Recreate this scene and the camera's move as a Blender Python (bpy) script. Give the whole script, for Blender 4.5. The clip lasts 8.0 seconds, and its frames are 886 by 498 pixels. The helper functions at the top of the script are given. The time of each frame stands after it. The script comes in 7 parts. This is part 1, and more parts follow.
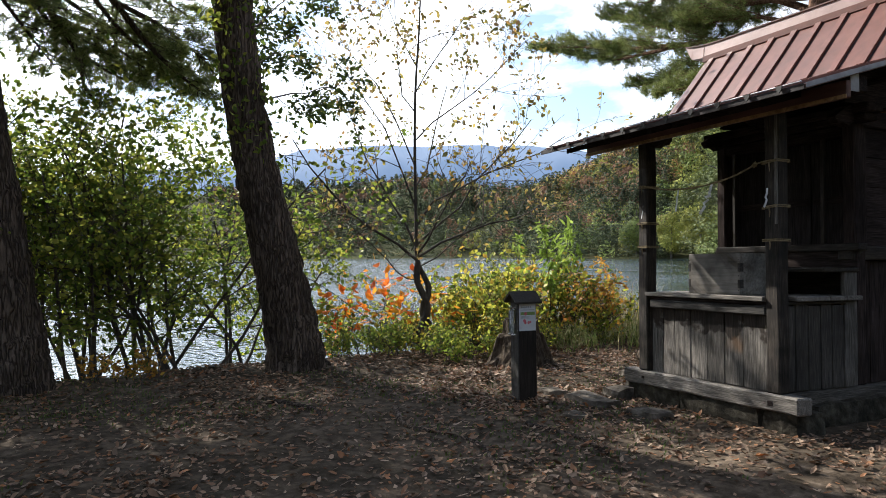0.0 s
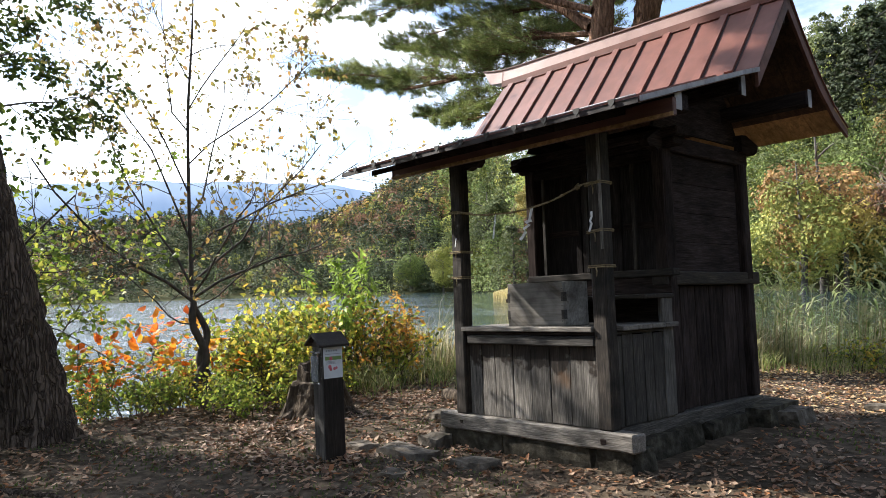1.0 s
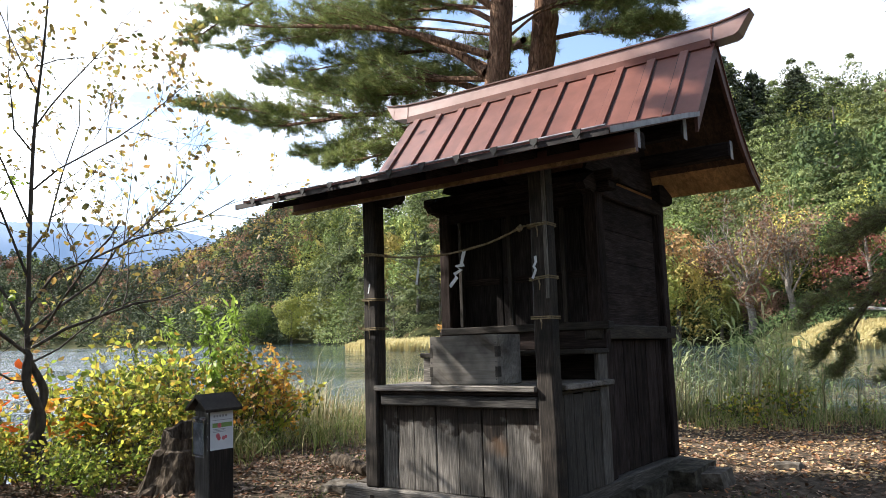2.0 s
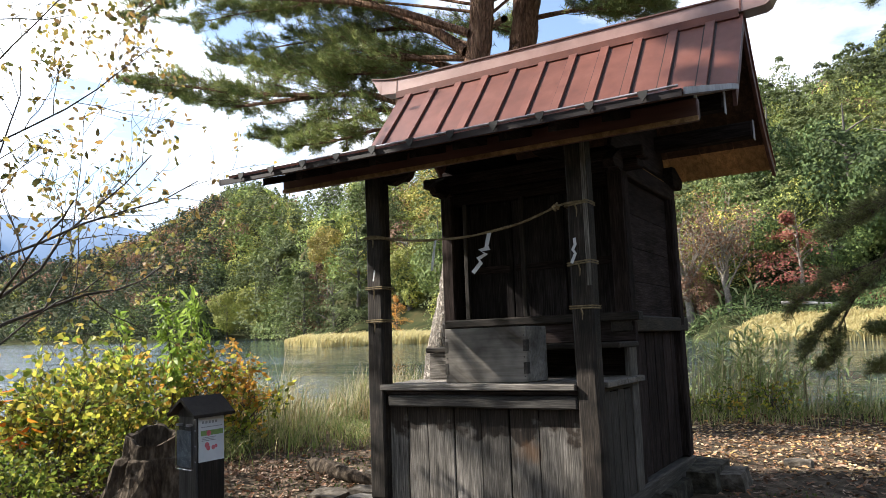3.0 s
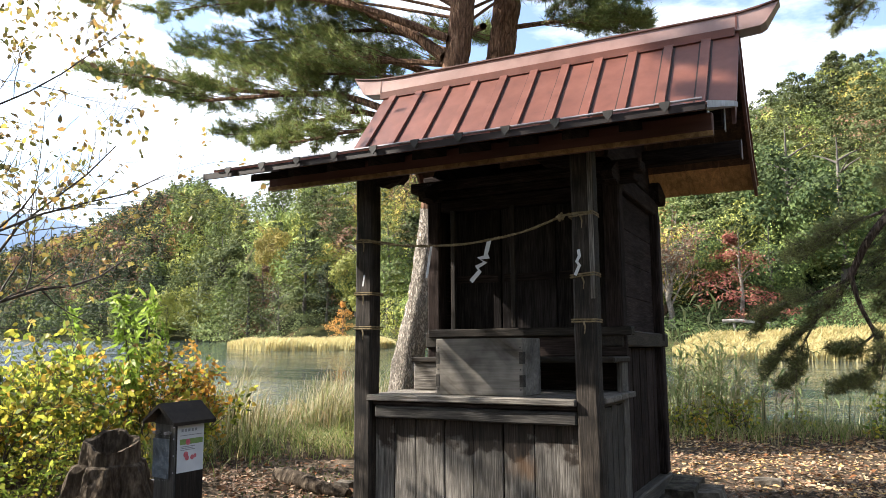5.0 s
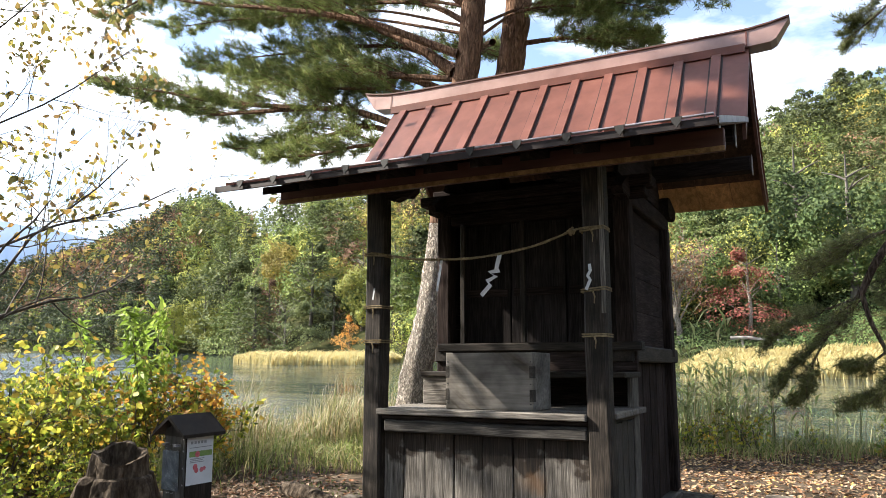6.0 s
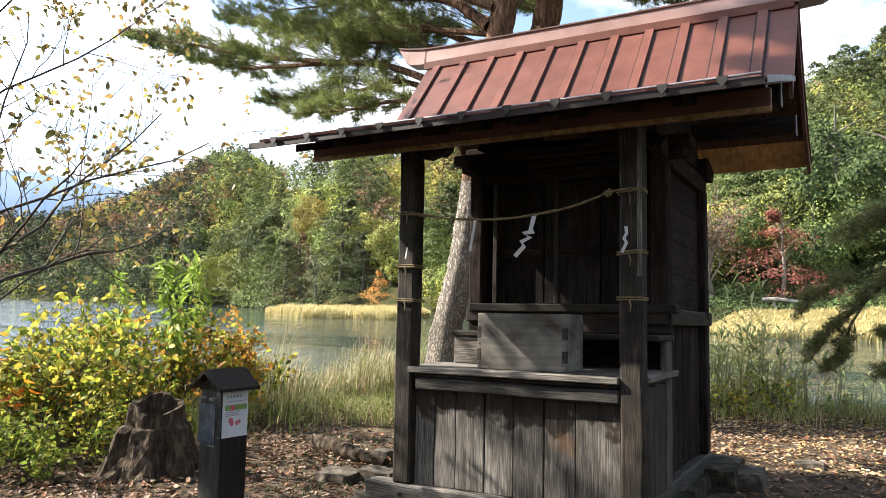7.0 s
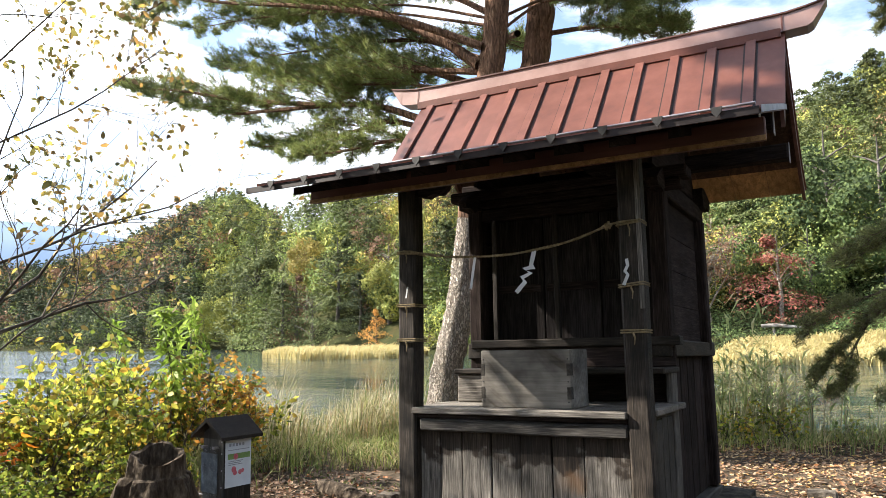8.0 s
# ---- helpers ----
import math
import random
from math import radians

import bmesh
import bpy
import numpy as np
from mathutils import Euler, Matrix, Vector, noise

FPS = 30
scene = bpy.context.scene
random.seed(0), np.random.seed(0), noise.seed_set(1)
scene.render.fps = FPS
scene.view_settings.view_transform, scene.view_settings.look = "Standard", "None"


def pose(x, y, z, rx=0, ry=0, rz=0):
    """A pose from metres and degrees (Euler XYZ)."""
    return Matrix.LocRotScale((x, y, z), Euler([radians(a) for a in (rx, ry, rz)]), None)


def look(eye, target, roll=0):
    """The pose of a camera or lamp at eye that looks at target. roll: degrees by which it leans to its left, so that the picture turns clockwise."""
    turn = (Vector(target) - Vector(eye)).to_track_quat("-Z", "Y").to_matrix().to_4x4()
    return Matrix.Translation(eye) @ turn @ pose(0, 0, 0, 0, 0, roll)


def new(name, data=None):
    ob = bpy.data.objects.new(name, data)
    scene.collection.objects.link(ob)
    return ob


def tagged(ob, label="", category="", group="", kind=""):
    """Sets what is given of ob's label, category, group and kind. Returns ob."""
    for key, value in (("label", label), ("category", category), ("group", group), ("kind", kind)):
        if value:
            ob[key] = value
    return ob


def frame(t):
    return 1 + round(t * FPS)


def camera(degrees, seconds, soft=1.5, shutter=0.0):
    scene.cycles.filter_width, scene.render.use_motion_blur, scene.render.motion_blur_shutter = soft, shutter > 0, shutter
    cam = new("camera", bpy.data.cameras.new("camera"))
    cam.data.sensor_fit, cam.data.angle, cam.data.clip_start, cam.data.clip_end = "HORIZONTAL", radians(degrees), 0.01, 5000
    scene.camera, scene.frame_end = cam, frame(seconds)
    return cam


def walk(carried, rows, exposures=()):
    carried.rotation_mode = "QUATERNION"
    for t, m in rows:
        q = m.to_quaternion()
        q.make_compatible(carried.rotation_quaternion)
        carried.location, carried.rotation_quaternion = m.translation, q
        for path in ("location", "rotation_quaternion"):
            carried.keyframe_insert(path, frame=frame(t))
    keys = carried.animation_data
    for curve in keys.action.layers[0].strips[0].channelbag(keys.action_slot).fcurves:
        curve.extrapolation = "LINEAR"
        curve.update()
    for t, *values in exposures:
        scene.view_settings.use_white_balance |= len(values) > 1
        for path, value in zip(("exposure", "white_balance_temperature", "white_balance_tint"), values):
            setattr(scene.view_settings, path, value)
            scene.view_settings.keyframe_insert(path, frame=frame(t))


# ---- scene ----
cam = camera(61.4, 8.0, 0.6)
PATH = [
    (0, (3.925, -4.781, 1.444), (2.119, -3.922, 1.449), -0.8),
    (0.5, (3.527, -4.599, 1.448), (1.946, -3.375, 1.427), -0.8),
    (1, (3.024, -4.508, 1.425), (1.556, -3.153, 1.513), -2.4),
    (1.5, (2.535, -4.466, 1.459), (1.254, -2.937, 1.607), -2.0),
    (1.7, (2.36, -4.409, 1.453), (1.14, -2.836, 1.64), -2.3),
    (2.8, (1.449, -4.157, 1.435), (0.397, -2.47, 1.65), -0.4),
    (3, (1.306, -4.126, 1.439), (0.288, -2.415, 1.631), -2.0),
    (3.5, (1.022, -4.026, 1.448), (0.05, -2.293, 1.68), -0.9),
    (4, (0.912, -4.041, 1.448), (-0.005, -2.274, 1.643), 0.7),
    (5.3, (0.963, -4.15, 1.459), (0.071, -2.373, 1.678), -0.4),
    (5.5, (0.933, -4.146, 1.465), (0.03, -2.376, 1.695), -0.3),
    (6, (0.937, -4.152, 1.445), (0.03, -2.387, 1.695), 0.2),
    (6.5, (0.876, -4.162, 1.424), (-0.093, -2.422, 1.6), 1.4),
    (7, (0.899, -4.135, 1.471), (-0.081, -2.397, 1.603), 1.2),
    (7.5, (0.926, -4.146, 1.501), (0.046, -2.363, 1.726), 0.4),
    (8, (0.868, -4.136, 1.482), (-0.098, -2.4, 1.712), -0.7),
]
walk(cam, [(t, look(eye, target, roll)) for t, eye, target, roll in PATH], [(0, 0.97, 6150, 10), (0.5, 1.21, 6150, 10), (1.0, 1.39, 6150, 10), (1.7, 1.43, 6150, 10), (3, 1.35, 6200, 10), (4, 1.57, 6350, 10), (5.5, 1.67, 6400, 10), (8, 1.70, 6420, 10)])

# ---- light ----
SUN_YAW, SUN_EL = 108.0, 36.5
SUN = Vector((-math.sin(radians(SUN_YAW)) * math.cos(radians(SUN_EL)), math.cos(radians(SUN_YAW)) * math.cos(radians(SUN_EL)), math.sin(radians(SUN_EL))))
sun = new("sun", bpy.data.lights.new("sun", "SUN"))
sun.data.energy, sun.data.angle, sun.data.color = 5.0, radians(0.53), (1.0, 0.93, 0.82)
sun.matrix_world = look(SUN * 60, (0, 0, 0))

world = bpy.data.worlds.new("autumn_sky")
scene.world = world
world.use_nodes = True
wn, wl = world.node_tree.nodes, world.node_tree.links
wn.clear()
sky = wn.new("ShaderNodeTexSky")
sky.sky_type, sky.sun_disc = "NISHITA", False
sky.sun_elevation, sky.sun_rotation = radians(SUN_EL), math.atan2(SUN.x, SUN.y)
sky.altitude, sky.air_density, sky.dust_density = 800, 1.0, 1.2
w_co, w_map = wn.new("ShaderNodeTexCoord"), wn.new("ShaderNodeMapping")
w_map.inputs["Scale"].default_value = (1.0, 1.0, 2.6)
w_noise = wn.new("ShaderNodeTexNoise")
w_noise.inputs["Scale"].default_value, w_noise.inputs["Detail"].default_value, w_noise.inputs["Roughness"].default_value = 3.4, 7, 0.58
w_ramp = wn.new("ShaderNodeValToRGB")
w_ramp.color_ramp.elements[0].position, w_ramp.color_ramp.elements[1].position = 0.45, 0.61
w_ramp.color_ramp.elements[0].color = (0.06, 0.06, 0.06, 1)
w_mix = wn.new("ShaderNodeMix")
w_mix.data_type = "RGBA"
w_xyz, w_low, w_sum = wn.new("ShaderNodeSeparateXYZ"), wn.new("ShaderNodeMapRange"), wn.new("ShaderNodeMath")
w_low.inputs["From Min"].default_value, w_low.inputs["From Max"].default_value = 0.10, 0.36
w_low.inputs["To Min"].default_value, w_low.inputs["To Max"].default_value = 0.12, -0.035
w_dot, w_glow, w_cloud = wn.new("ShaderNodeVectorMath"), wn.new("ShaderNodeMapRange"), wn.new("ShaderNodeVectorMath")
w_dot.operation, w_cloud.operation = "DOT_PRODUCT", "SCALE"
w_dot.inputs[1].default_value = SUN
w_glow.inputs["From Min"].default_value, w_glow.inputs["From Max"].default_value = 0.45, 1.0
w_glow.inputs["To Min"].default_value, w_glow.inputs["To Max"].default_value = 1.0, 4.0
w_cloud.inputs[0].default_value = (13.0, 13.2, 13.6)
w_bg = wn.new("ShaderNodeBackground")
w_bg.inputs["Strength"].default_value = 0.047
w_out = wn.new("ShaderNodeOutputWorld")
wl.new(w_co.outputs["Generated"], w_map.inputs["Vector"])
wl.new(w_map.outputs["Vector"], w_noise.inputs["Vector"])
wl.new(w_co.outputs["Generated"], w_dot.inputs[0])
wl.new(w_dot.outputs["Value"], w_glow.inputs["Value"])
wl.new(w_glow.outputs["Result"], w_cloud.inputs["Scale"])
wl.new(w_cloud.outputs["Vector"], w_mix.inputs["B"])
wl.new(w_co.outputs["Generated"], w_xyz.inputs["Vector"])
wl.new(w_xyz.outputs["Z"], w_low.inputs["Value"])
wl.new(w_noise.outputs["Fac"], w_sum.inputs[0])
wl.new(w_low.outputs["Result"], w_sum.inputs[1])
wl.new(w_sum.outputs["Value"], w_ramp.inputs["Fac"])
wl.new(w_ramp.outputs["Color"], w_mix.inputs["Factor"])
w_clear = wn.new("ShaderNodeVectorMath")
w_clear.operation = "SCALE"
w_clear.inputs["Scale"].default_value = 2.3
wl.new(sky.outputs["Color"], w_clear.inputs[0])
wl.new(w_clear.outputs["Vector"], w_mix.inputs["A"])
wl.new(w_mix.outputs["Result"], w_bg.inputs["Color"])
wl.new(w_bg.outputs["Background"], w_out.inputs["Surface"])


# ---- materials ----
def surface(name, colours, scale=6.0, stretch=(1, 1, 1), rough=0.8, bump=0.3, depth=0.01, large=0.35, large_scale=0.8, metallic=0.0,
            by_object=0.0, specular=0.4, detail=6.0, spread=(0.3, 0.7)):
    """A surface whose colours run through a fine grain, with a second, larger variation of brightness and a fine relief."""
    m = bpy.data.materials.new(name)
    m.use_nodes = True
    n, k = m.node_tree.nodes, m.node_tree.links
    bsdf = n["Principled BSDF"]
    bsdf.inputs["Roughness"].default_value, bsdf.inputs["Metallic"].default_value = rough, metallic
    bsdf.inputs["Specular IOR Level"].default_value = specular
    co, mp, info = n.new("ShaderNodeTexCoord"), n.new("ShaderNodeMapping"), n.new("ShaderNodeObjectInfo")
    mp.inputs["Scale"].default_value = stretch
    k.new(co.outputs["Object"], mp.inputs["Vector"])
    shift = n.new("ShaderNodeVectorMath")
    shift.operation = "MULTIPLY_ADD"
    shift.inputs[1].default_value = (7.3, 5.1, 9.7)
    k.new(info.outputs["Random"], shift.inputs[0])
    k.new(mp.outputs["Vector"], shift.inputs[2])
    fine, big = n.new("ShaderNodeTexNoise"), n.new("ShaderNodeTexNoise")
    fine.inputs["Scale"].default_value, fine.inputs["Detail"].default_value, fine.inputs["Roughness"].default_value = scale, detail, 0.62
    big.inputs["Scale"].default_value, big.inputs["Detail"].default_value = large_scale, 3
    k.new(shift.outputs["Vector"], fine.inputs["Vector"])
    k.new(co.outputs["Object"], big.inputs["Vector"])
    ramp = n.new("ShaderNodeValToRGB")
    el = ramp.color_ramp.elements
    while len(el) < len(colours):
        el.new(0.5)
    for i, c in enumerate(colours):
        el[i].position = spread[0] + (spread[1] - spread[0]) * i / max(1, len(colours) - 1)
        el[i].color = (*c, 1)
    k.new(fine.outputs["Fac"], ramp.inputs["Fac"])
    level = n.new("ShaderNodeMapRange")
    level.inputs["From Min"].default_value, level.inputs["From Max"].default_value = 0.3, 0.7
    level.inputs["To Min"].default_value, level.inputs["To Max"].default_value = 1 - large, 1 + large
    k.new(big.outputs["Fac"], level.inputs["Value"])
    tone = n.new("ShaderNodeMix")
    tone.data_type, tone.blend_type = "RGBA", "MULTIPLY"
    tone.inputs["Factor"].default_value = 1.0
    k.new(ramp.outputs["Color"], tone.inputs["A"])
    k.new(level.outputs["Result"], tone.inputs["B"])
    out = tone.outputs["Result"]
    if by_object:
        each = n.new("ShaderNodeMapRange")
        each.inputs["To Min"].default_value, each.inputs["To Max"].default_value = 1 - by_object, 1 + by_object
        k.new(info.outputs["Random"], each.inputs["Value"])
        tone2 = n.new("ShaderNodeMix")
        tone2.data_type, tone2.blend_type = "RGBA", "MULTIPLY"
        tone2.inputs["Factor"].default_value = 1.0
        k.new(out, tone2.inputs["A"])
        k.new(each.outputs["Result"], tone2.inputs["B"])
        out = tone2.outputs["Result"]
    k.new(out, bsdf.inputs["Base Color"])
    if bump:
        b = n.new("ShaderNodeBump")
        b.inputs["Strength"].default_value, b.inputs["Distance"].default_value = bump, depth
        k.new(fine.outputs["Fac"], b.inputs["Height"])
        k.new(b.outputs["Normal"], bsdf.inputs["Normal"])
    return m


def timber(name, colours, axis, by_object=0.25, rough=0.75, large=0.3, large_scale=2.5, specular=0.25):
    """Weathered wood with its grain along one axis."""
    stretch = [1.0, 1.0, 1.0]
    stretch["xyz".index(axis)] = 0.035
    m = surface(name, colours, 190, stretch, rough, 0.8, 0.003, large, large_scale, by_object=by_object, specular=specular, detail=6, spread=(0.29, 0.73))
    n, k = m.node_tree.nodes, m.node_tree.links
    bsdf = n["Principled BSDF"]
    co, mp, band, level, mix = (n.new("ShaderNode" + q) for q in ("TexCoord", "Mapping", "TexNoise", "MapRange", "Mix"))
    mp.inputs["Scale"].default_value = [0.13 if s_ < 1 else 1.0 for s_ in stretch]
    band.inputs["Scale"].default_value, band.inputs["Detail"].default_value, band.inputs["Distortion"].default_value = 24, 5, 0.7
    level.inputs["From Min"].default_value, level.inputs["From Max"].default_value = 0.35, 0.65
    level.inputs["To Min"].default_value, level.inputs["To Max"].default_value = 0.66, 1.25
    mix.data_type, mix.blend_type = "RGBA", "MULTIPLY"
    mix.inputs["Factor"].default_value = 1.0
    k.new(co.outputs["Object"], mp.inputs["Vector"])
    k.new(mp.outputs["Vector"], band.inputs["Vector"])
    k.new(band.outputs["Fac"], level.inputs["Value"])
    k.new(bsdf.inputs["Base Color"].links[0].from_socket, mix.inputs["A"])
    k.new(level.outputs["Result"], mix.inputs["B"])
    k.new(mix.outputs["Result"], bsdf.inputs["Base Color"])
    return m


def bark(name, colours, scale, stretch, crack=0.11, depth=0.03, low=0.22):
    """Bark in plates parted by dark cracks."""
    m = surface(name, colours, scale * 2.5, stretch, 0.95, 0, 0.01, 0.3, 1.2, specular=0.1)
    n, k = m.node_tree.nodes, m.node_tree.links
    bsdf = n["Principled BSDF"]
    co, mp, cell, warp = n.new("ShaderNodeTexCoord"), n.new("ShaderNodeMapping"), n.new("ShaderNodeTexVoronoi"), n.new("ShaderNodeTexNoise")
    mp.inputs["Scale"].default_value = stretch
    k.new(co.outputs["Object"], mp.inputs["Vector"])
    warp.inputs["Scale"].default_value = scale * 0.8
    k.new(mp.outputs["Vector"], warp.inputs["Vector"])
    bend = n.new("ShaderNodeVectorMath")
    bend.operation = "MULTIPLY_ADD"
    bend.inputs[1].default_value = (0.24, 0.24, 0.24)
    k.new(warp.outputs["Color"], bend.inputs[0])
    k.new(mp.outputs["Vector"], bend.inputs[2])
    cell.feature = "DISTANCE_TO_EDGE"
    cell.inputs["Scale"].default_value = scale
    k.new(bend.outputs["Vector"], cell.inputs["Vector"])
    edge = n.new("ShaderNodeMapRange")
    edge.inputs["From Max"].default_value, edge.inputs["To Min"].default_value = crack, low
    k.new(cell.outputs["Distance"], edge.inputs["Value"])
    mix = n.new("ShaderNodeMix")
    mix.data_type, mix.blend_type = "RGBA", "MULTIPLY"
    mix.inputs["Factor"].default_value = 1.0
    before = bsdf.inputs["Base Color"].links[0].from_socket
    k.new(before, mix.inputs["A"])
    k.new(edge.outputs["Result"], mix.inputs["B"])
    k.new(mix.outputs["Result"], bsdf.inputs["Base Color"])
    b = n.new("ShaderNodeBump")
    b.inputs["Strength"].default_value, b.inputs["Distance"].default_value = 1.0, depth
    k.new(edge.outputs["Result"], b.inputs["Height"])
    k.new(b.outputs["Normal"], bsdf.inputs["Normal"])
    return m


def foliage(name, colours, clear=0.35, rough=0.55, mottle=0.0):
    """Leaves: every leaf takes its own tone, and some light passes through; mottle is the size per metre of a second variation."""
    m = bpy.data.materials.new(name)
    m.use_nodes = True
    n, k = m.node_tree.nodes, m.node_tree.links
    bsdf = n["Principled BSDF"]
    bsdf.inputs["Roughness"].default_value, bsdf.inputs["Specular IOR Level"].default_value = rough, 0.3
    geo, ramp = n.new("ShaderNodeNewGeometry"), n.new("ShaderNodeValToRGB")
    el = ramp.color_ramp.elements
    while len(el) < len(colours):
        el.new(0.5)
    for i, c in enumerate(colours):
        el[i].position, el[i].color = i / max(1, len(colours) - 1), (*c, 1)
    k.new(geo.outputs["Random Per Island"], ramp.inputs["Fac"])
    colour = ramp.outputs["Color"]
    if mottle:
        co, blot, level, both = (n.new("ShaderNode" + q) for q in ("TexCoord", "TexNoise", "MapRange", "Mix"))
        blot.inputs["Scale"].default_value, blot.inputs["Detail"].default_value, blot.inputs["Roughness"].default_value = mottle, 5, 0.7
        level.inputs["From Min"].default_value, level.inputs["From Max"].default_value = 0.35, 0.65
        level.inputs["To Min"].default_value, level.inputs["To Max"].default_value = 0.65, 1.35
        both.data_type, both.blend_type = "RGBA", "MULTIPLY"
        both.inputs["Factor"].default_value = 1.0
        k.new(co.outputs["Object"], blot.inputs["Vector"])
        k.new(blot.outputs["Fac"], level.inputs["Value"])
        k.new(colour, both.inputs["A"])
        k.new(level.outputs["Result"], both.inputs["B"])
        colour = both.outputs["Result"]
        wide, tone, twice = (n.new("ShaderNode" + q) for q in ("TexNoise", "MapRange", "Mix"))
        wide.inputs["Scale"].default_value, wide.inputs["Detail"].default_value = mottle * 0.1, 2
        tone.inputs["From Min"].default_value, tone.inputs["From Max"].default_value = 0.35, 0.65
        tone.inputs["To Min"].default_value, tone.inputs["To Max"].default_value = 0.55, 1.45
        twice.data_type, twice.blend_type = "RGBA", "MULTIPLY"
        twice.inputs["Factor"].default_value = 1.0
        k.new(co.outputs["Object"], wide.inputs["Vector"])
        k.new(wide.outputs["Fac"], tone.inputs["Value"])
        k.new(colour, twice.inputs["A"])
        k.new(tone.outputs["Result"], twice.inputs["B"])
        colour = twice.outputs["Result"]
        b = n.new("ShaderNodeBump")
        b.inputs["Strength"].default_value, b.inputs["Distance"].default_value = 1.0, 0.6
        k.new(blot.outputs["Fac"], b.inputs["Height"])
        k.new(b.outputs["Normal"], bsdf.inputs["Normal"])
    k.new(colour, bsdf.inputs["Base Color"])
    lit, mix = n.new("ShaderNodeBsdfTranslucent"), n.new("ShaderNodeMixShader")
    k.new(colour, lit.inputs["Color"])
    mix.inputs["Fac"].default_value = clear
    k.new(bsdf.outputs["BSDF"], mix.inputs[1])
    k.new(lit.outputs["BSDF"], mix.inputs[2])
    k.new(mix.outputs["Shader"], n["Material Output"].inputs["Surface"])
    return m


GREY = [(0.029, 0.025, 0.0205), (0.142, 0.126, 0.108), (0.335, 0.304, 0.266)]
# DARK: old dark wood, deepened to hold the shade below the roof
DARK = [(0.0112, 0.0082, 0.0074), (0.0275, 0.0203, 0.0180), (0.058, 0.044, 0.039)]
MID = [(0.0090, 0.0071, 0.0053), (0.0270, 0.0210, 0.0156), (0.0630, 0.0496, 0.0365)]
grey_x, grey_z = (timber("weathered_grey_wood_" + a, GREY, a) for a in "xz")
stain_shade_z = timber("stained_shaded_planks_wood", [tuple(c * 0.96 for c in g) for g in GREY], "z")
def add_stain_and_shade(m, height, reach):
    """A ragged brown water stain above one height, with the eave's shade painted in."""
    n, k = m.node_tree.nodes, m.node_tree.links
    bsdf = n["Principled BSDF"]
    co, xyz, wob, off, near_, fade, mix = (n.new("ShaderNode" + q) for q in ("TexCoord", "SeparateXYZ", "TexNoise", "Math", "Math", "MapRange", "Mix"))
    wob.inputs["Scale"].default_value, wob.inputs["Detail"].default_value = 9, 6
    off.operation, off.inputs[1].default_value = "MULTIPLY_ADD", -0.5
    near_.operation, near_.inputs[1].default_value = "SUBTRACT", height - 0.25
    fade.inputs["From Min"].default_value, fade.inputs["From Max"].default_value, fade.inputs["To Min"].default_value, fade.inputs["To Max"].default_value = 0.0, reach, 0.0, 0.92
    mix.data_type, mix.blend_type = "RGBA", "MULTIPLY"
    mix.inputs["B"].default_value = (0.17, 0.122, 0.09, 1)
    k.new(co.outputs["Object"], xyz.inputs["Vector"])
    k.new(co.outputs["Object"], wob.inputs["Vector"])
    k.new(wob.outputs["Fac"], off.inputs[0])
    k.new(xyz.outputs["Z"], off.inputs[2])
    k.new(off.outputs["Value"], near_.inputs[0])
    k.new(near_.outputs["Value"], fade.inputs["Value"])
    k.new(fade.outputs["Result"], mix.inputs["Factor"])
    k.new(bsdf.inputs["Base Color"].links[0].from_socket, mix.inputs["A"])
    k.new(mix.outputs["Result"], bsdf.inputs["Base Color"])


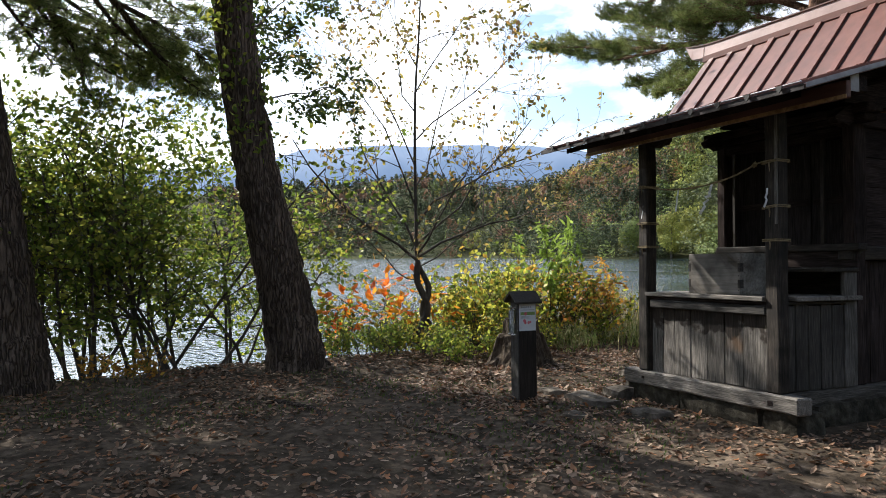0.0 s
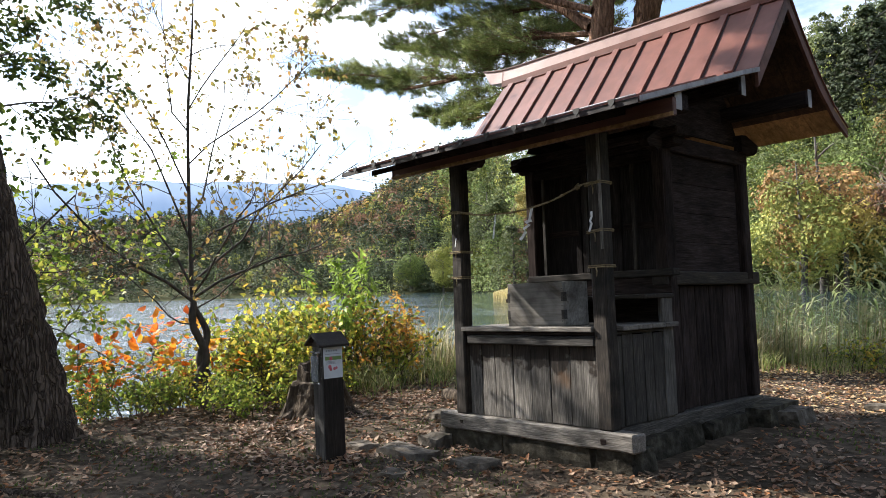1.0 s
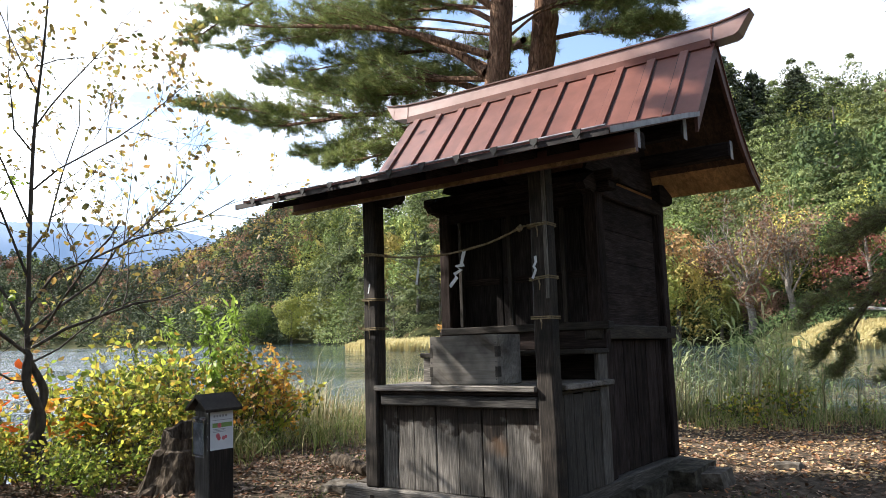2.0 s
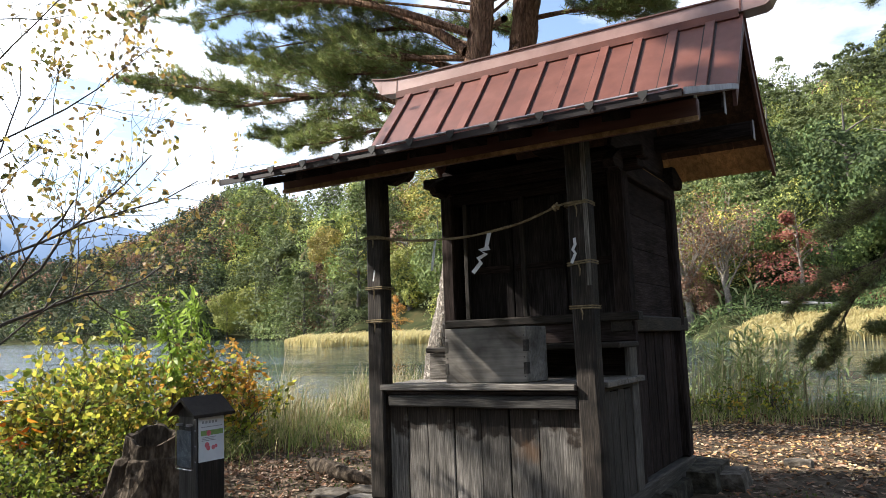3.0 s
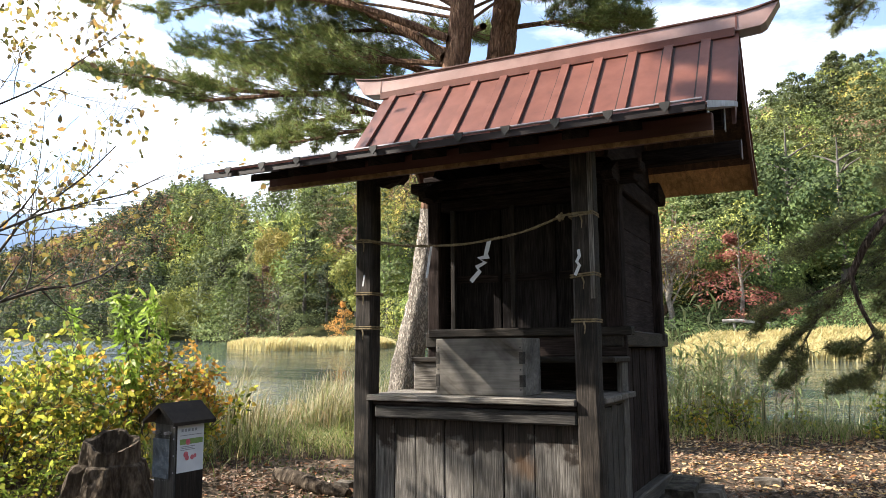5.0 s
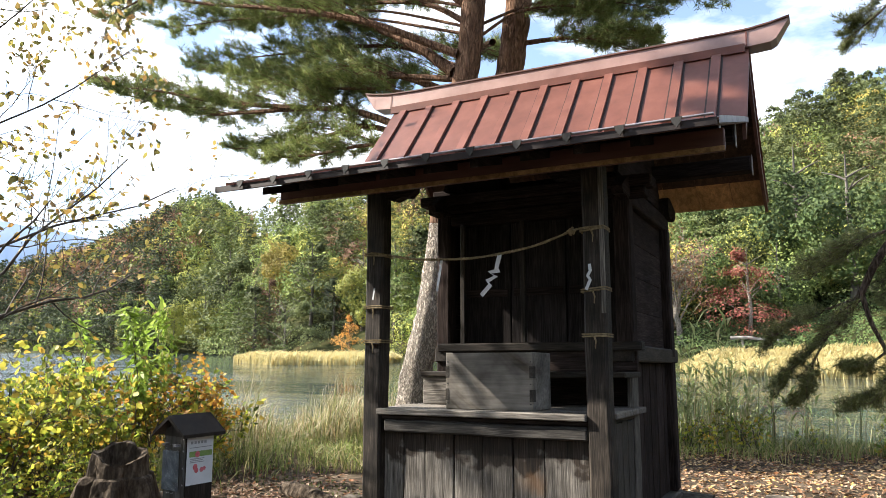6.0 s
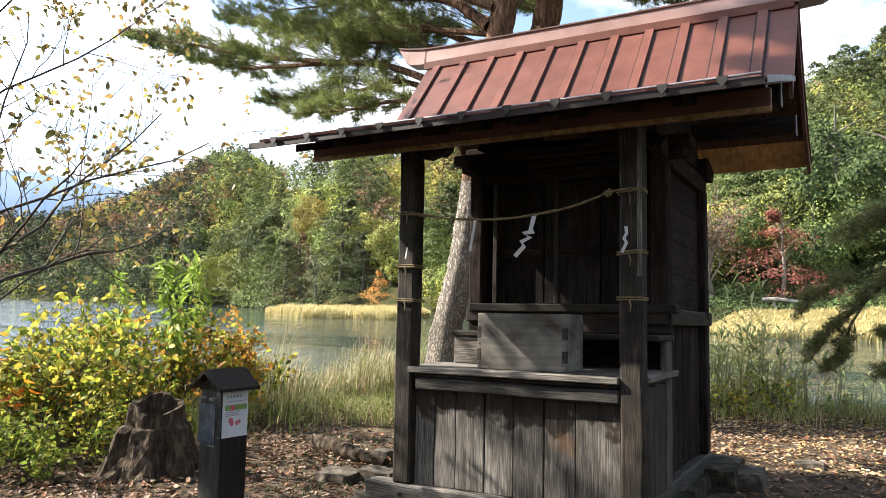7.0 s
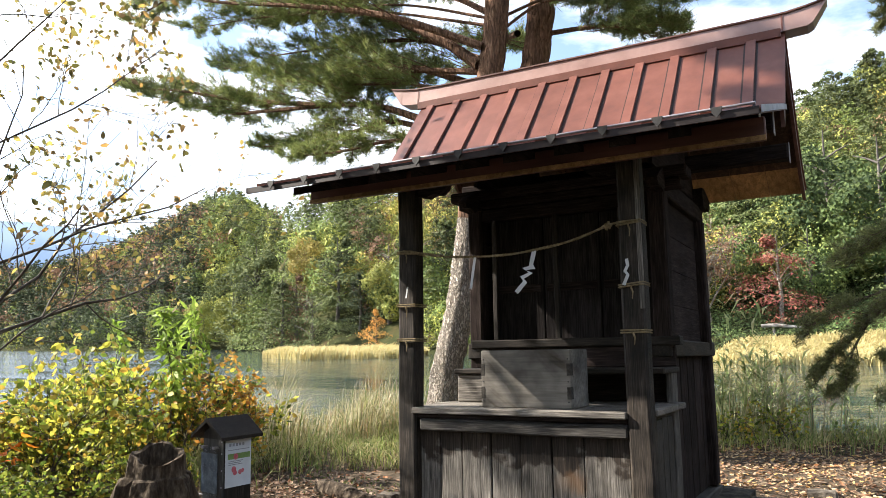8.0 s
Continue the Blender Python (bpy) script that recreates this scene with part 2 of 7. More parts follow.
def add_rust(m, x0, x1, z0):
    """Orange-brown runs below an old wet edge, on some of the boards only."""
    n, k = m.node_tree.nodes, m.node_tree.links
    bsdf = n["Principled BSDF"]
    co, xyz, wob, mp, low, a, b, c, d, mix = (n.new("ShaderNode" + q) for q in ("TexCoord", "SeparateXYZ", "TexNoise", "Mapping", "Math", "MapRange", "MapRange", "Math", "Math", "Mix"))
    mp.inputs["Scale"].default_value = (1, 1, 0.35)
    wob.inputs["Scale"].default_value, wob.inputs["Detail"].default_value = 22, 5
    low.operation, low.inputs[1].default_value = "MULTIPLY_ADD", 0.16
    a.interpolation_type = b.interpolation_type = "SMOOTHSTEP"
    # fades out below, ends sharply above, and towards both ends
    a.inputs["From Min"].default_value, a.inputs["From Max"].default_value = z0, z0 + 0.07
    b.inputs["From Min"].default_value, b.inputs["From Max"].default_value, b.inputs["To Min"].default_value, b.inputs["To Max"].default_value = z0 + 0.10, z0 + 0.16, 1, 0
    e, f = n.new("ShaderNodeMapRange"), n.new("ShaderNodeMapRange")
    e.inputs["From Min"].default_value, e.inputs["From Max"].default_value = x0 - 0.06, x0 + 0.2
    f.inputs["From Min"].default_value, f.inputs["From Max"].default_value, f.inputs["To Min"].default_value, f.inputs["To Max"].default_value = x1 - 0.03, x1 + 0.03, 0.6, 0
    g = n.new("ShaderNodeMath")
    for q in (c, d, g):
        q.operation = "MULTIPLY"
    mix.data_type = "RGBA"
    mix.inputs["B"].default_value = (0.23, 0.115, 0.045, 1)
    k.new(co.outputs["Object"], mp.inputs["Vector"])
    k.new(co.outputs["Object"], xyz.inputs["Vector"])
    k.new(mp.outputs["Vector"], wob.inputs["Vector"])
    k.new(wob.outputs["Fac"], low.inputs[0])
    k.new(xyz.outputs["Z"], low.inputs[2])
    for q in (a, b):
        k.new(low.outputs["Value"], q.inputs["Value"])
    for q in (e, f):
        k.new(xyz.outputs["X"], q.inputs["Value"])
    k.new(a.outputs["Result"], c.inputs[0])
    k.new(b.outputs["Result"], c.inputs[1])
    k.new(e.outputs["Result"], d.inputs[0])
    k.new(f.outputs["Result"], d.inputs[1])
    k.new(c.outputs["Value"], g.inputs[0])
    k.new(d.outputs["Value"], g.inputs[1])
    k.new(g.outputs["Value"], mix.inputs["Factor"])
    k.new(bsdf.inputs["Base Color"].links[0].from_socket, mix.inputs["A"])
    k.new(mix.outputs["Result"], bsdf.inputs["Base Color"])


def add_shade_smears(m, turn, low, high, tone):
    """Dark smears aslant over a surface: dirt and bough shadows put into the colour."""
    n, k = m.node_tree.nodes, m.node_tree.links
    bsdf = n["Principled BSDF"]
    co, mp, wob, fade, mix = (n.new("ShaderNode" + q) for q in ("TexCoord", "Mapping", "TexNoise", "MapRange", "Mix"))
    mp.vector_type = "TEXTURE"
    mp.inputs["Rotation"].default_value, mp.inputs["Scale"].default_value = (0, turn, 0), (0.8, 0.3, 0.16)
    wob.inputs["Scale"].default_value, wob.inputs["Detail"].default_value, wob.inputs["Roughness"].default_value, wob.inputs["Distortion"].default_value = 1.0, 6, 0.62, 0.5
    fade.inputs["From Min"].default_value, fade.inputs["From Max"].default_value = low, high
    mix.data_type, mix.blend_type = "RGBA", "MULTIPLY"
    mix.inputs["B"].default_value = (*tone, 1)
    k.new(co.outputs["Object"], mp.inputs["Vector"])
    k.new(mp.outputs["Vector"], wob.inputs["Vector"])
    k.new(wob.outputs["Fac"], fade.inputs["Value"])
    k.new(fade.outputs["Result"], mix.inputs["Factor"])
    k.new(bsdf.inputs["Base Color"].links[0].from_socket, mix.inputs["A"])
    k.new(mix.outputs["Result"], bsdf.inputs["Base Color"])


add_stain_and_shade(stain_shade_z, 0.715, 0.05)
add_rust(stain_shade_z, -0.72, -0.57, 0.64)
# weathered planks of the shaded side, the shade put into a darker tone
side_shade_z = timber("weathered_planks_shade_toned", [(0.012, 0.010, 0.0085), (0.045, 0.039, 0.033), (0.105, 0.094, 0.081)], "z")
board_z, sill_y = (timber("worn_grey_timber_" + a, [(0.020, 0.0175, 0.015), (0.078, 0.069, 0.059), (0.185, 0.167, 0.147)], a) for a in "zy")
rail_x = timber("dark_grey_rail_wood", [(0.009, 0.008, 0.007), (0.045, 0.040, 0.035), (0.13, 0.117, 0.104)], "x")
mid_x, mid_y, mid_z = (timber("brown_grey_wood_" + a, MID, a) for a in "xyz")
post_z = timber("cracked_dark_post_wood", [(0.0062, 0.0048, 0.0038), (0.0265, 0.0205, 0.0156), (0.074, 0.059, 0.046)], "z", 0.2, large=0.6, large_scale=6)
dark_x, dark_y, dark_z = (timber("shade_dark_wood_" + a, DARK, a, 0.25, 0.9, specular=0.06) for a in "xyz")
# greyer tone for the doors, with the recess's shade in the colour
door_z = timber("shade_dark_door_wood", [(0.0090, 0.0076, 0.0072), (0.0225, 0.0190, 0.0180), (0.047, 0.040, 0.038)], "z", 0.25, 0.9, specular=0.05)
brown_y = timber("brown_roof_boards", [(0.030, 0.016, 0.010), (0.072, 0.040, 0.025), (0.13, 0.078, 0.048)], "y", 0.2)
pale_box = surface("pale_old_wood", [(0.11, 0.097, 0.082), (0.17, 0.152, 0.13), (0.23, 0.208, 0.18)], 40, (0.05, 1, 1), 0.75, 0.25, 0.003, 0.5, 5.5, by_object=0.08, specular=0.25)
add_shade_smears(pale_box, radians(38), 0.51, 0.66, (0.40, 0.33, 0.25))
box_end = surface("grey_end_grain", [(0.030, 0.026, 0.022), (0.055, 0.048, 0.041), (0.085, 0.076, 0.066)], 60, (1, 1, 1), 0.85, 0.3, 0.002, 0.3, 8, specular=0.15)
fresh_pine = timber("knotty_pine_board", [(0.22, 0.12, 0.05), (0.36, 0.22, 0.10), (0.44, 0.29, 0.14)], "y", 0.15)
roof_red = surface("painted_red_roof_metal", [(0.100, 0.034, 0.023), (0.136, 0.0475, 0.032), (0.168, 0.064, 0.045)], 5, (1, 1, 1), 0.42, 0.05, 0.003, 0.16, 1.1, specular=0.4, by_object=0.07)
roof_pale = surface("faded_pink_ridge_metal", [(0.26, 0.155, 0.135), (0.32, 0.20, 0.175), (0.38, 0.25, 0.22)], 4, (1, 1, 1), 0.3, 0.12, 0.006, 0.2, 1.4, specular=0.6)
roof_under = surface("dark_red_fascia", [(0.072, 0.030, 0.022), (0.115, 0.051, 0.037), (0.155, 0.070, 0.052)], 14, (0.1, 1, 1), 0.6, 0.2, 0.004, 0.2, 1.5)
roof_seam = surface("dark_seam_gap", [(0.012, 0.007, 0.006), (0.026, 0.013, 0.011)], 20, (1, 1, 1), 0.6, 0.1, 0.002, 0.2, 3)
zinc = surface("grey_flashing", [(0.1900, 0.1800, 0.1900), (0.3135, 0.2970, 0.3135), (0.3990, 0.3780, 0.3895)], 9, (1, 1, 1), 0.45, 0.1, 0.003, 0.2, 3, metallic=0.4)
iron = surface("dark_iron", [(0.02, 0.018, 0.017), (0.05, 0.045, 0.04)], 20, (1, 1, 1), 0.6, 0.2, 0.003, 0.2, 3)
# foundation stone, darkened to hold the shade below the sill
stone_m = surface("rough_grey_stone_shade_toned", [(0.012, 0.010, 0.007), (0.037, 0.032, 0.023), (0.085, 0.075, 0.056)], 11, (1, 1, 1), 0.95, 0.8, 0.03, 0.35, 2.2, by_object=0.15, specular=0.15)
rock_m = surface("brown_grey_rock", [(0.035, 0.029, 0.022), (0.095, 0.080, 0.063), (0.19, 0.165, 0.135)], 9, (1, 1, 1), 0.95, 0.8, 0.03, 0.35, 2.2, by_object=0.2, specular=0.15)
straw = surface("old_straw_rope", [(0.10, 0.072, 0.038), (0.21, 0.16, 0.09), (0.31, 0.25, 0.15)], 60, (1, 1, 1), 0.9, 0.5, 0.004, 0.2, 8, specular=0.1)
paper_m = surface("white_paper", [(0.56, 0.56, 0.57), (0.66, 0.66, 0.66)], 8, (1, 1, 1), 0.85, 0.1, 0.002, 0.05, 4, specular=0.2)
leaflet_m = surface("faded_leaflet", [(0.06, 0.07, 0.085), (0.12, 0.135, 0.155), (0.24, 0.26, 0.28)], 22, (1, 1, 1), 0.7, 0.1, 0.002, 0.3, 9)
ink_grey = surface("grey_ink", [(0.24, 0.23, 0.24), (0.34, 0.33, 0.34)], 40, (1, 1, 1), 0.8, 0, 0.001, 0.1, 6)
ink_green = surface("green_print", [(0.16, 0.26, 0.07), (0.26, 0.36, 0.12)], 30, (1, 1, 1), 0.8, 0, 0.001, 0.1, 6)
ink_red = surface("red_print", [(0.55, 0.10, 0.12), (0.70, 0.22, 0.24)], 30, (1, 1, 1), 0.8, 0, 0.001, 0.1, 6)
sign_wood = timber("dark_sign_wood", [(0.0105, 0.0077, 0.0062), (0.0225, 0.0168, 0.0130), (0.0413, 0.0322, 0.0248)], "z", 0.1, 0.6)
sign_grey = timber("worn_sign_wood", [(0.0275, 0.0248, 0.0220), (0.0660, 0.0605, 0.0550), (0.1100, 0.1045, 0.0963)], "z", 0.1)
bark_dark = bark("dark_furrowed_bark", [(0.060, 0.045, 0.036), (0.118, 0.088, 0.068), (0.190, 0.146, 0.115)], 15, (1, 1, 0.14), 0.20, 0.035, 0.38)
bark_red = bark("red_pine_bark", [(0.0862, 0.0504, 0.0330), (0.1955, 0.1120, 0.0715), (0.3220, 0.2016, 0.1320)], 13, (1, 1, 0.22), 0.16, 0.03, 0.62)
# pale plates, brightened further by sunlight put into the colour
bark_pale = bark("pale_flaking_sunlit_bark", [(0.27, 0.215, 0.17), (0.47, 0.405, 0.335), (0.64, 0.58, 0.50)], 22, (1, 1, 0.34), 0.26, 0.03, 0.30)
bark_thin = surface("grey_brown_twig_bark", [(0.040, 0.033, 0.028), (0.11, 0.094, 0.080)], 20, (1, 1, 0.3), 0.9, 0.4, 0.01, 0.3, 3, specular=0.15)
bleached = surface("bleached_wood", [(0.12, 0.105, 0.09), (0.30, 0.28, 0.25), (0.50, 0.47, 0.43)], 6, (0.15, 1, 1), 0.85, 0.5, 0.02, 0.3, 1.5, specular=0.2)
stump_wood = surface("rotten_stump_wood", [(0.016, 0.012, 0.0085), (0.066, 0.050, 0.036), (0.165, 0.132, 0.098)], 22, (1, 1, 0.35), 0.95, 0.9, 0.03, 0.3, 2, specular=0.1)
soil = surface("leaf_strewn_soil", [(0.026, 0.0185, 0.0125), (0.070, 0.0515, 0.0365), (0.145, 0.110, 0.080)], 9, (1, 1, 1), 1.0, 0.9, 0.03, 0.35, 0.55, specular=0.1, detail=9)
moss_mask, moss_ramp, moss_mix = (soil.node_tree.nodes.new("ShaderNode" + k) for k in ("TexNoise", "ValToRGB", "Mix"))
moss_mask.inputs["Scale"].default_value, moss_mask.inputs["Detail"].default_value, moss_mask.inputs["Roughness"].default_value = 0.75, 7, 0.62
moss_ramp.color_ramp.elements[0].position, moss_ramp.color_ramp.elements[1].position = 0.46, 0.60
moss_mix.data_type = "RGBA"
moss_mix.inputs["B"].default_value = (0.080, 0.098, 0.020, 1)
soil_bsdf = soil.node_tree.nodes["Principled BSDF"]
bare = soil_bsdf.inputs["Base Color"].links[0].from_socket
soil.node_tree.links.new(moss_mask.outputs["Fac"], moss_ramp.inputs["Fac"])
soil.node_tree.links.new(moss_ramp.outputs["Color"], moss_mix.inputs["Factor"])
soil.node_tree.links.new(bare, moss_mix.inputs["A"])
soil.node_tree.links.new(moss_mix.outputs["Result"], soil_bsdf.inputs["Base Color"])
woodland = surface("woodland_floor", [(0.018, 0.022, 0.010), (0.04, 0.045, 0.018), (0.07, 0.055, 0.025)], 0.5, (1, 1, 1), 1.0, 0.6, 0.3, 0.3, 0.05, specular=0.05)
moss = foliage("moss_green", [(0.05, 0.075, 0.02), (0.10, 0.13, 0.035), (0.14, 0.16, 0.05)], 0.1, 0.9)
litter = foliage("fallen_leaves", [(0.085, 0.044, 0.024), (0.175, 0.098, 0.056), (0.27, 0.172, 0.108), (0.125, 0.058, 0.029), (0.37, 0.262, 0.178), (0.095, 0.060, 0.037), (0.29, 0.118, 0.042), (0.21, 0.140, 0.092), (0.068, 0.042, 0.025)], 0.08, 0.7)
# paler copy of the litter, sunlight on that ground put into its colour
litter_tan = foliage("pale_sunlit_curled_leaves", [(0.21, 0.13, 0.08), (0.31, 0.22, 0.15), (0.16, 0.08, 0.045), (0.40, 0.30, 0.21), (0.24, 0.11, 0.05), (0.11, 0.065, 0.04)], 0.08, 0.7)
litter_bright = foliage("fresh_fallen_leaves", [(0.55, 0.38, 0.12), (0.46, 0.25, 0.09), (0.40, 0.29, 0.16), (0.58, 0.45, 0.24), (0.30, 0.15, 0.07), (0.48, 0.36, 0.22), (0.22, 0.14, 0.08)], 0.1, 0.7)
needle = foliage("pine_needles", [(0.09, 0.12, 0.036), (0.17, 0.215, 0.062), (0.25, 0.295, 0.09), (0.35, 0.345, 0.125)], 0.36, 0.5)
needle_dark = foliage("dark_pine_needles", [(0.055, 0.065, 0.022), (0.11, 0.125, 0.040), (0.19, 0.19, 0.07)], 0.3, 0.5)
leaf_green = foliage("green_leaves", [(0.065, 0.105, 0.018), (0.12, 0.175, 0.028), (0.19, 0.24, 0.04), (0.36, 0.35, 0.06), (0.16, 0.23, 0.038)], 0.6)
# darker copy of the green leaves, shade put into the colour
leaf_deep = foliage("deep_green_leaves_shade_toned", [(0.03, 0.05, 0.012), (0.05, 0.075, 0.016), (0.09, 0.11, 0.022)], 0.4)
leaf_fresh = foliage("fresh_green_leaves", [(0.14, 0.22, 0.03), (0.23, 0.33, 0.05), (0.34, 0.43, 0.09)], 0.5)
leaf_yellow = foliage("yellow_green_leaves", [(0.22, 0.30, 0.045), (0.44, 0.45, 0.055), (0.64, 0.54, 0.085), (0.10, 0.16, 0.025), (0.54, 0.45, 0.075), (0.24, 0.31, 0.045), (0.07, 0.11, 0.02), (0.36, 0.40, 0.06), (0.46, 0.28, 0.05), (0.05, 0.08, 0.016), (0.26, 0.33, 0.05), (0.09, 0.12, 0.02)], 0.55)
leaf_sparse = foliage("turning_leaves", [(0.06, 0.07, 0.022), (0.30, 0.22, 0.06), (0.58, 0.45, 0.12), (0.11, 0.08, 0.045), (0.36, 0.22, 0.08), (0.05, 0.065, 0.02), (0.48, 0.40, 0.11), (0.08, 0.095, 0.03), (0.52, 0.30, 0.09)], 0.45)
leaf_orange = foliage("orange_red_leaves", [(0.78, 0.18, 0.02), (0.80, 0.30, 0.03), (0.70, 0.42, 0.05), (0.72, 0.09, 0.02), (0.76, 0.24, 0.025)], 0.5)
leaf_rust = foliage("rusty_orange_leaves", [(0.40, 0.18, 0.03), (0.56, 0.28, 0.04), (0.25, 0.17, 0.03), (0.62, 0.40, 0.07), (0.34, 0.13, 0.03)], 0.5)
reed_tan = foliage("dry_reed", [(0.44, 0.35, 0.20), (0.60, 0.52, 0.33), (0.26, 0.29, 0.10), (0.42, 0.29, 0.17), (0.13, 0.17, 0.05), (0.62, 0.54, 0.37), (0.10, 0.10, 0.045), (0.20, 0.24, 0.07)], 0.3, 0.6)
reed_green = foliage("green_reed", [(0.15, 0.20, 0.07), (0.26, 0.31, 0.11), (0.36, 0.39, 0.17), (0.48, 0.43, 0.24)], 0.5, 0.6)
grass_green = foliage("bank_grass", [(0.13, 0.19, 0.04), (0.23, 0.29, 0.07), (0.36, 0.36, 0.13), (0.50, 0.42, 0.22), (0.07, 0.10, 0.025), (0.18, 0.24, 0.06), (0.40, 0.36, 0.18), (0.06, 0.07, 0.025)], 0.4, 0.6)
grass_gold = foliage("golden_marsh_grass", [(0.46, 0.38, 0.17), (0.58, 0.49, 0.24), (0.40, 0.36, 0.15)], 0.3, 0.7)
FAR_LEAVES = [
    foliage("far_pine", [(0.0896, 0.1126, 0.0450), (0.1404, 0.1688, 0.0603), (0.2041, 0.2252, 0.0799)], 0.12, 0.8, 1.3),
    foliage("far_green", [(0.128, 0.182, 0.055), (0.195, 0.252, 0.070), (0.275, 0.325, 0.090)], 0.12, 0.8, 1.3),
    foliage("far_yellow_green", [(0.235, 0.265, 0.062), (0.325, 0.340, 0.080), (0.42, 0.405, 0.096)], 0.12, 0.8, 1.3),
    foliage("far_yellow", [(0.448, 0.366, 0.094), (0.543, 0.437, 0.106), (0.413, 0.307, 0.083)], 0.12, 0.8, 1.3),
    foliage("far_orange", [(0.425, 0.236, 0.094), (0.496, 0.295, 0.106), (0.378, 0.236, 0.088)], 0.12, 0.8, 1.3),
    foliage("far_rust", [(0.2311, 0.1360, 0.0836), (0.2990, 0.1590, 0.0950), (0.2173, 0.1420, 0.0893)], 0.12, 0.8, 1.3),
    surface("far_trunk", [(0.06, 0.05, 0.042), (0.16, 0.14, 0.12)], 2, (1, 1, 0.3), 0.95, 0.3, 0.05),
]
# dark pine green; also stands for shade on the far woods
far_pine_and_shade = foliage("dark_far_pine_and_shaded_woods", [(0.040, 0.056, 0.030), (0.068, 0.088, 0.040), (0.105, 0.125, 0.052)], 0.12, 0.8, 1.3)
bay_green = foliage("deep_green_leaves", [(0.062, 0.104, 0.036), (0.10, 0.150, 0.046), (0.155, 0.205, 0.062)], 0.12, 0.8, 1.3)
leaf_amber = foliage("amber_leaves", [(0.62, 0.30, 0.07), (0.72, 0.38, 0.09), (0.55, 0.33, 0.10), (0.66, 0.26, 0.06)], 0.3, 0.8)
leaf_red = foliage("red_maple_leaves", [(0.30, 0.09, 0.07), (0.26, 0.075, 0.065), (0.36, 0.15, 0.09), (0.20, 0.14, 0.07)], 0.2, 0.8)

clear_plastic = bpy.data.materials.new("clear_plastic")
clear_plastic.use_nodes = True
cp = clear_plastic.node_tree.nodes["Principled BSDF"]
cp.inputs["Base Color"].default_value, cp.inputs["Roughness"].default_value = (0.93, 0.95, 0.97, 1), 0.12
cp.inputs["Transmission Weight"].default_value, cp.inputs["IOR"].default_value = 1.0, 1.12

water_m = bpy.data.materials.new("lake_water")
water_m.use_nodes = True
wm, wk = water_m.node_tree.nodes, water_m.node_tree.links
wb = wm["Principled BSDF"]
wb.inputs["Base Color"].default_value, wb.inputs["Roughness"].default_value = (0.032, 0.052, 0.056, 1), 0.05
wb.inputs["IOR"].default_value, wb.inputs["Specular IOR Level"].default_value = 1.33, 0.5
w_geo, w_m1, w_m2 = wm.new("ShaderNodeNewGeometry"), wm.new("ShaderNodeMapping"), wm.new("ShaderNodeMapping")
w_m1.inputs["Rotation"].default_value, w_m1.inputs["Scale"].default_value = (0, 0, radians(35)), (1.6, 3.4, 1)
w_m2.inputs["Rotation"].default_value, w_m2.inputs["Scale"].default_value = (0, 0, radians(35)), (0.035, 0.22, 1)
w_n1, w_n2 = wm.new("ShaderNodeTexNoise"), wm.new("ShaderNodeTexNoise")
w_n1.inputs["Scale"].default_value, w_n1.inputs["Detail"].default_value, w_n1.inputs["Roughness"].default_value = 2.0, 2, 0.45
w_n2.inputs["Scale"].default_value, w_n2.inputs["Detail"].default_value = 1.0, 2
w_amp = wm.new("ShaderNodeMath")
w_amp.operation = "MULTIPLY"
w_bump = wm.new("ShaderNodeBump")
w_bump.inputs["Strength"].default_value, w_bump.inputs["Distance"].default_value = 1.0, 0.42
wk.new(w_geo.outputs["Position"], w_m1.inputs["Vector"])
wk.new(w_geo.outputs["Position"], w_m2.inputs["Vector"])
wk.new(w_m1.outputs["Vector"], w_n1.inputs["Vector"])
wk.new(w_m2.outputs["Vector"], w_n2.inputs["Vector"])
w_m3, w_n3, w_both = wm.new("ShaderNodeMapping"), wm.new("ShaderNodeTexNoise"), wm.new("ShaderNodeMath")
w_m3.inputs["Rotation"].default_value, w_m3.inputs["Scale"].default_value = (0, 0, radians(38)), (0.25, 1.1, 1)
w_n3.inputs["Scale"].default_value, w_n3.inputs["Detail"].default_value = 1.0, 3
w_both.operation, w_both.inputs[1].default_value = "MULTIPLY_ADD", 1.3
wk.new(w_geo.outputs["Position"], w_m3.inputs["Vector"])
wk.new(w_m3.outputs["Vector"], w_n3.inputs["Vector"])
wk.new(w_n3.outputs["Fac"], w_both.inputs[0])
wk.new(w_n1.outputs["Fac"], w_both.inputs[2])
wk.new(w_both.outputs["Value"], w_amp.inputs[0])
w_pos, w_leex, w_leey, w_lee, w_wind = (wm.new("ShaderNode" + q) for q in ("SeparateXYZ", "MapRange", "MapRange", "Math", "Math"))
for node, lo, hi in ((w_leex, -15, 7), (w_leey, 3, 14)):
    node.inputs["From Min"].default_value, node.inputs["From Max"].default_value = lo, hi
w_lee.operation, w_wind.operation, w_wind.inputs[1].default_value = "MULTIPLY", "MULTIPLY_ADD", -0.91
w_wind.inputs[2].default_value = 1.0
w_force = wm.new("ShaderNodeMath")
w_force.operation = "MULTIPLY"
wk.new(w_geo.outputs["Position"], w_pos.inputs["Vector"])
w_side = wm.new("ShaderNodeVectorMath")
w_side.operation, w_side.inputs[1].default_value = "DOT_PRODUCT", (0.64, 0.77, 0)
wk.new(w_geo.outputs["Position"], w_side.inputs[0])
wk.new(w_side.outputs["Value"], w_leex.inputs["Value"])
wk.new(w_pos.outputs["Y"], w_leey.inputs["Value"])
wk.new(w_leex.outputs["Result"], w_lee.inputs[0])
wk.new(w_leey.outputs["Result"], w_lee.inputs[1])
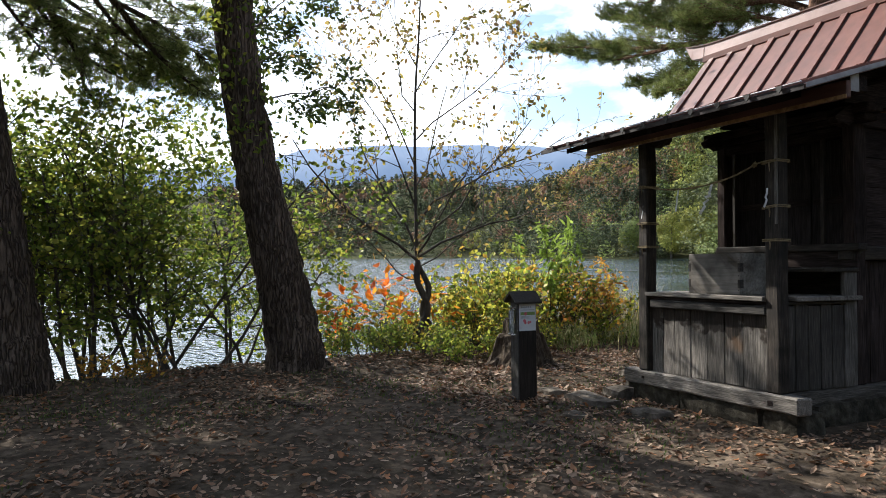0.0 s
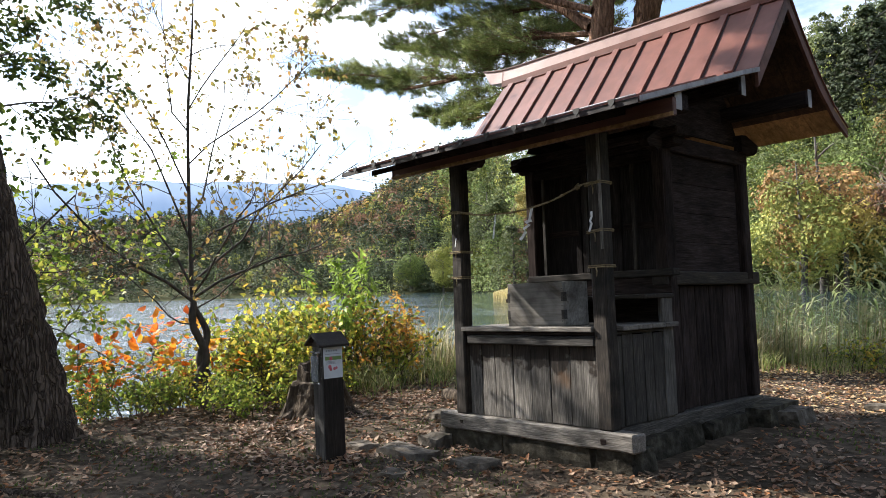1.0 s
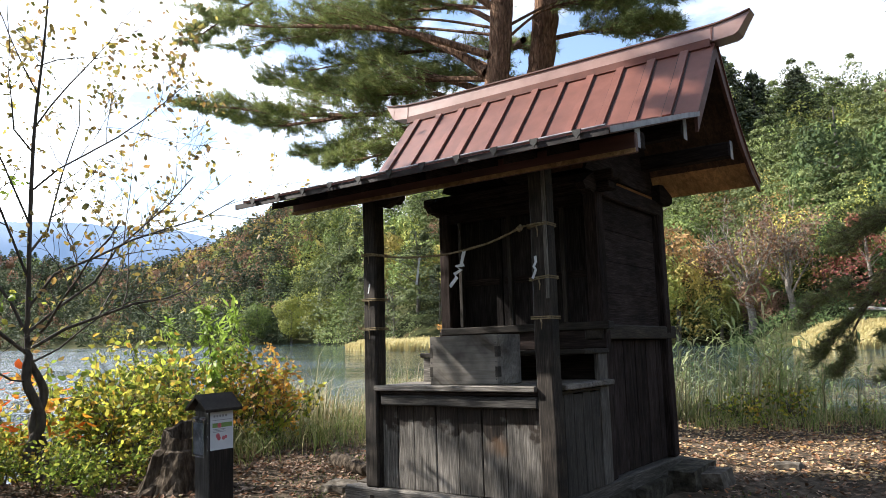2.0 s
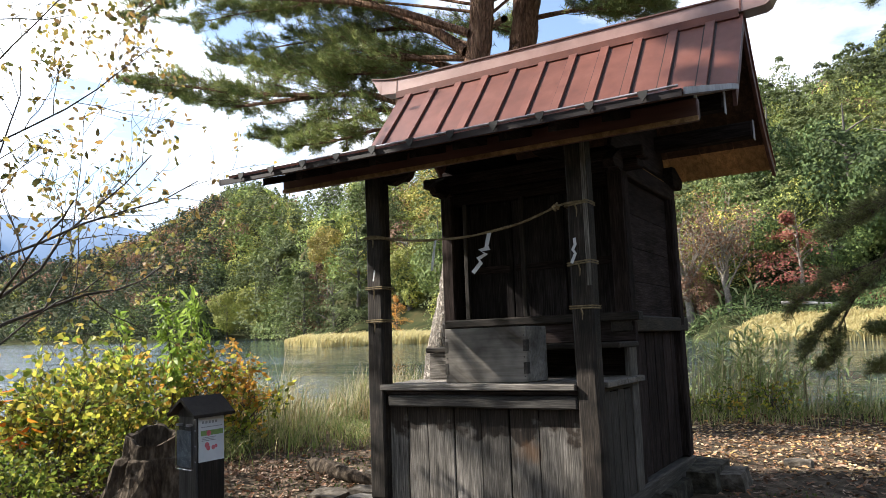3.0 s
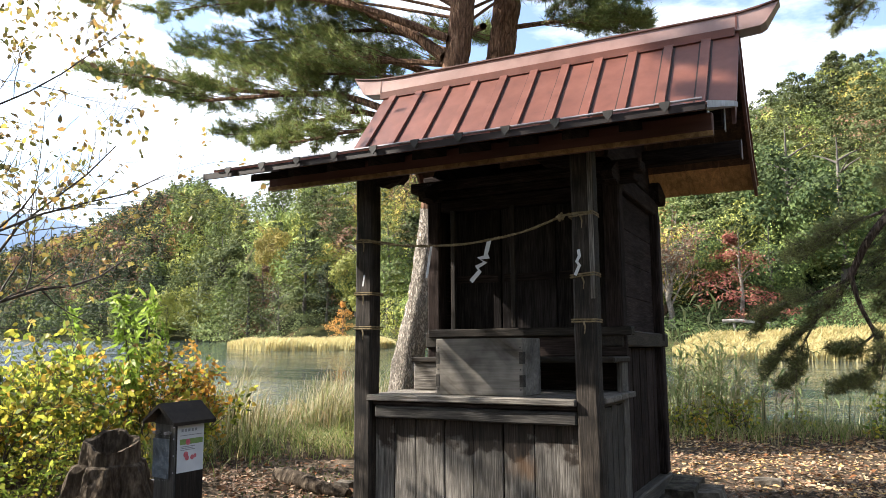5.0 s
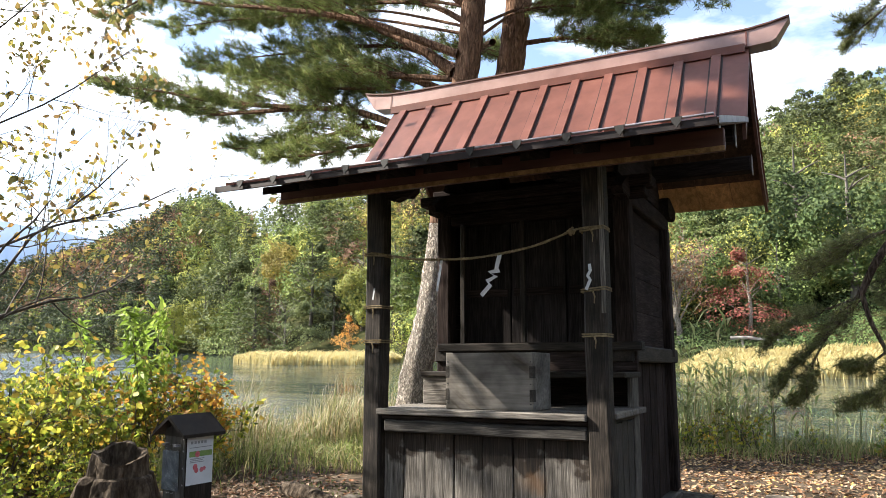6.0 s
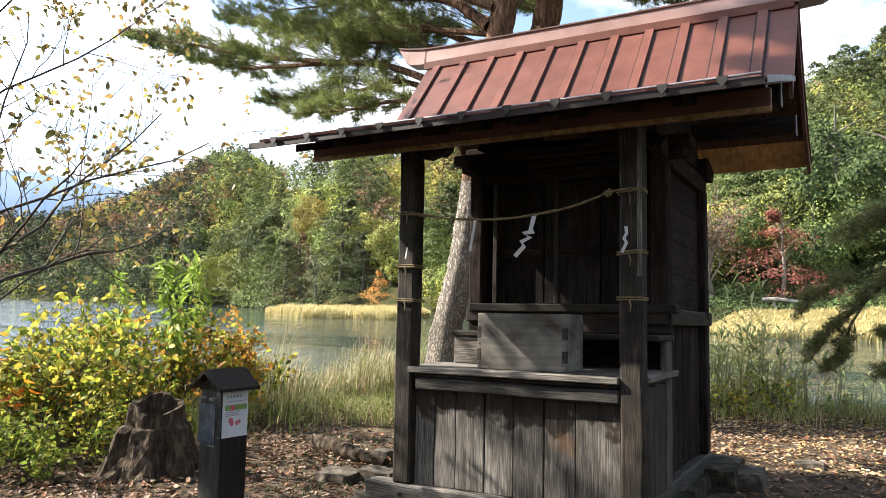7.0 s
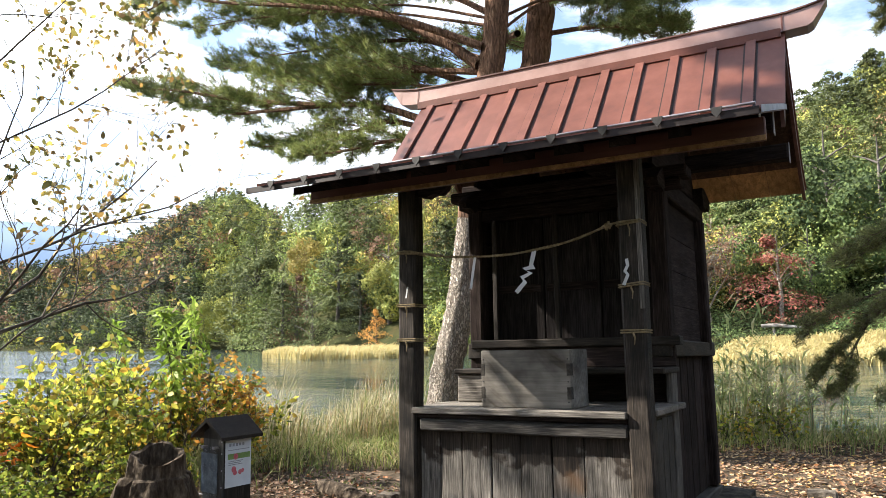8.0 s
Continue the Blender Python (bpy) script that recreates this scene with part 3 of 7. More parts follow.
wk.new(w_lee.outputs["Value"], w_wind.inputs[0])
w_gust = wm.new("ShaderNodeMapRange")
for key, value in (("From Min", 0.34), ("From Max", 0.66), ("To Min", 0.08), ("To Max", 0.55)):
    w_gust.inputs[key].default_value = value
wk.new(w_n2.outputs["Fac"], w_gust.inputs["Value"])
wk.new(w_gust.outputs["Result"], w_force.inputs[0])
wk.new(w_wind.outputs["Value"], w_force.inputs[1])
wk.new(w_force.outputs["Value"], w_amp.inputs[1])
wk.new(w_amp.outputs["Value"], w_bump.inputs["Height"])
wk.new(w_bump.outputs["Normal"], wb.inputs["Normal"])

# distant haze put into a blue base that also glows by itself
mountain_m = bpy.data.materials.new("blue_haze_glow")
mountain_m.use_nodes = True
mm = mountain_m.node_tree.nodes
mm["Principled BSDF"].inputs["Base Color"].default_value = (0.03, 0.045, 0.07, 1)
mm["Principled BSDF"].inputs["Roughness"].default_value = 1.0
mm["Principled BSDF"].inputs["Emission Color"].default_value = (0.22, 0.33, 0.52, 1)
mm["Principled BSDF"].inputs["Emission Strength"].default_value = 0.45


# ---- mesh helpers ----
class Soup:
    """Collects corners and faces, with a material slot each, for one mesh."""

    def __init__(self):
        self.v, self.f, self.m, self.n = [], [], [], 0

    def add(self, v, f, slot=0):
        v, f = np.asarray(v, float).reshape(-1, 3), np.asarray(f, int)
        self.v.append(v)
        self.f.append(f + self.n)
        self.m.append(np.full(len(f), slot))
        self.n += len(v)
        return self

    def mesh(self, name, materials, smooth=False):
        me = bpy.data.meshes.new(name)
        v = np.concatenate(self.v)
        loops = np.concatenate([f.ravel() for f in self.f])
        sizes = np.concatenate([np.full(len(f), f.shape[1]) for f in self.f])
        me.vertices.add(len(v))
        me.vertices.foreach_set("co", v.ravel())
        me.loops.add(len(loops))
        me.loops.foreach_set("vertex_index", loops)
        me.polygons.add(len(sizes))
        me.polygons.foreach_set("loop_start", np.r_[0, np.cumsum(sizes)[:-1]])
        me.polygons.foreach_set("material_index", np.concatenate(self.m))
        for m in materials if isinstance(materials, (list, tuple)) else [materials]:
            me.materials.append(m)
        me.update(calc_edges=True)
        me.validate()
        me.polygons.foreach_set("use_smooth", np.full(len(sizes), smooth))
        return me

    def part(self, name, materials, parent=None, label="", smooth=False):
        ob = new(name, self.mesh(name, materials, smooth))
        if parent is not None:
            ob.parent = parent
        return tagged(ob, label)


def part(name, bm, material, parent, label="", smooth=False):
    me = bpy.data.meshes.new(name)
    bm.to_mesh(me)
    bm.free()
    me.materials.append(material)
    for p in me.polygons:
        p.use_smooth = smooth
    ob = new(name, me)
    ob.parent = parent
    return tagged(ob, label)


def board(x0, x1, y0, y1, z0, z1, bevel=0.008, cuts=0, rough=0.0, seed=0):
    """A sawn timber with worn edges; cuts divide its longest side, and rough bends it a little."""
    bm = bmesh.new()
    bmesh.ops.create_cube(bm, size=1)
    size, mid = Vector((x1 - x0, y1 - y0, z1 - z0)), Vector(((x0 + x1) / 2, (y0 + y1) / 2, (z0 + z1) / 2))
    for v in bm.verts:
        v.co = Vector([c * s for c, s in zip(v.co, size)])
    if cuts:
        axis = max(range(3), key=lambda i: size[i])
        edges = [e for e in bm.edges if abs((e.verts[0].co - e.verts[1].co)[axis]) > size[axis] * 0.9]
        bmesh.ops.subdivide_edges(bm, edges=edges, cuts=cuts)
    if bevel:
        sharp = [e for e in bm.edges if len(e.link_faces) == 2 and e.calc_face_angle(0) > 0.5]
        bmesh.ops.bevel(bm, geom=sharp, offset=min(bevel, min(size) * 0.3), segments=1, affect="EDGES")
    for v in bm.verts:
        if rough:
            v.co += Vector(noise.noise_vector((v.co + mid) * 2.3 + Vector((seed, 0, 0)))) * rough
            v.co += Vector(noise.noise_vector((v.co + mid) * 11 + Vector((seed, 0, 0)))) * rough * 0.4
        v.co += mid
    return bm


def prism(outline, axis, a, b):
    """A plate: an outline in the other two axes, from a to b along one axis."""
    bm = bmesh.new()
    rings = []
    for w in (a, b):
        ring = []
        for p, q in outline:
            ring.append(bm.verts.new({"x": (w, p, q), "y": (p, w, q), "z": (p, q, w)}[axis]))
        rings.append(ring)
    n = len(outline)
    bm.faces.new(rings[0])
    bm.faces.new(rings[1][::-1])
    for i in range(n):
        bm.faces.new((rings[0][i], rings[1][i], rings[1][(i + 1) % n], rings[0][(i + 1) % n]))
    bmesh.ops.recalc_face_normals(bm, faces=bm.faces)
    return bm


def tube(soup, pts, radii, sides=7, slot=0, bark=0.0, rng=None):
    """A round limb through points; bark roughens its skin."""
    pts = np.asarray(pts, float)
    radii = np.broadcast_to(np.asarray(radii, float), (len(pts),))
    tan = np.gradient(pts, axis=0)
    tan /= np.linalg.norm(tan, axis=1)[:, None] + 1e-9
    ref = np.array([0.0, 0, 1]) if abs(tan[0][2]) < 0.8 else np.array([1.0, 0, 0])
    a = np.cross(tan, ref)
    a /= np.linalg.norm(a, axis=1)[:, None] + 1e-9
    b = np.cross(tan, a)
    ang = np.linspace(0, 2 * np.pi, sides, endpoint=False)
    r = radii[:, None] * np.ones((1, sides))
    if bark and rng is not None:
        ridges = rng.normal(0, 1, (1, sides)) * 0.5 + rng.normal(0, 1, (len(pts), sides)) * 0.6
        r = r * (1 + bark * ridges)
    v = pts[:, None] + r[..., None] * (np.cos(ang)[None, :, None] * a[:, None] + np.sin(ang)[None, :, None] * b[:, None])
    i, j = np.meshgrid(np.arange(len(pts) - 1), np.arange(sides), indexing="ij")
    k = (j + 1) % sides
    f = np.stack([i * sides + j, i * sides + k, (i + 1) * sides + k, (i + 1) * sides + j], -1).reshape(-1, 4)
    soup.add(v.reshape(-1, 3), f, slot)
    last = (len(pts) - 1) * sides
    soup.add(np.concatenate([v[-1], pts[-1:]]), [[q, (q + 1) % sides, sides] for q in range(sides)], slot)
    return last


def curve(points, n=12):
    """A smooth line through points."""
    p = np.asarray(points, float)
    p = np.concatenate([2 * p[:1] - p[1:2], p, 2 * p[-1:] - p[-2:-1]])
    out = []
    for i in range(1, len(p) - 2):
        t = np.linspace(0, 1, n, endpoint=False)[:, None]
        a, b, c, d = p[i - 1], p[i], p[i + 1], p[i + 2]
        out.append(0.5 * (2 * b + (c - a) * t + (2 * a - 5 * b + 4 * c - d) * t**2 + (3 * b - a - 3 * c + d) * t**3))
    return np.concatenate(out + [p[-2:-1]])


def leaves(soup, at, size, rng, slot=0, flat=0.0, ratio=0.55, droop=0.0, along=None, oval=False):
    """Folded leaves at places: flat 1 lays them level, 0 turns them any way."""
    n = len(at)
    if not n:
        return
    size = np.broadcast_to(np.asarray(size, float), (n,)) * rng.uniform(0.65, 1.25, n)
    d = rng.normal(0, 1, (n, 3)) * [1, 1, 1 - flat] + [0, 0, -droop]
    if along is not None:
        d = d + 1.1 * along
    d /= np.linalg.norm(d, axis=1)[:, None]
    w = rng.normal(0, 1, (n, 3)) * [1, 1, 1 - flat]
    w = np.cross(d, w) if flat < 0.5 else np.cross(d, rng.normal(0, 0.35, (n, 3)) + [0, 0, 1])
    w /= np.linalg.norm(w, axis=1)[:, None] + 1e-9
    up = np.cross(d, w)
    L, W = (size[:, None] * d), (size[:, None] * w * ratio / 2)
    fold = up * size[:, None] * rng.uniform(0.02, 0.16, (n, 1))
    if oval:
        low_, top_ = at + L * 0.26 + fold * 0.8, at + L * 0.62 + fold * 0.7
        v = np.stack([at, low_ + W * 0.92, top_ + W * 0.86, at + L, top_ - W * 0.86, low_ - W * 0.92], 1).reshape(-1, 3)
        q = np.arange(n)[:, None] * 6
        soup.add(v, np.concatenate([q + [0, 1, 5], q + [1, 2, 5], q + [2, 4, 5], q + [2, 3, 4]]), slot)
        return
    mid = at + L * 0.45
    v = np.stack([at, mid + W + fold, at + L, mid - W + fold], 1).reshape(-1, 3)
    q = np.arange(n)[:, None] * 4
    soup.add(v, np.concatenate([q + [0, 1, 2], q + [0, 2, 3]]), slot)


def curled(soup, at, size, rng, slot=0):
    """Dry fallen leaves: ovals that curl up at the rim."""
    n = len(at)
    a = rng.uniform(0, 2 * np.pi, n)
    tilt = rng.normal(0, 0.28, (n, 2))
    ring = np.array([(1, 0), (0.45, 0.42), (-0.4, 0.45), (-1, 0.05), (-0.35, -0.48), (0.5, -0.36)])
    p = ring[None] * (size * 0.5)[:, None, None] * rng.uniform(0.75, 1.2, (n, 6, 1))
    x = p[..., 0] * np.cos(a)[:, None] - p[..., 1] * np.sin(a)[:, None]
    y = p[..., 0] * np.sin(a)[:, None] + p[..., 1] * np.cos(a)[:, None]
    z = x * tilt[:, :1] + y * tilt[:, 1:] + size[:, None] * rng.uniform(0.0, 0.3, (n, 1)) * rng.uniform(0.3, 1, (n, 6))
    ring3 = np.stack([x, y, z], -1) + at[:, None]
    v = np.concatenate([at[:, None], ring3], 1).reshape(-1, 3)
    q = np.arange(n)[:, None] * 7
    soup.add(v, np.concatenate([q + [0, 1 + k, 1 + (k + 1) % 6] for k in range(6)]), slot)


def tufts(soup, at, along, rng, length=0.11, count=14, width=0.008, slot=0, cone=0.9):
    """Brushes of pine needles that spread round a twig's end."""
    n = len(at)
    if not n:
        return
    along = np.asarray(along, float)
    along = along / (np.linalg.norm(along, axis=1)[:, None] + 1e-9)
    p = np.repeat(at, count, 0)
    d = np.repeat(along, count, 0) * 0.75 + rng.normal(0, cone * 0.55, (n * count, 3)) + [0, 0, 0.18]
    d /= np.linalg.norm(d, axis=1)[:, None]
    start = p - np.repeat(along, count, 0) * rng.uniform(0, length * 0.9, (n * count, 1))
    w = np.cross(d, rng.normal(0, 1, (n * count, 3)))
    w *= width / 2 / (np.linalg.norm(w, axis=1)[:, None] + 1e-9)
    tip = start + d * length * rng.uniform(0.7, 1.2, (n * count, 1))
    v = np.stack([start + w, start - w, tip], 1).reshape(-1, 3)
    soup.add(v, np.arange(len(v)).reshape(-1, 3), slot)


def blades(soup, at, height, rng, width=0.012, lean=0.25, slot=0, wind=(0.12, 0.05)):
    """Grass or reed blades: narrow strips that bend over."""
    n = len(at)
    h = np.broadcast_to(np.asarray(height, float), (n,)) * rng.uniform(0.6, 1.15, n)
    az = rng.uniform(0, 2 * np.pi, n)
    bend = np.stack([np.cos(az), np.sin(az), 0 * az], 1) * (rng.uniform(0, lean, n) * h)[:, None] + np.array([*wind, 0]) * h[:, None]
    side = np.stack([-np.sin(az + 0.6), np.cos(az + 0.6), 0 * az], 1) * width / 2
    up = np.array([0, 0, 1.0])
    p1 = at + bend * 0.15 + up * (h * 0.45)[:, None]
    p2 = at + bend * 0.5 + up * (h * 0.8)[:, None]
    p3 = at + bend * 1.15 + up * (h * rng.uniform(0.88, 1.0, n))[:, None]
    v = np.stack([at - side, at + side, p1 - side, p1 + side, p2 - side * 0.8, p2 + side * 0.8, p3], 1).reshape(-1, 3)
    q = np.arange(n)[:, None] * 7
    soup.add(v, np.concatenate([q + [0, 1, 3], q + [0, 3, 2], q + [2, 3, 5], q + [2, 5, 4], q + [4, 5, 6]]), slot)


def grow(rng, p, d, length, r, level, limbs, ends, kids=4, spread=0.7, up=0.15, wob=0.12, shrink=0.62, first=0.25, upto=3):
    """A limb with side limbs: fills limbs with (points, radii) and ends with (place, direction)."""
    n = 6 if level < upto else 4
    pts, dirs = [np.array(p, float)], []
    d = np.array(d, float) / np.linalg.norm(d)
    for i in range(n):
        d = d + rng.normal(0, wob, 3) + [0, 0, up * 0.25]
        d /= np.linalg.norm(d)
        dirs.append(d)
        pts.append(pts[-1] + d * length / n)
    pts = np.array(pts)
    limbs.append((pts, np.linspace(r, r * 0.35, n + 1), level))
    if level >= upto:
        for q in range(1, n + 1):
            ends.append((pts[q], dirs[min(q, n - 1)]))
        return
    for c in range(kids):
        t = first + (1 - first) * (c + rng.uniform(0.1, 0.9)) / kids
        i = min(int(t * n), n - 1)
        base = pts[i] + (pts[i + 1] - pts[i]) * (t * n - i)
        side = rng.normal(0, 1, 3)
        side -= side @ dirs[i] * dirs[i]
        side /= np.linalg.norm(side)
        kd = dirs[i] * (1 - spread * 0.45) + side * spread + [0, 0, up]
        grow(rng, base, kd, length * shrink * rng.uniform(0.75, 1.15), max(r * (1 - 0.6 * t) * 0.6, 0.003), level + 1, limbs, ends, kids, spread, up, wob, shrink, 0.2, upto)
    ends.append((pts[-1], dirs[-1]))


def thing(name, label, category, at=(0, 0, 0), group=""):
    ob = new(name)
    ob.location = at
    ob.empty_display_size = 0.2
    return tagged(ob, label, category, group)


# ---- ground, lake, hills ----

SHORE = [(9, -40), (-8.5, -30), (-7.4, -9), (-7.2, -5), (-7.4, -2.5), (-7.8, 0.5), (-8.0, 3.0), (-7.2, 5.2), (-5.0, 6.8), (-2.5, 8.2), (0.5, 9.0), (4, 9.8), (9, 10.5), (30, 14), (60, 14), (60, -40)]
WATER = -0.6
YAW_KEYS = [-180, -120, -60, -20, 3, 10.5, 13, 15, 30, 38, 45, 55, 62, 72, 90, 110, 140, 180]
SHORE_FAR = [60, 50, 50, 51, 51.5, 53, 63, 66, 84, 98, 138, 148, 195, 225, 240, 230, 200, 60]
CREST_YAW = [-180, -60, -10, -2.3, 1.2, 2.4, 5.1, 9, 15, 25, 35, 40, 42.5, 45.1, 47.5, 50.4, 53.4, 57.2, 60.5, 66, 75, 95, 120, 150, 180]
CREST_EL = [14, 20, 18.6, 18.0, 17.0, 16.6, 16.6, 17.0, 17.2, 14.5, 12.6, 11.6, 9.9, 11.0, 10.3, 8.6, 6.8, 5.4, 5.3, 5.9, 5.6, 4.5, 4, 8, 14]
CREST_FAR = [150, 120, 125, 128, 130, 130, 130, 132, 135, 145, 155, 160, 215, 240, 250, 255, 260, 275, 300, 340, 390, 420, 400, 300, 150]


def value_noise(x, y, seed=0):
    xi, yi = np.floor(x).astype(int), np.floor(y).astype(int)
    u, v = x - xi, y - yi
    u, v = u * u * (3 - 2 * u), v * v * (3 - 2 * v)

    def h(a, b):
        k = (a * 374761393 + b * 668265263 + seed * 974711) & 0x7FFFFFFF
        k = ((k ^ (k >> 13)) * 1274126177) & 0x7FFFFFFF
        return (k ^ (k >> 16)) / 0x7FFFFFFF

    return (h(xi, yi) * (1 - u) + h(xi + 1, yi) * u) * (1 - v) + (h(xi, yi + 1) * (1 - u) + h(xi + 1, yi + 1) * u) * v


def inland(x, y):
    """Metres from the near shore line: more than 0 on land."""
    best, inside = np.full(x.shape, 1e9), np.zeros(x.shape, bool)
    for (ax, ay), (bx, by) in zip(SHORE, SHORE[1:] + SHORE[:1]):
        ex, ey = bx - ax, by - ay
        t = np.clip(((x - ax) * ex + (y - ay) * ey) / (ex * ex + ey * ey), 0, 1)
        best = np.minimum(best, np.hypot(x - ax - t * ex, y - ay - t * ey))
        if ay != by:
            cross = (ay > y) != (by > y)
            inside ^= cross & (x < ex * (y - ay) / ey + ax)
    return np.where(inside, best, -best)


def yaw_far(x, y):
    return np.degrees(np.arctan2(-(x - 1), y + 4)), np.hypot(x - 1, y + 4)


def land(x, y):
    """The height of the ground."""
    x, y = np.asarray(x, float), np.asarray(y, float)
    d = inland(x, y) + 0.35 * (value_noise(x * 0.8, y * 0.8, 3) - 0.5)
    k = np.clip(d / 1.7, 0, 1)
    near = np.where(d > 0, -0.68 + 0.66 * (1 - (1 - k) ** 2.2), np.maximum(-0.68 + d * 0.25, -1.6))
    calm = np.clip(np.hypot(x + 1, y - 1.3) - 1.6, 0, 1)
    bumps = 0.09 * (value_noise(x * 0.55, y * 0.55, 1) - 0.5) + 0.05 * (value_noise(x * 1.9, y * 1.9, 2) - 0.5) + 0.022 * (value_noise(x * 6, y * 6, 4) - 0.5)
    near = near + bumps * (0.35 + 0.65 * calm) * np.clip(d + 0.4, 0.1, 1)
    yaw, r = yaw_far(x, y)
    s, c = np.interp(yaw, YAW_KEYS, SHORE_FAR), np.interp(yaw, CREST_YAW, CREST_FAR)
    top = np.tan(np.radians(np.interp(yaw, CREST_YAW, CREST_EL))) * c - np.interp(yaw, [41, 43.5], [9, 5])
    t = np.clip((r - s) / (c - s), 0, 1)
    hill = np.where(r < s, np.maximum(-1.6, -0.7 - (s - r) * 0.1), -0.7 + (top + 0.7) * (0.25 * t + 0.75 * t * t * (3 - 2 * t)))
    hill = np.where(r > c, top * np.clip(1 - (r - c) / (2.2 * c), -0.02, 1), hill)
    # a low shelf along the bay
    hill = hill - 0.6 * np.interp(yaw, [-30, -25, 10, 13], [0, 1, 1, 0]) * np.clip((r - s) / 9, 0, 1)
    hill = hill + np.clip(r - s, 0, 40) / 40 * 3 * (value_noise(x * 0.03, y * 0.03, 5) - 0.5)
    return np.maximum(near, hill)


rings = np.concatenate([np.arange(0.05, 9, 0.1), 9 * 1.052 ** np.arange(0, 104)])
spokes = np.linspace(0, 2 * np.pi, 300, endpoint=False)
gx = -1.5 + rings[:, None] * np.cos(spokes)[None]
gy = -1.0 + rings[:, None] * np.sin(spokes)[None]
gz = land(gx, gy)
ni, nj = gx.shape
ii, jj = np.meshgrid(np.arange(ni - 1), np.arange(nj), indexing="ij")
kk = (jj + 1) % nj
gf = np.stack([ii * nj + jj, (ii + 1) * nj + jj, (ii + 1) * nj + kk, ii * nj + kk], -1).reshape(-1, 4)
far_face = (np.hypot(gx, gy)[:-1] > 22).reshape(-1)
gs = Soup().add(np.stack([gx, gy, gz], -1), gf[~far_face], 0)
gs.f.append(gf[far_face])
gs.m.append(np.full(far_face.sum(), 1))
gs.add([(-1.5, -1, float(land(-1.5, -1)))] + [(gx[0, j], gy[0, j], gz[0, j]) for j in range(nj)], [[0, 1 + j, 1 + (j + 1) % nj] for j in range(nj)], 0)
ground = tagged(gs.part("ground", [soil, woodland], smooth=True), "bare brown soil bank strewn with autumn leaves, rising to wooded hills", "ground", kind="structure")

ws = Soup()
wr = np.concatenate([[0.5], 4 * 1.09 ** np.arange(0, 62)])
wa = np.linspace(0, 2 * np.pi, 96, endpoint=False)
wx, wy = 1 + wr[:, None] * np.cos(wa), -4 + wr[:, None] * np.sin(wa)
i2, j2 = np.meshgrid(np.arange(len(wr) - 1), np.arange(96), indexing="ij")
wf = np.stack([i2 * 96 + j2, (i2 + 1) * 96 + j2, (i2 + 1) * 96 + (j2 + 1) % 96, i2 * 96 + (j2 + 1) % 96], -1).reshape(-1, 4)
ws.add(np.stack([wx, wy, np.full(wx.shape, WATER)], -1), wf)
tagged(ws.part("water", water_m, smooth=True), "rippled lake water glittering in the low sun", "lake", kind="structure")

ms = Soup()
m_yaw = np.linspace(30, 130, 120)
m_el = np.interp(m_yaw, [30, 42, 48, 52, 55, 60, 64, 68, 72, 75, 80, 90, 110, 130], [3, 4.6, 5.9, 6.9, 7.6, 8.0, 8.0, 8.1, 8.0, 7.7, 6.6, 5.5, 5, 4])
m_el = m_el + 0.25 * (value_noise(m_yaw * 0.9, m_yaw * 0, 6) - 0.5)
mv = []
for depth_m, share in ((2400, -0.02), (2500, 0.35), (2650, 0.7), (2900, 1.0), (3200, 0.6)):
    hgt = np.tan(np.radians(m_el)) * 2900 * share + (120 * (value_noise(m_yaw * 0.6, m_yaw * 0 + depth_m * 0.01, 7) - 0.5) if 0 < share < 1 else 0)
    mv.append(np.stack([1 - np.sin(np.radians(m_yaw)) * depth_m, -4 + np.cos(np.radians(m_yaw)) * depth_m, hgt], -1))
i3, j3 = np.meshgrid(np.arange(4), np.arange(119), indexing="ij")
ms.add(np.array(mv), np.stack([i3 * 120 + j3, i3 * 120 + j3 + 1, (i3 + 1) * 120 + j3 + 1, (i3 + 1) * 120 + j3], -1).reshape(-1, 4))
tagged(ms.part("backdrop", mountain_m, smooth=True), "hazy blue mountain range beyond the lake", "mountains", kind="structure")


# ---- woods on the far shore ----
def crown_round(rng, n=260):
    """Leaf clumps of a broad tree, 1 high and about 0.8 wide: places on many overlapping lobes, and the way each faces."""
    lobes = [(np.array([0, 0, 0.6]), 0.26)]
    while len(lobes) < 17:
        d = rng.normal(0, 1, 3)
        d /= np.linalg.norm(d)
        lobes.append((np.array([0, 0, 0.57]) + d * [0.27, 0.27, 0.31] * rng.uniform(0.6, 1.05), rng.uniform(0.10, 0.17)))
    c = np.array([l[0] for l in lobes])
    r = np.array([l[1] for l in lobes])
    pick = rng.choice(len(lobes), n * 3, p=r**2 / (r**2).sum())
    d = rng.normal(0, 1, (n * 3, 3))
    d /= np.linalg.norm(d, axis=1)[:, None]
    at = c[pick] + d * (r[pick] * rng.uniform(0.82, 1.08, n * 3))[:, None] * [1, 1, 0.85]
    buried = (np.linalg.norm(at[:, None] - c[None], axis=2) < r[None] * 0.78).any(1)
    return at[~buried][:n], d[~buried][:n]


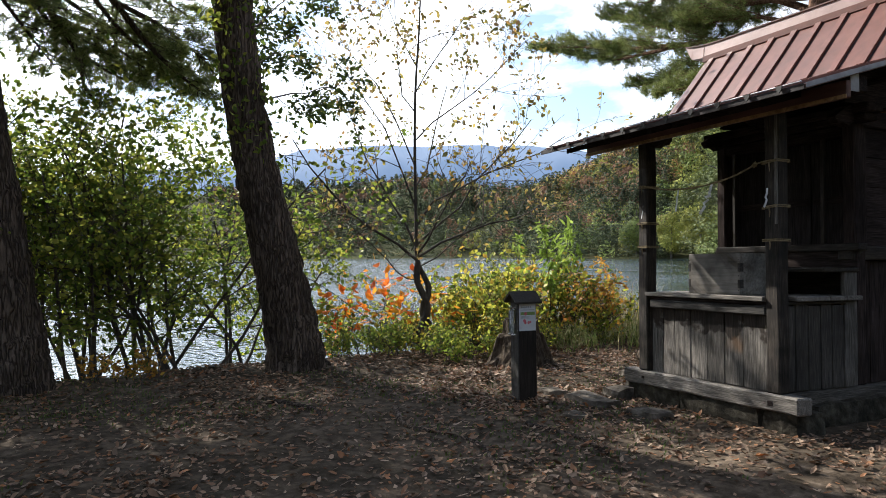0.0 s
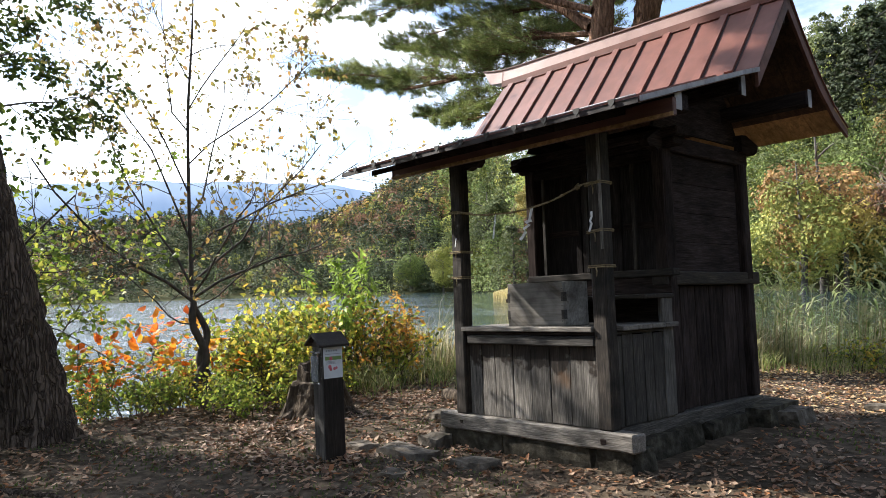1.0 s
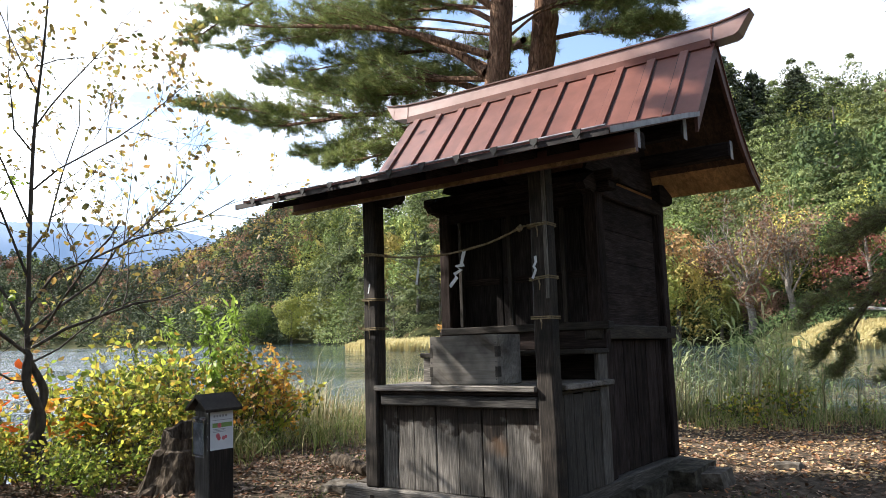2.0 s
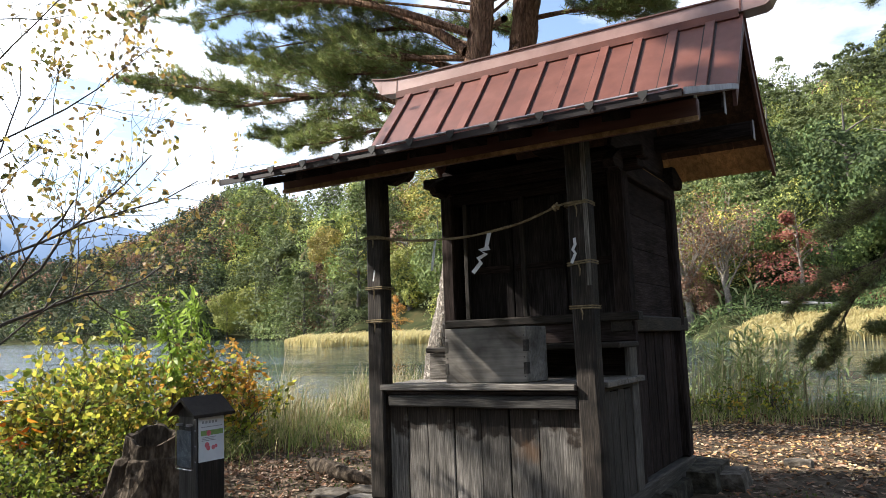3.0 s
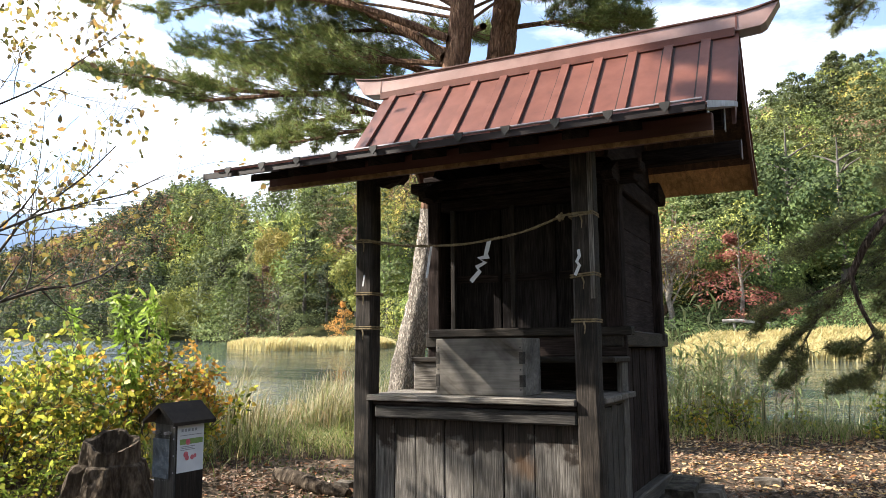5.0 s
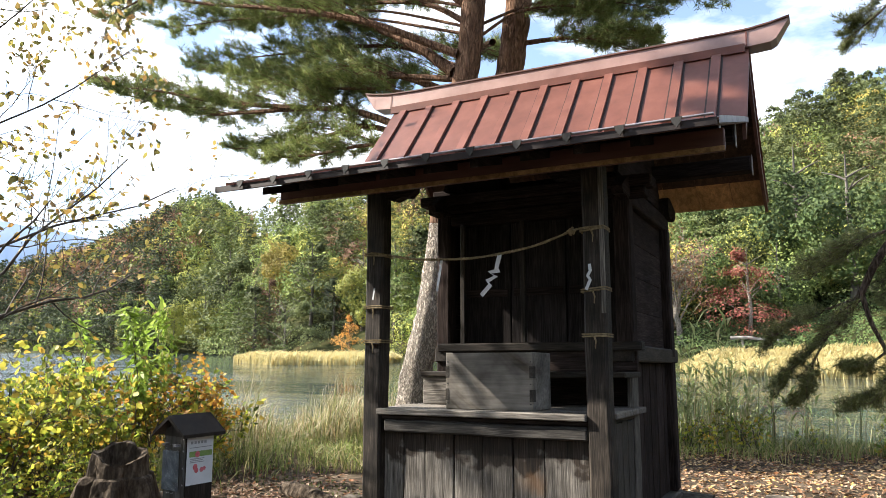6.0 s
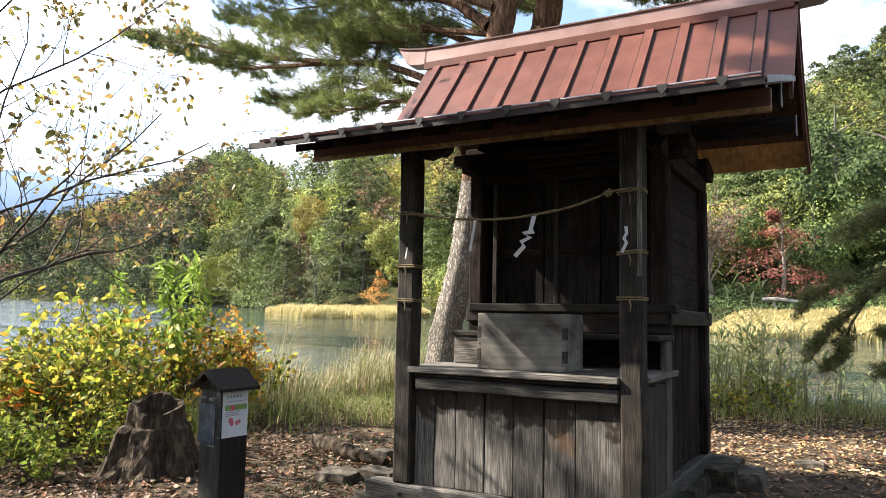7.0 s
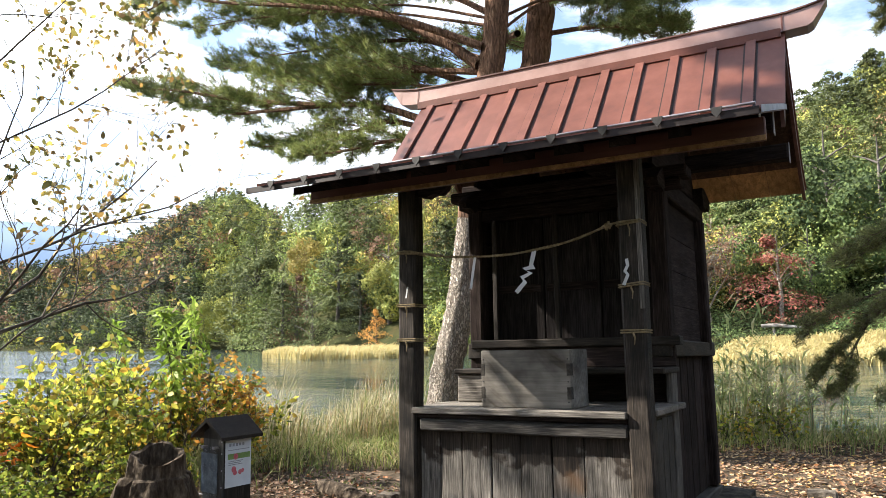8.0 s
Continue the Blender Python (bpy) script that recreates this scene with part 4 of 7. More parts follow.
def crown_pine(rng, n=280, layers=8):
    """Needle clumps of a pine, in flat layers, 1 high."""
    l = rng.integers(0, layers, n)
    t = l / (layers - 1)
    w = 0.34 * (1 - t) ** 0.7 + 0.05
    a = rng.integers(0, 5, n) * 1.257 + l * 0.8 + rng.normal(0, 0.26, n)
    q = w * np.sqrt(rng.uniform(0.04, 1, n)) * rng.uniform(0.85, 1.1, n)
    pad = 0.028 * np.cos(np.clip(q / w, 0, 1) * 1.5)
    at = np.stack([np.cos(a) * q, np.sin(a) * q, 0.2 + 0.76 * t - q * 0.14 + pad + rng.normal(0, 0.012, n)], 1)
    way = np.stack([np.cos(a) * 0.6, np.sin(a) * 0.6, np.ones(n)], 1) + rng.normal(0, 0.25, (n, 3))
    return at, way / np.linalg.norm(way, axis=1)[:, None]


def far_clumps(soup, at, way, size, rng, slot):
    """Small three-cornered leaf clumps that face outwards."""
    n = len(at)
    way = way + rng.normal(0, 0.38, (n, 3))
    way /= np.linalg.norm(way, axis=1)[:, None]
    u = np.cross(way, rng.normal(0, 1, (n, 3)))
    u /= np.linalg.norm(u, axis=1)[:, None] + 1e-9
    v = np.cross(way, u)
    a = np.array([0, 2.1, 4.2])[None] + rng.normal(0, 0.3, (n, 3))
    l = size * rng.uniform(0.45, 1.0, (n, 3))
    p = at[:, None] + u[:, None] * (np.cos(a) * l)[..., None] + v[:, None] * (np.sin(a) * l)[..., None]
    soup.add(p.reshape(-1, 3), np.arange(n * 3).reshape(-1, 3), slot)


rng = np.random.default_rng(5)
round_kinds = [crown_round(rng, 3600) for _ in range(8)]
pine_kinds = [crown_pine(rng, 3600, 9) for _ in range(6)]
woods = Soup()


def woods_tree(x, y, h, slot, pine, r):
    """One tree of the woods: the farther off, the fewer and larger its leaf clumps."""
    z = float(land(x, y))
    kinds = pine_kinds if pine else round_kinds
    p, d = kinds[rng.integers(len(kinds))]
    size = 0.0021 * r + 0.02
    n = int(min(1500, max(130, 5.6 * (0.36 * h) ** 2 / size**2)))
    start = rng.integers(0, max(1, len(p) - n + 1))
    p, d = p[start : start + n], d[start : start + n]
    a = rng.uniform(0, 6.28)
    w = h * rng.uniform(0.85, 1.2)
    ca, sa = math.cos(a), math.sin(a)
    turn = np.array([[ca, sa, 0], [-sa, ca, 0], [0, 0, 1]])
    p, d = p @ turn, d @ turn
    # the side turned away from the lake is thinner
    keep = (d[:, 0] * (x - 1) + d[:, 1] * (y + 4)) / r < 0.25 + 0.9 * rng.uniform(0, 1, len(p)) ** 2
    far_clumps(woods, p[keep] * [w, w, h] + [x, y, z - (0.12 if pine else 0.17) * h], d[keep], size, rng, slot)


for yaw0, yaw1, many in ((-7, 42, 760), (42, 60, 1500), (60, 82, 700)):
    far_side, count = yaw0 >= 42, 0
    while count < many:
        yaw = rng.uniform(yaw0, yaw1)
        s, c = float(np.interp(yaw, YAW_KEYS, SHORE_FAR)), float(np.interp(yaw, CREST_YAW, CREST_FAR))
        up = rng.uniform(0, 1) ** (0.8 if far_side else 0.95)
        r = s + 1.0 + (c * 1.01 - s) * up
        if not far_side and (rng.uniform() > min(1.0, r / 110) or (r < 70 and yaw < 14) or (yaw > 30 and r < s + (16 if 32.5 < yaw < 41.5 else 3))):
            continue
        x, y = 1 - math.sin(radians(yaw)) * r, -4 + math.cos(radians(yaw)) * r
        mood = float(value_noise(np.array(x * 0.03), np.array(y * 0.03), 9))
        pine = rng.uniform() < ((0.3 if 7 < yaw < 24 and r > 95 else (0.36 if yaw < 13 else 0.2)) + 0.35 * float(value_noise(np.array(x * 0.02 + 9), np.array(y * 0.02), 15)))
        k = rng.uniform() * 0.8 + 0.1 + 0.5 * (mood - 0.5)
        if far_side:
            # rusty upper slopes, greener towards the lake
            k += 0.30 * (up - 0.55) if yaw > 47 else 0.0
            slot = 1 if k < 0.48 else (2 if k < 0.66 or (yaw < 47 and k < 0.8) else (5 if k < 0.82 or yaw > 58 else (4 if k < 0.88 else 3)))
            pine = (pine and k < 0.6) or (yaw > 57 and rng.uniform() < 0.5)
            # these slopes lie in shade, put in as darker foliage tones
            if yaw > 47 and rng.uniform() < (0.6 if k < 0.62 else 0.25):
                slot = 7 if k < 0.62 else 5
        else:
            slot = 1 if k < 0.46 else (2 if k < 0.76 else (3 if k < 0.85 else (4 if k < 0.89 and yaw > 9 else 5)))
            if 8 < yaw < 22 and r < 95 and k > 0.5:
                slot = 3 if k < 0.65 else (4 if k < 0.85 else 5)
        if yaw < 13 and r < 100 and slot > 1 and rng.uniform() < 0.6:
            slot = 1
        h = rng.uniform(4.2, 7.2) if far_side else rng.uniform(7, 11.5) * (0.85 if r < s + 6 else 1.0)
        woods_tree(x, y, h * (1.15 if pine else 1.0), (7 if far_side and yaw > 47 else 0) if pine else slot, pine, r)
        count += 1
tagged(woods.part("far_woods", FAR_LEAVES + [far_pine_and_shade]), "mixed autumn woodland of green, yellow and rust trees covering the hills", "forest", kind="stuff")


def shore_tree(label, yaw, r, h, material, pine=False, seed=1, wide=1.0, n=4800, lift=0.0, group="trees on the far shore", bark=None, tiers=0):
    """A single tree on the far shore, with trunk, limbs and crown."""
    q = np.random.default_rng(seed)
    x, y = 1 - math.sin(radians(yaw)) * r, -4 + math.cos(radians(yaw)) * r
    ob = thing("pine_tree" if pine else "tree", label, "tree", (x, y, float(land(x, y)) - 0.15), group)
    wood = Soup()
    tube(wood, [(0, 0, 0), (0.02 * h, 0, 0.3 * h), (0, 0.02 * h, 0.62 * h), (0, 0, 0.95 * h)], [0.026 * h, 0.019 * h, 0.012 * h, 0.003 * h], 7)
    for _ in range(10):
        a, z = q.uniform(0, 6.28), q.uniform(0.25, 0.8) * h
        l = 0.28 * h * wide * (1 - z / h * 0.6)
        tube(wood, [(0, 0, z), (math.cos(a) * l * 0.5, math.sin(a) * l * 0.5, z + l * 0.3), (math.cos(a) * l, math.sin(a) * l, z + l * 0.5)], [0.008 * h, 0.005 * h, 0.002 * h], 5)
    wood.part("trunk", bark or FAR_LEAVES[6], ob, smooth=True)
    p, d = crown_pine(q, n, tiers or 11) if pine or tiers else crown_round(q, n)
    if tiers:
        # uneven tiers: each one slides aside and tilts
        layer = np.clip(np.round((p[:, 2] - 0.2) / 0.76 * (tiers - 1)), 0, tiers - 1).astype(int)
        p[:, :2] = p[:, :2] * q.uniform(0.75, 1.25, tiers)[layer][:, None] + q.normal(0, 0.07, (tiers, 2))[layer]
        p[:, 2] += p[:, 0] * q.normal(0, 0.3, tiers)[layer] + p[:, 1] * q.normal(0, 0.3, tiers)[layer] + q.normal(0, 0.02, len(p))
    p = p * [h * wide, h * wide, h] + [0, 0, lift * h - 0.1 * h] + q.normal(0, 0.012 * h, p.shape)
    crown = Soup()
    far_clumps(crown, p, d, 0.021 * h, q, 0)
    crown.part("crown", material, ob)
    return ob




# ---- the shrine ----
shrine = thing("wayside_shrine", "small weathered dark wooden shrine with a red sheet-metal gabled roof", "shrine")
shrine.matrix_world = pose(0, 0, 0.3, -1.5, -0.9, 0) @ pose(0, 0, -0.3)


def piece(name, x0, x1, y0, y1, z0, z1, material, label="", bevel=0.008, cuts=0, rough=0.0, seed=0, parent=shrine):
    return part(name, board(x0, x1, y0, y1, z0, z1, bevel, cuts, rough, seed), material, parent, label)


# sills on the stones
piece("sill", -1.99, 0.02, 0.0, 0.16, 0.165, 0.30, grey_x, "cracked grey sill beam with a peg hole", 0.014, 14, 0.012, 1)
piece("sill", -0.40, -0.235, 0.162, 2.60, 0.165, 0.295, sill_y, "", 0.012, 10, 0.008, 2)
piece("sill", -1.80, -1.64, 0.162, 2.62, 0.165, 0.295, mid_y, "", 0.012, 10, 0.008, 3)
piece("sill", -1.638, -0.402, 2.46, 2.60, 0.165, 0.295, mid_x, "", 0.012)
# holes set as dark blocks; the shade inside them is only colour
piece("peg_hole", -0.262, -0.212, -0.004, 0.02, 0.205, 0.245, dark_x, "dark square peg hole", 0.002)
piece("peg_hole", -1.73, -1.70, -0.004, 0.02, 0.225, 0.25, dark_x, "", 0.002)
# porch posts
piece("post", -1.788, -1.655, 0.012, 0.132, 0.30, 2.512, post_z, "", 0.014, 10, 0.006, 4)
piece("post", -0.288, -0.155, 0.012, 0.132, 0.30, 2.512, post_z, "", 0.014, 10, 0.006, 5)
piece("corner_strip", -0.182, -0.153, 0.004, 0.0115, 1.62, 2.512, grey_z, "pale strip of wood nailed to the post", 0.002)
# front boarding
JOINTS = [-1.652, -1.509, -1.351, -1.151, -0.956, -0.759, -0.563, -0.291]
for i, (a, b) in enumerate(zip(JOINTS, JOINTS[1:])):
    piece("plank", a + 0.003, b - 0.003, 0.066 + 0.004 * (i % 2), 0.092, 0.302, 0.94, stain_shade_z, "", 0.004, 6, 0.003, 10 + i)
piece("backing_board", -1.653, -0.29, 0.10, 0.115, 0.302, 1.01, dark_x)
piece("rail", -1.63, -0.289, 0.014, 0.064, 0.905, 0.982, rail_x, "dark grey cross rail with knots", 0.01, 12, 0.006, 30)
piece("rail", -1.653, -0.289, 0.03, 0.064, 0.984, 1.012, dark_x, "", 0.006)
# offering shelf
for i, (a, b) in enumerate([(0.002, 0.215), (0.219, 0.43), (0.434, 0.62), (0.624, 0.82), (0.824, 1.02)]):
    x0, x1 = (-1.675, -0.289) if i == 0 else (-1.76, -0.17)
    piece("shelf_board", x0, x1, a if i else -0.012, b, 1.014, 1.053 - 0.002 * (i % 2), grey_x, "", 0.006, 6, 0.003, 40 + i)
piece("step_support", -1.66, -1.20, 0.60, 0.64, 1.055, 1.245, grey_x, "", 0.006, 4, 0.003, 50)
piece("step_support", -1.66, -1.60, 0.642, 1.0, 1.055, 1.245, mid_y, "", 0.006)
piece("step", -1.68, -0.20, 0.58, 1.02, 1.247, 1.285, mid_x, "", 0.008, 6, 0.003, 51)
piece("riser", -1.66, -0.22, 1.0, 1.02, 1.055, 1.245, dark_x, "", 0.004)
# boards on the shrine's side below the shelf
SIDE = [0.135, 0.28, 0.43, 0.575, 0.71, 0.852]
for i, (a, b) in enumerate(zip(SIDE, SIDE[1:])):
    piece("plank", -0.252, -0.228, a + 0.003, b - 0.003, 0.298, 0.975 + 0.01 * (i % 2), side_shade_z, "", 0.004, 5, 0.003, 60 + i)
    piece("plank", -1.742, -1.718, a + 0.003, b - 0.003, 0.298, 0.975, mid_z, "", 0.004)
piece("plank", -0.258, -0.216, 0.855, 1.01, 0.298, 1.27, board_z, "broad pale upright board", 0.006, 5, 0.004, 66)
piece("cap_strip", -0.262, -0.210, 0.14, 0.852, 0.986, 1.008, mid_y, "", 0.004)
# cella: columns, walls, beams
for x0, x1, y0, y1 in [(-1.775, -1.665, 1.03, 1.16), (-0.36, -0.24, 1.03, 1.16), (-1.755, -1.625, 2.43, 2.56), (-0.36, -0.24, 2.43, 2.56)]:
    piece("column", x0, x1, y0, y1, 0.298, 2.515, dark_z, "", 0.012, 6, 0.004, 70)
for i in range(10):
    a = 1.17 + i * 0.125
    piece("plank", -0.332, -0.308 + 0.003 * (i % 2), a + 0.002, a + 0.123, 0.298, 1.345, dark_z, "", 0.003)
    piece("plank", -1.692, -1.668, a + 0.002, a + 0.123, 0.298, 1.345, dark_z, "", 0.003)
for side, x0, x1 in ((1, -0.39, -0.240), (-1, -1.78, -1.62)):
    piece("side_beam", x0, x1, 1.0, 2.69, 1.352, 1.468, mid_y, "", 0.01, 6, 0.003, 80)
    piece("side_beam", x0 + 0.02, x1 - 0.02, 1.0, 2.62, 2.50, 2.64, dark_y, "", 0.01)
    x = -0.32 if side > 0 else -1.69
    for q in range(4):
        piece("wall_board", x - 0.012, x + 0.012, 1.17, 2.425, 1.47 + q * 0.258, 1.47 + q * 0.258 + 0.255, dark_y, "", 0.003)
    piece("wall_batten", x + side * 0.014, x + side * 0.034, 1.20, 1.245, 1.47, 2.498, dark_z, "", 0.003)
piece("cella_sill", -1.75, -0.18, 0.985, 1.10, 1.43, 1.492, mid_x, "", 0.008, 8, 0.003, 85)
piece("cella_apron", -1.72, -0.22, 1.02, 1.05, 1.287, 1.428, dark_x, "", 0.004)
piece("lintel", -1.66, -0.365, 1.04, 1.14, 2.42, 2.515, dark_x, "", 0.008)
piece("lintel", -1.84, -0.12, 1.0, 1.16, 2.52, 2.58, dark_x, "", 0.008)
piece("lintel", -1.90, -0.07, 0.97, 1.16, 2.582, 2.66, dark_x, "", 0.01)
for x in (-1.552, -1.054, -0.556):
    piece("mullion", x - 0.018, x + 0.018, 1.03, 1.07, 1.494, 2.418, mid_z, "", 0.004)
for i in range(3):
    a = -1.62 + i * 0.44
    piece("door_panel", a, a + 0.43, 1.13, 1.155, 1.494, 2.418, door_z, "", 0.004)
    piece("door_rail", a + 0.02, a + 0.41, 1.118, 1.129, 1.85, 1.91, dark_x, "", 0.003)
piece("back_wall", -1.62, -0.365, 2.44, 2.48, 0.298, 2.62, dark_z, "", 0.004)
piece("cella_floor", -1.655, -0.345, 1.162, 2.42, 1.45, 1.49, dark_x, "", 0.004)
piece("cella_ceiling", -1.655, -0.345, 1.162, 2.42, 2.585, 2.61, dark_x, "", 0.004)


# roof: steep upper front, shallow porch roof, curved rear
RX0, RX1 = -2.60, 0.565
FRONT = [(1.80, 3.82), (1.50, 3.455), (1.115, 3.0), (0.86, 2.922), (0.0, 2.662), (-0.57, 2.488)]
BACK = [(1.80, 3.82), (2.05, 3.52), (2.36, 3.20), (2.67, 2.955), (2.98, 2.79)]


def roof_sheet(profile, thick, x0, x1, lift=0.0):
    pts = [(y, z + lift) for y, z in profile]
    return prism(pts + [(y, z - thick) for y, z in reversed(pts)], "x", x0, x1)


roof_front = part("roof_front", roof_sheet(FRONT[:3], 0.012, RX0, RX1, 0.0), roof_red, shrine, "red painted sheet-metal roof slope")
porch_roof = part("porch_roof", roof_sheet([(1.112, 2.985)] + FRONT[3:], 0.012, RX0, RX1), roof_red, shrine, "low red metal roof over the porch")
part("roof_back", roof_sheet([(1.803, 3.82)] + BACK[1:], 0.012, RX0, RX1), roof_red, shrine)
for i in range(11):
    x = -2.475 + i * 0.2815
    for name, a, b, host, up in (("batten", FRONT[2], FRONT[0], roof_front, 0.0), ("batten", FRONT[5], FRONT[3], porch_roof, 0.0)):
        dy, dz = b[0] - a[0], b[1] - a[1]
        l = math.hypot(dy, dz)
        n = (-dz / l, dy / l)
        s, e = (0.012, 0.985) if host is roof_front else (0.01, 0.99)
        p0, p1 = (a[0] + dy * s, a[1] + dz * s), (a[0] + dy * e, a[1] + dz * e)
        hgt = 0.024
        for off, w, hh in ((0.0, 0.024, hgt), (1.0, 0.040, 0.005)):
            o = [(p0[0] + n[0] * 0.001, p0[1] + n[1] * 0.001), (p0[0] + n[0] * hh, p0[1] + n[1] * hh), (p1[0] + n[0] * hh, p1[1] + n[1] * hh), (p1[0] + n[0] * 0.001, p1[1] + n[1] * 0.001)]
            if host is roof_front:
                mid_y_, mid_z_ = FRONT[1]
                o = o[:2] + [(mid_y_ + n[0] * hh, mid_z_ + n[1] * hh - 0.004)] + o[2:] + [(mid_y_, mid_z_)]
            part(name if not off else "seam", prism(o, "x", x - w - 0.022, x + w), roof_red if not off else roof_seam, host)
# boarding and rafters below the sheets
under = [(y + 0.0, z - 0.014) for y, z in FRONT[2:]]
part("porch_boarding", prism(under + [(y, z - 0.022) for y, z in reversed(under)], "x", RX0 + 0.01, RX1 - 0.01), roof_under, shrine, "dark boards under the porch roof")
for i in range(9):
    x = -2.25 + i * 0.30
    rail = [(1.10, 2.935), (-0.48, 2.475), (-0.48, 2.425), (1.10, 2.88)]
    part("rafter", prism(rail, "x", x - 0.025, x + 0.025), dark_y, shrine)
for w in range(6):
    a, b = RX0 + 0.012 + w * 0.524, RX0 + 0.012 + (w + 1) * 0.524 - 0.004
    up = [(1.80, 3.804), (1.50, 3.439), (1.12, 3.005)]
    part("roof_board", prism(up + [(y, z - 0.024) for y, z in reversed(up)], "x", a, b), brown_y, shrine)
soffit = [(y, z - 0.014) for y, z in BACK]
for w in range(11):
    a, b = RX0 + 0.012 + w * 0.286, RX0 + 0.012 + (w + 1) * 0.286 - 0.005
    part("soffit_board", prism(soffit[3:] + [(y, z - 0.022) for y, z in reversed(soffit[3:])], "x", a, b), fresh_pine, shrine)
    part("roof_board", prism(soffit[:4] + [(y, z - 0.022) for y, z in reversed(soffit[:4])], "x", a, b), brown_y, shrine)
# gable boards
for x0, x1 in ((RX1 - 0.038, RX1 - 0.012), (RX0 + 0.012, RX0 + 0.038)):
    for prof in ([(1.795, 3.77), (2.05, 3.475), (2.36, 3.16), (2.67, 2.915), (2.97, 2.763)], [(1.795, 3.77), (1.50, 3.405), (1.14, 2.985)]):
        part("gable_board", prism(prof + [(y + (0.02 if y > 1.8 else -0.0), z - (0.13 if y < 2.3 else 0.13 - 0.09 * (y - 2.3))) for y, z in reversed(prof)], "x", x0, x1), roof_under, shrine)
for x in (-0.32, -1.69):
    part("gable_wall", prism([(1.795, 3.73), (2.28, 3.20), (2.56, 2.70), (1.0, 2.70), (1.14, 2.93)], "x", x - 0.015, x + 0.015), dark_y, shrine)
# purlins
piece("eave_purlin", -2.47, 0.50, 0.02, 0.15, 2.515, 2.635, dark_x, "", 0.01)
piece("eave_fascia", -2.42, 0.54, -0.13, -0.085, 2.448, 2.572, roof_under, "dark red fascia board with a pale lower edge", 0.006)
piece("fascia_edge", -2.42, 0.54, -0.136, -0.131, 2.444, 2.472, fresh_pine, "pale lower edge of the fascia", 0.001)
for x in (-2.474, 0.504):
    piece("purlin_cap", x - 0.003, x + 0.003, -0.045, 0.045, 2.51, 2.66, zinc, "grey metal cap on the beam end", 0.001)
piece("purlin", -2.45, 0.49, 0.95, 1.05, 2.80, 2.915, dark_x, "", 0.01)
piece("purlin", -2.45, 0.49, 2.22, 2.34, 2.90, 3.03, dark_x, "", 0.01)
piece("purlin", -2.45, 0.50, 1.74, 1.86, 3.53, 3.67, dark_x, "", 0.01)
for y, z in ((1.0, 2.86), (2.28, 2.965)):
    piece("purlin_cap", 0.492, 0.498, y - 0.035, y + 0.035, z - 0.085, z + 0.075, zinc, "", 0.001)
# carved bracket ends under the rear and front
for x0, x1 in ((-0.30, -0.22), (-1.72, -1.66)):
    cloud = [(y - 0.16, z + 0.17) for y, z in [(2.60, 2.62), (2.60, 2.46), (2.70, 2.44), (2.78, 2.48), (2.86, 2.45), (2.93, 2.49), (2.95, 2.55), (2.88, 2.575), (2.80, 2.60), (2.70, 2.63)]]
    part("carved_bracket", prism(cloud, "x", x0, x1), dark_y, shrine)
    nose = [(1.0, 2.66), (1.0, 2.52), (0.93, 2.47), (0.87, 2.50), (0.80, 2.49), (0.76, 2.54), (0.82, 2.58), (0.90, 2.62)]
    part("carved_bracket", prism(nose, "x", x0, x1), dark_y, shrine)
for x, s in ((-1.65, 1), (-0.293, -1)):
    arm = [(x, 2.513), (x, 2.44), (x + s * 0.06, 2.425), (x + s * 0.12, 2.445), (x + s * 0.17, 2.44), (x + s * 0.21, 2.475), (x + s * 0.22, 2.513)]
    part("carved_bracket", prism(arm, "y", 0.05, 0.13), dark_x, shrine)
for x in (-1.69, -0.25):
    tie = [(0.152, 2.64), (0.152, 2.56), (0.50, 2.62), (0.80, 2.71), (0.94, 2.74), (0.94, 2.82), (0.70, 2.77), (0.40, 2.70)]
    part("curved_tie_beam", prism(tie, "x", x - 0.045, x + 0.045), dark_y, shrine)
# eave edge: drip strip, verge flashing, snow stops
edge_y, edge_z = FRONT[5]
piece("drip_edge", RX0 + 0.006, RX1 - 0.006, edge_y - 0.006, edge_y + 0.0, edge_z - 0.035, edge_z + 0.004, roof_seam, "", 0.001)
rod = Soup()
tube(rod, [(RX0 + 0.12, edge_y - 0.012, edge_z + 0.018), (-1, edge_y - 0.012, edge_z + 0.016), (RX1 - 0.02, edge_y - 0.012, edge_z + 0.018)], 0.007, 6)
rod.part("snow_rail", zinc, shrine, "thin pale metal rail along the eave", True)
for i in range(11):
    x = -2.37 + i * 0.2745
    tri = [(x - 0.027, edge_z + 0.022), (x + 0.027, edge_z + 0.022), (x + 0.022, edge_z - 0.002), (x, edge_z - 0.03), (x - 0.022, edge_z - 0.002)]
    part("snow_stop", prism(tri, "y", edge_y - 0.026, edge_y - 0.019), iron, shrine)
for x0, x1 in ((RX1 + 0.001, RX1 + 0.006), (RX0 - 0.006, RX0 - 0.001)):
    v = [(y, z + 0.008) for y, z in [(1.14, 3.0)] + FRONT[3:]]
    part("verge_flashing", prism(v + [(y, z - 0.036) for y, z in reversed(v)], "x", x0, x1), zinc, shrine, "grey metal strip along the roof's edge")
# ridge
RIDGE = [(-2.94, 0.070, 0.045), (-2.82, 0.045, 0.025), (-2.66, 0.022, 0.008), (-2.40, 0.010, 0.004), (-1.02, 0.0, 0.0), (0.36, -0.004, -0.008), (0.58, 0.0, -0.008), (0.72, 0.018, 0.0), (0.86, 0.045, 0.022)]
rs = Soup()
rows = []
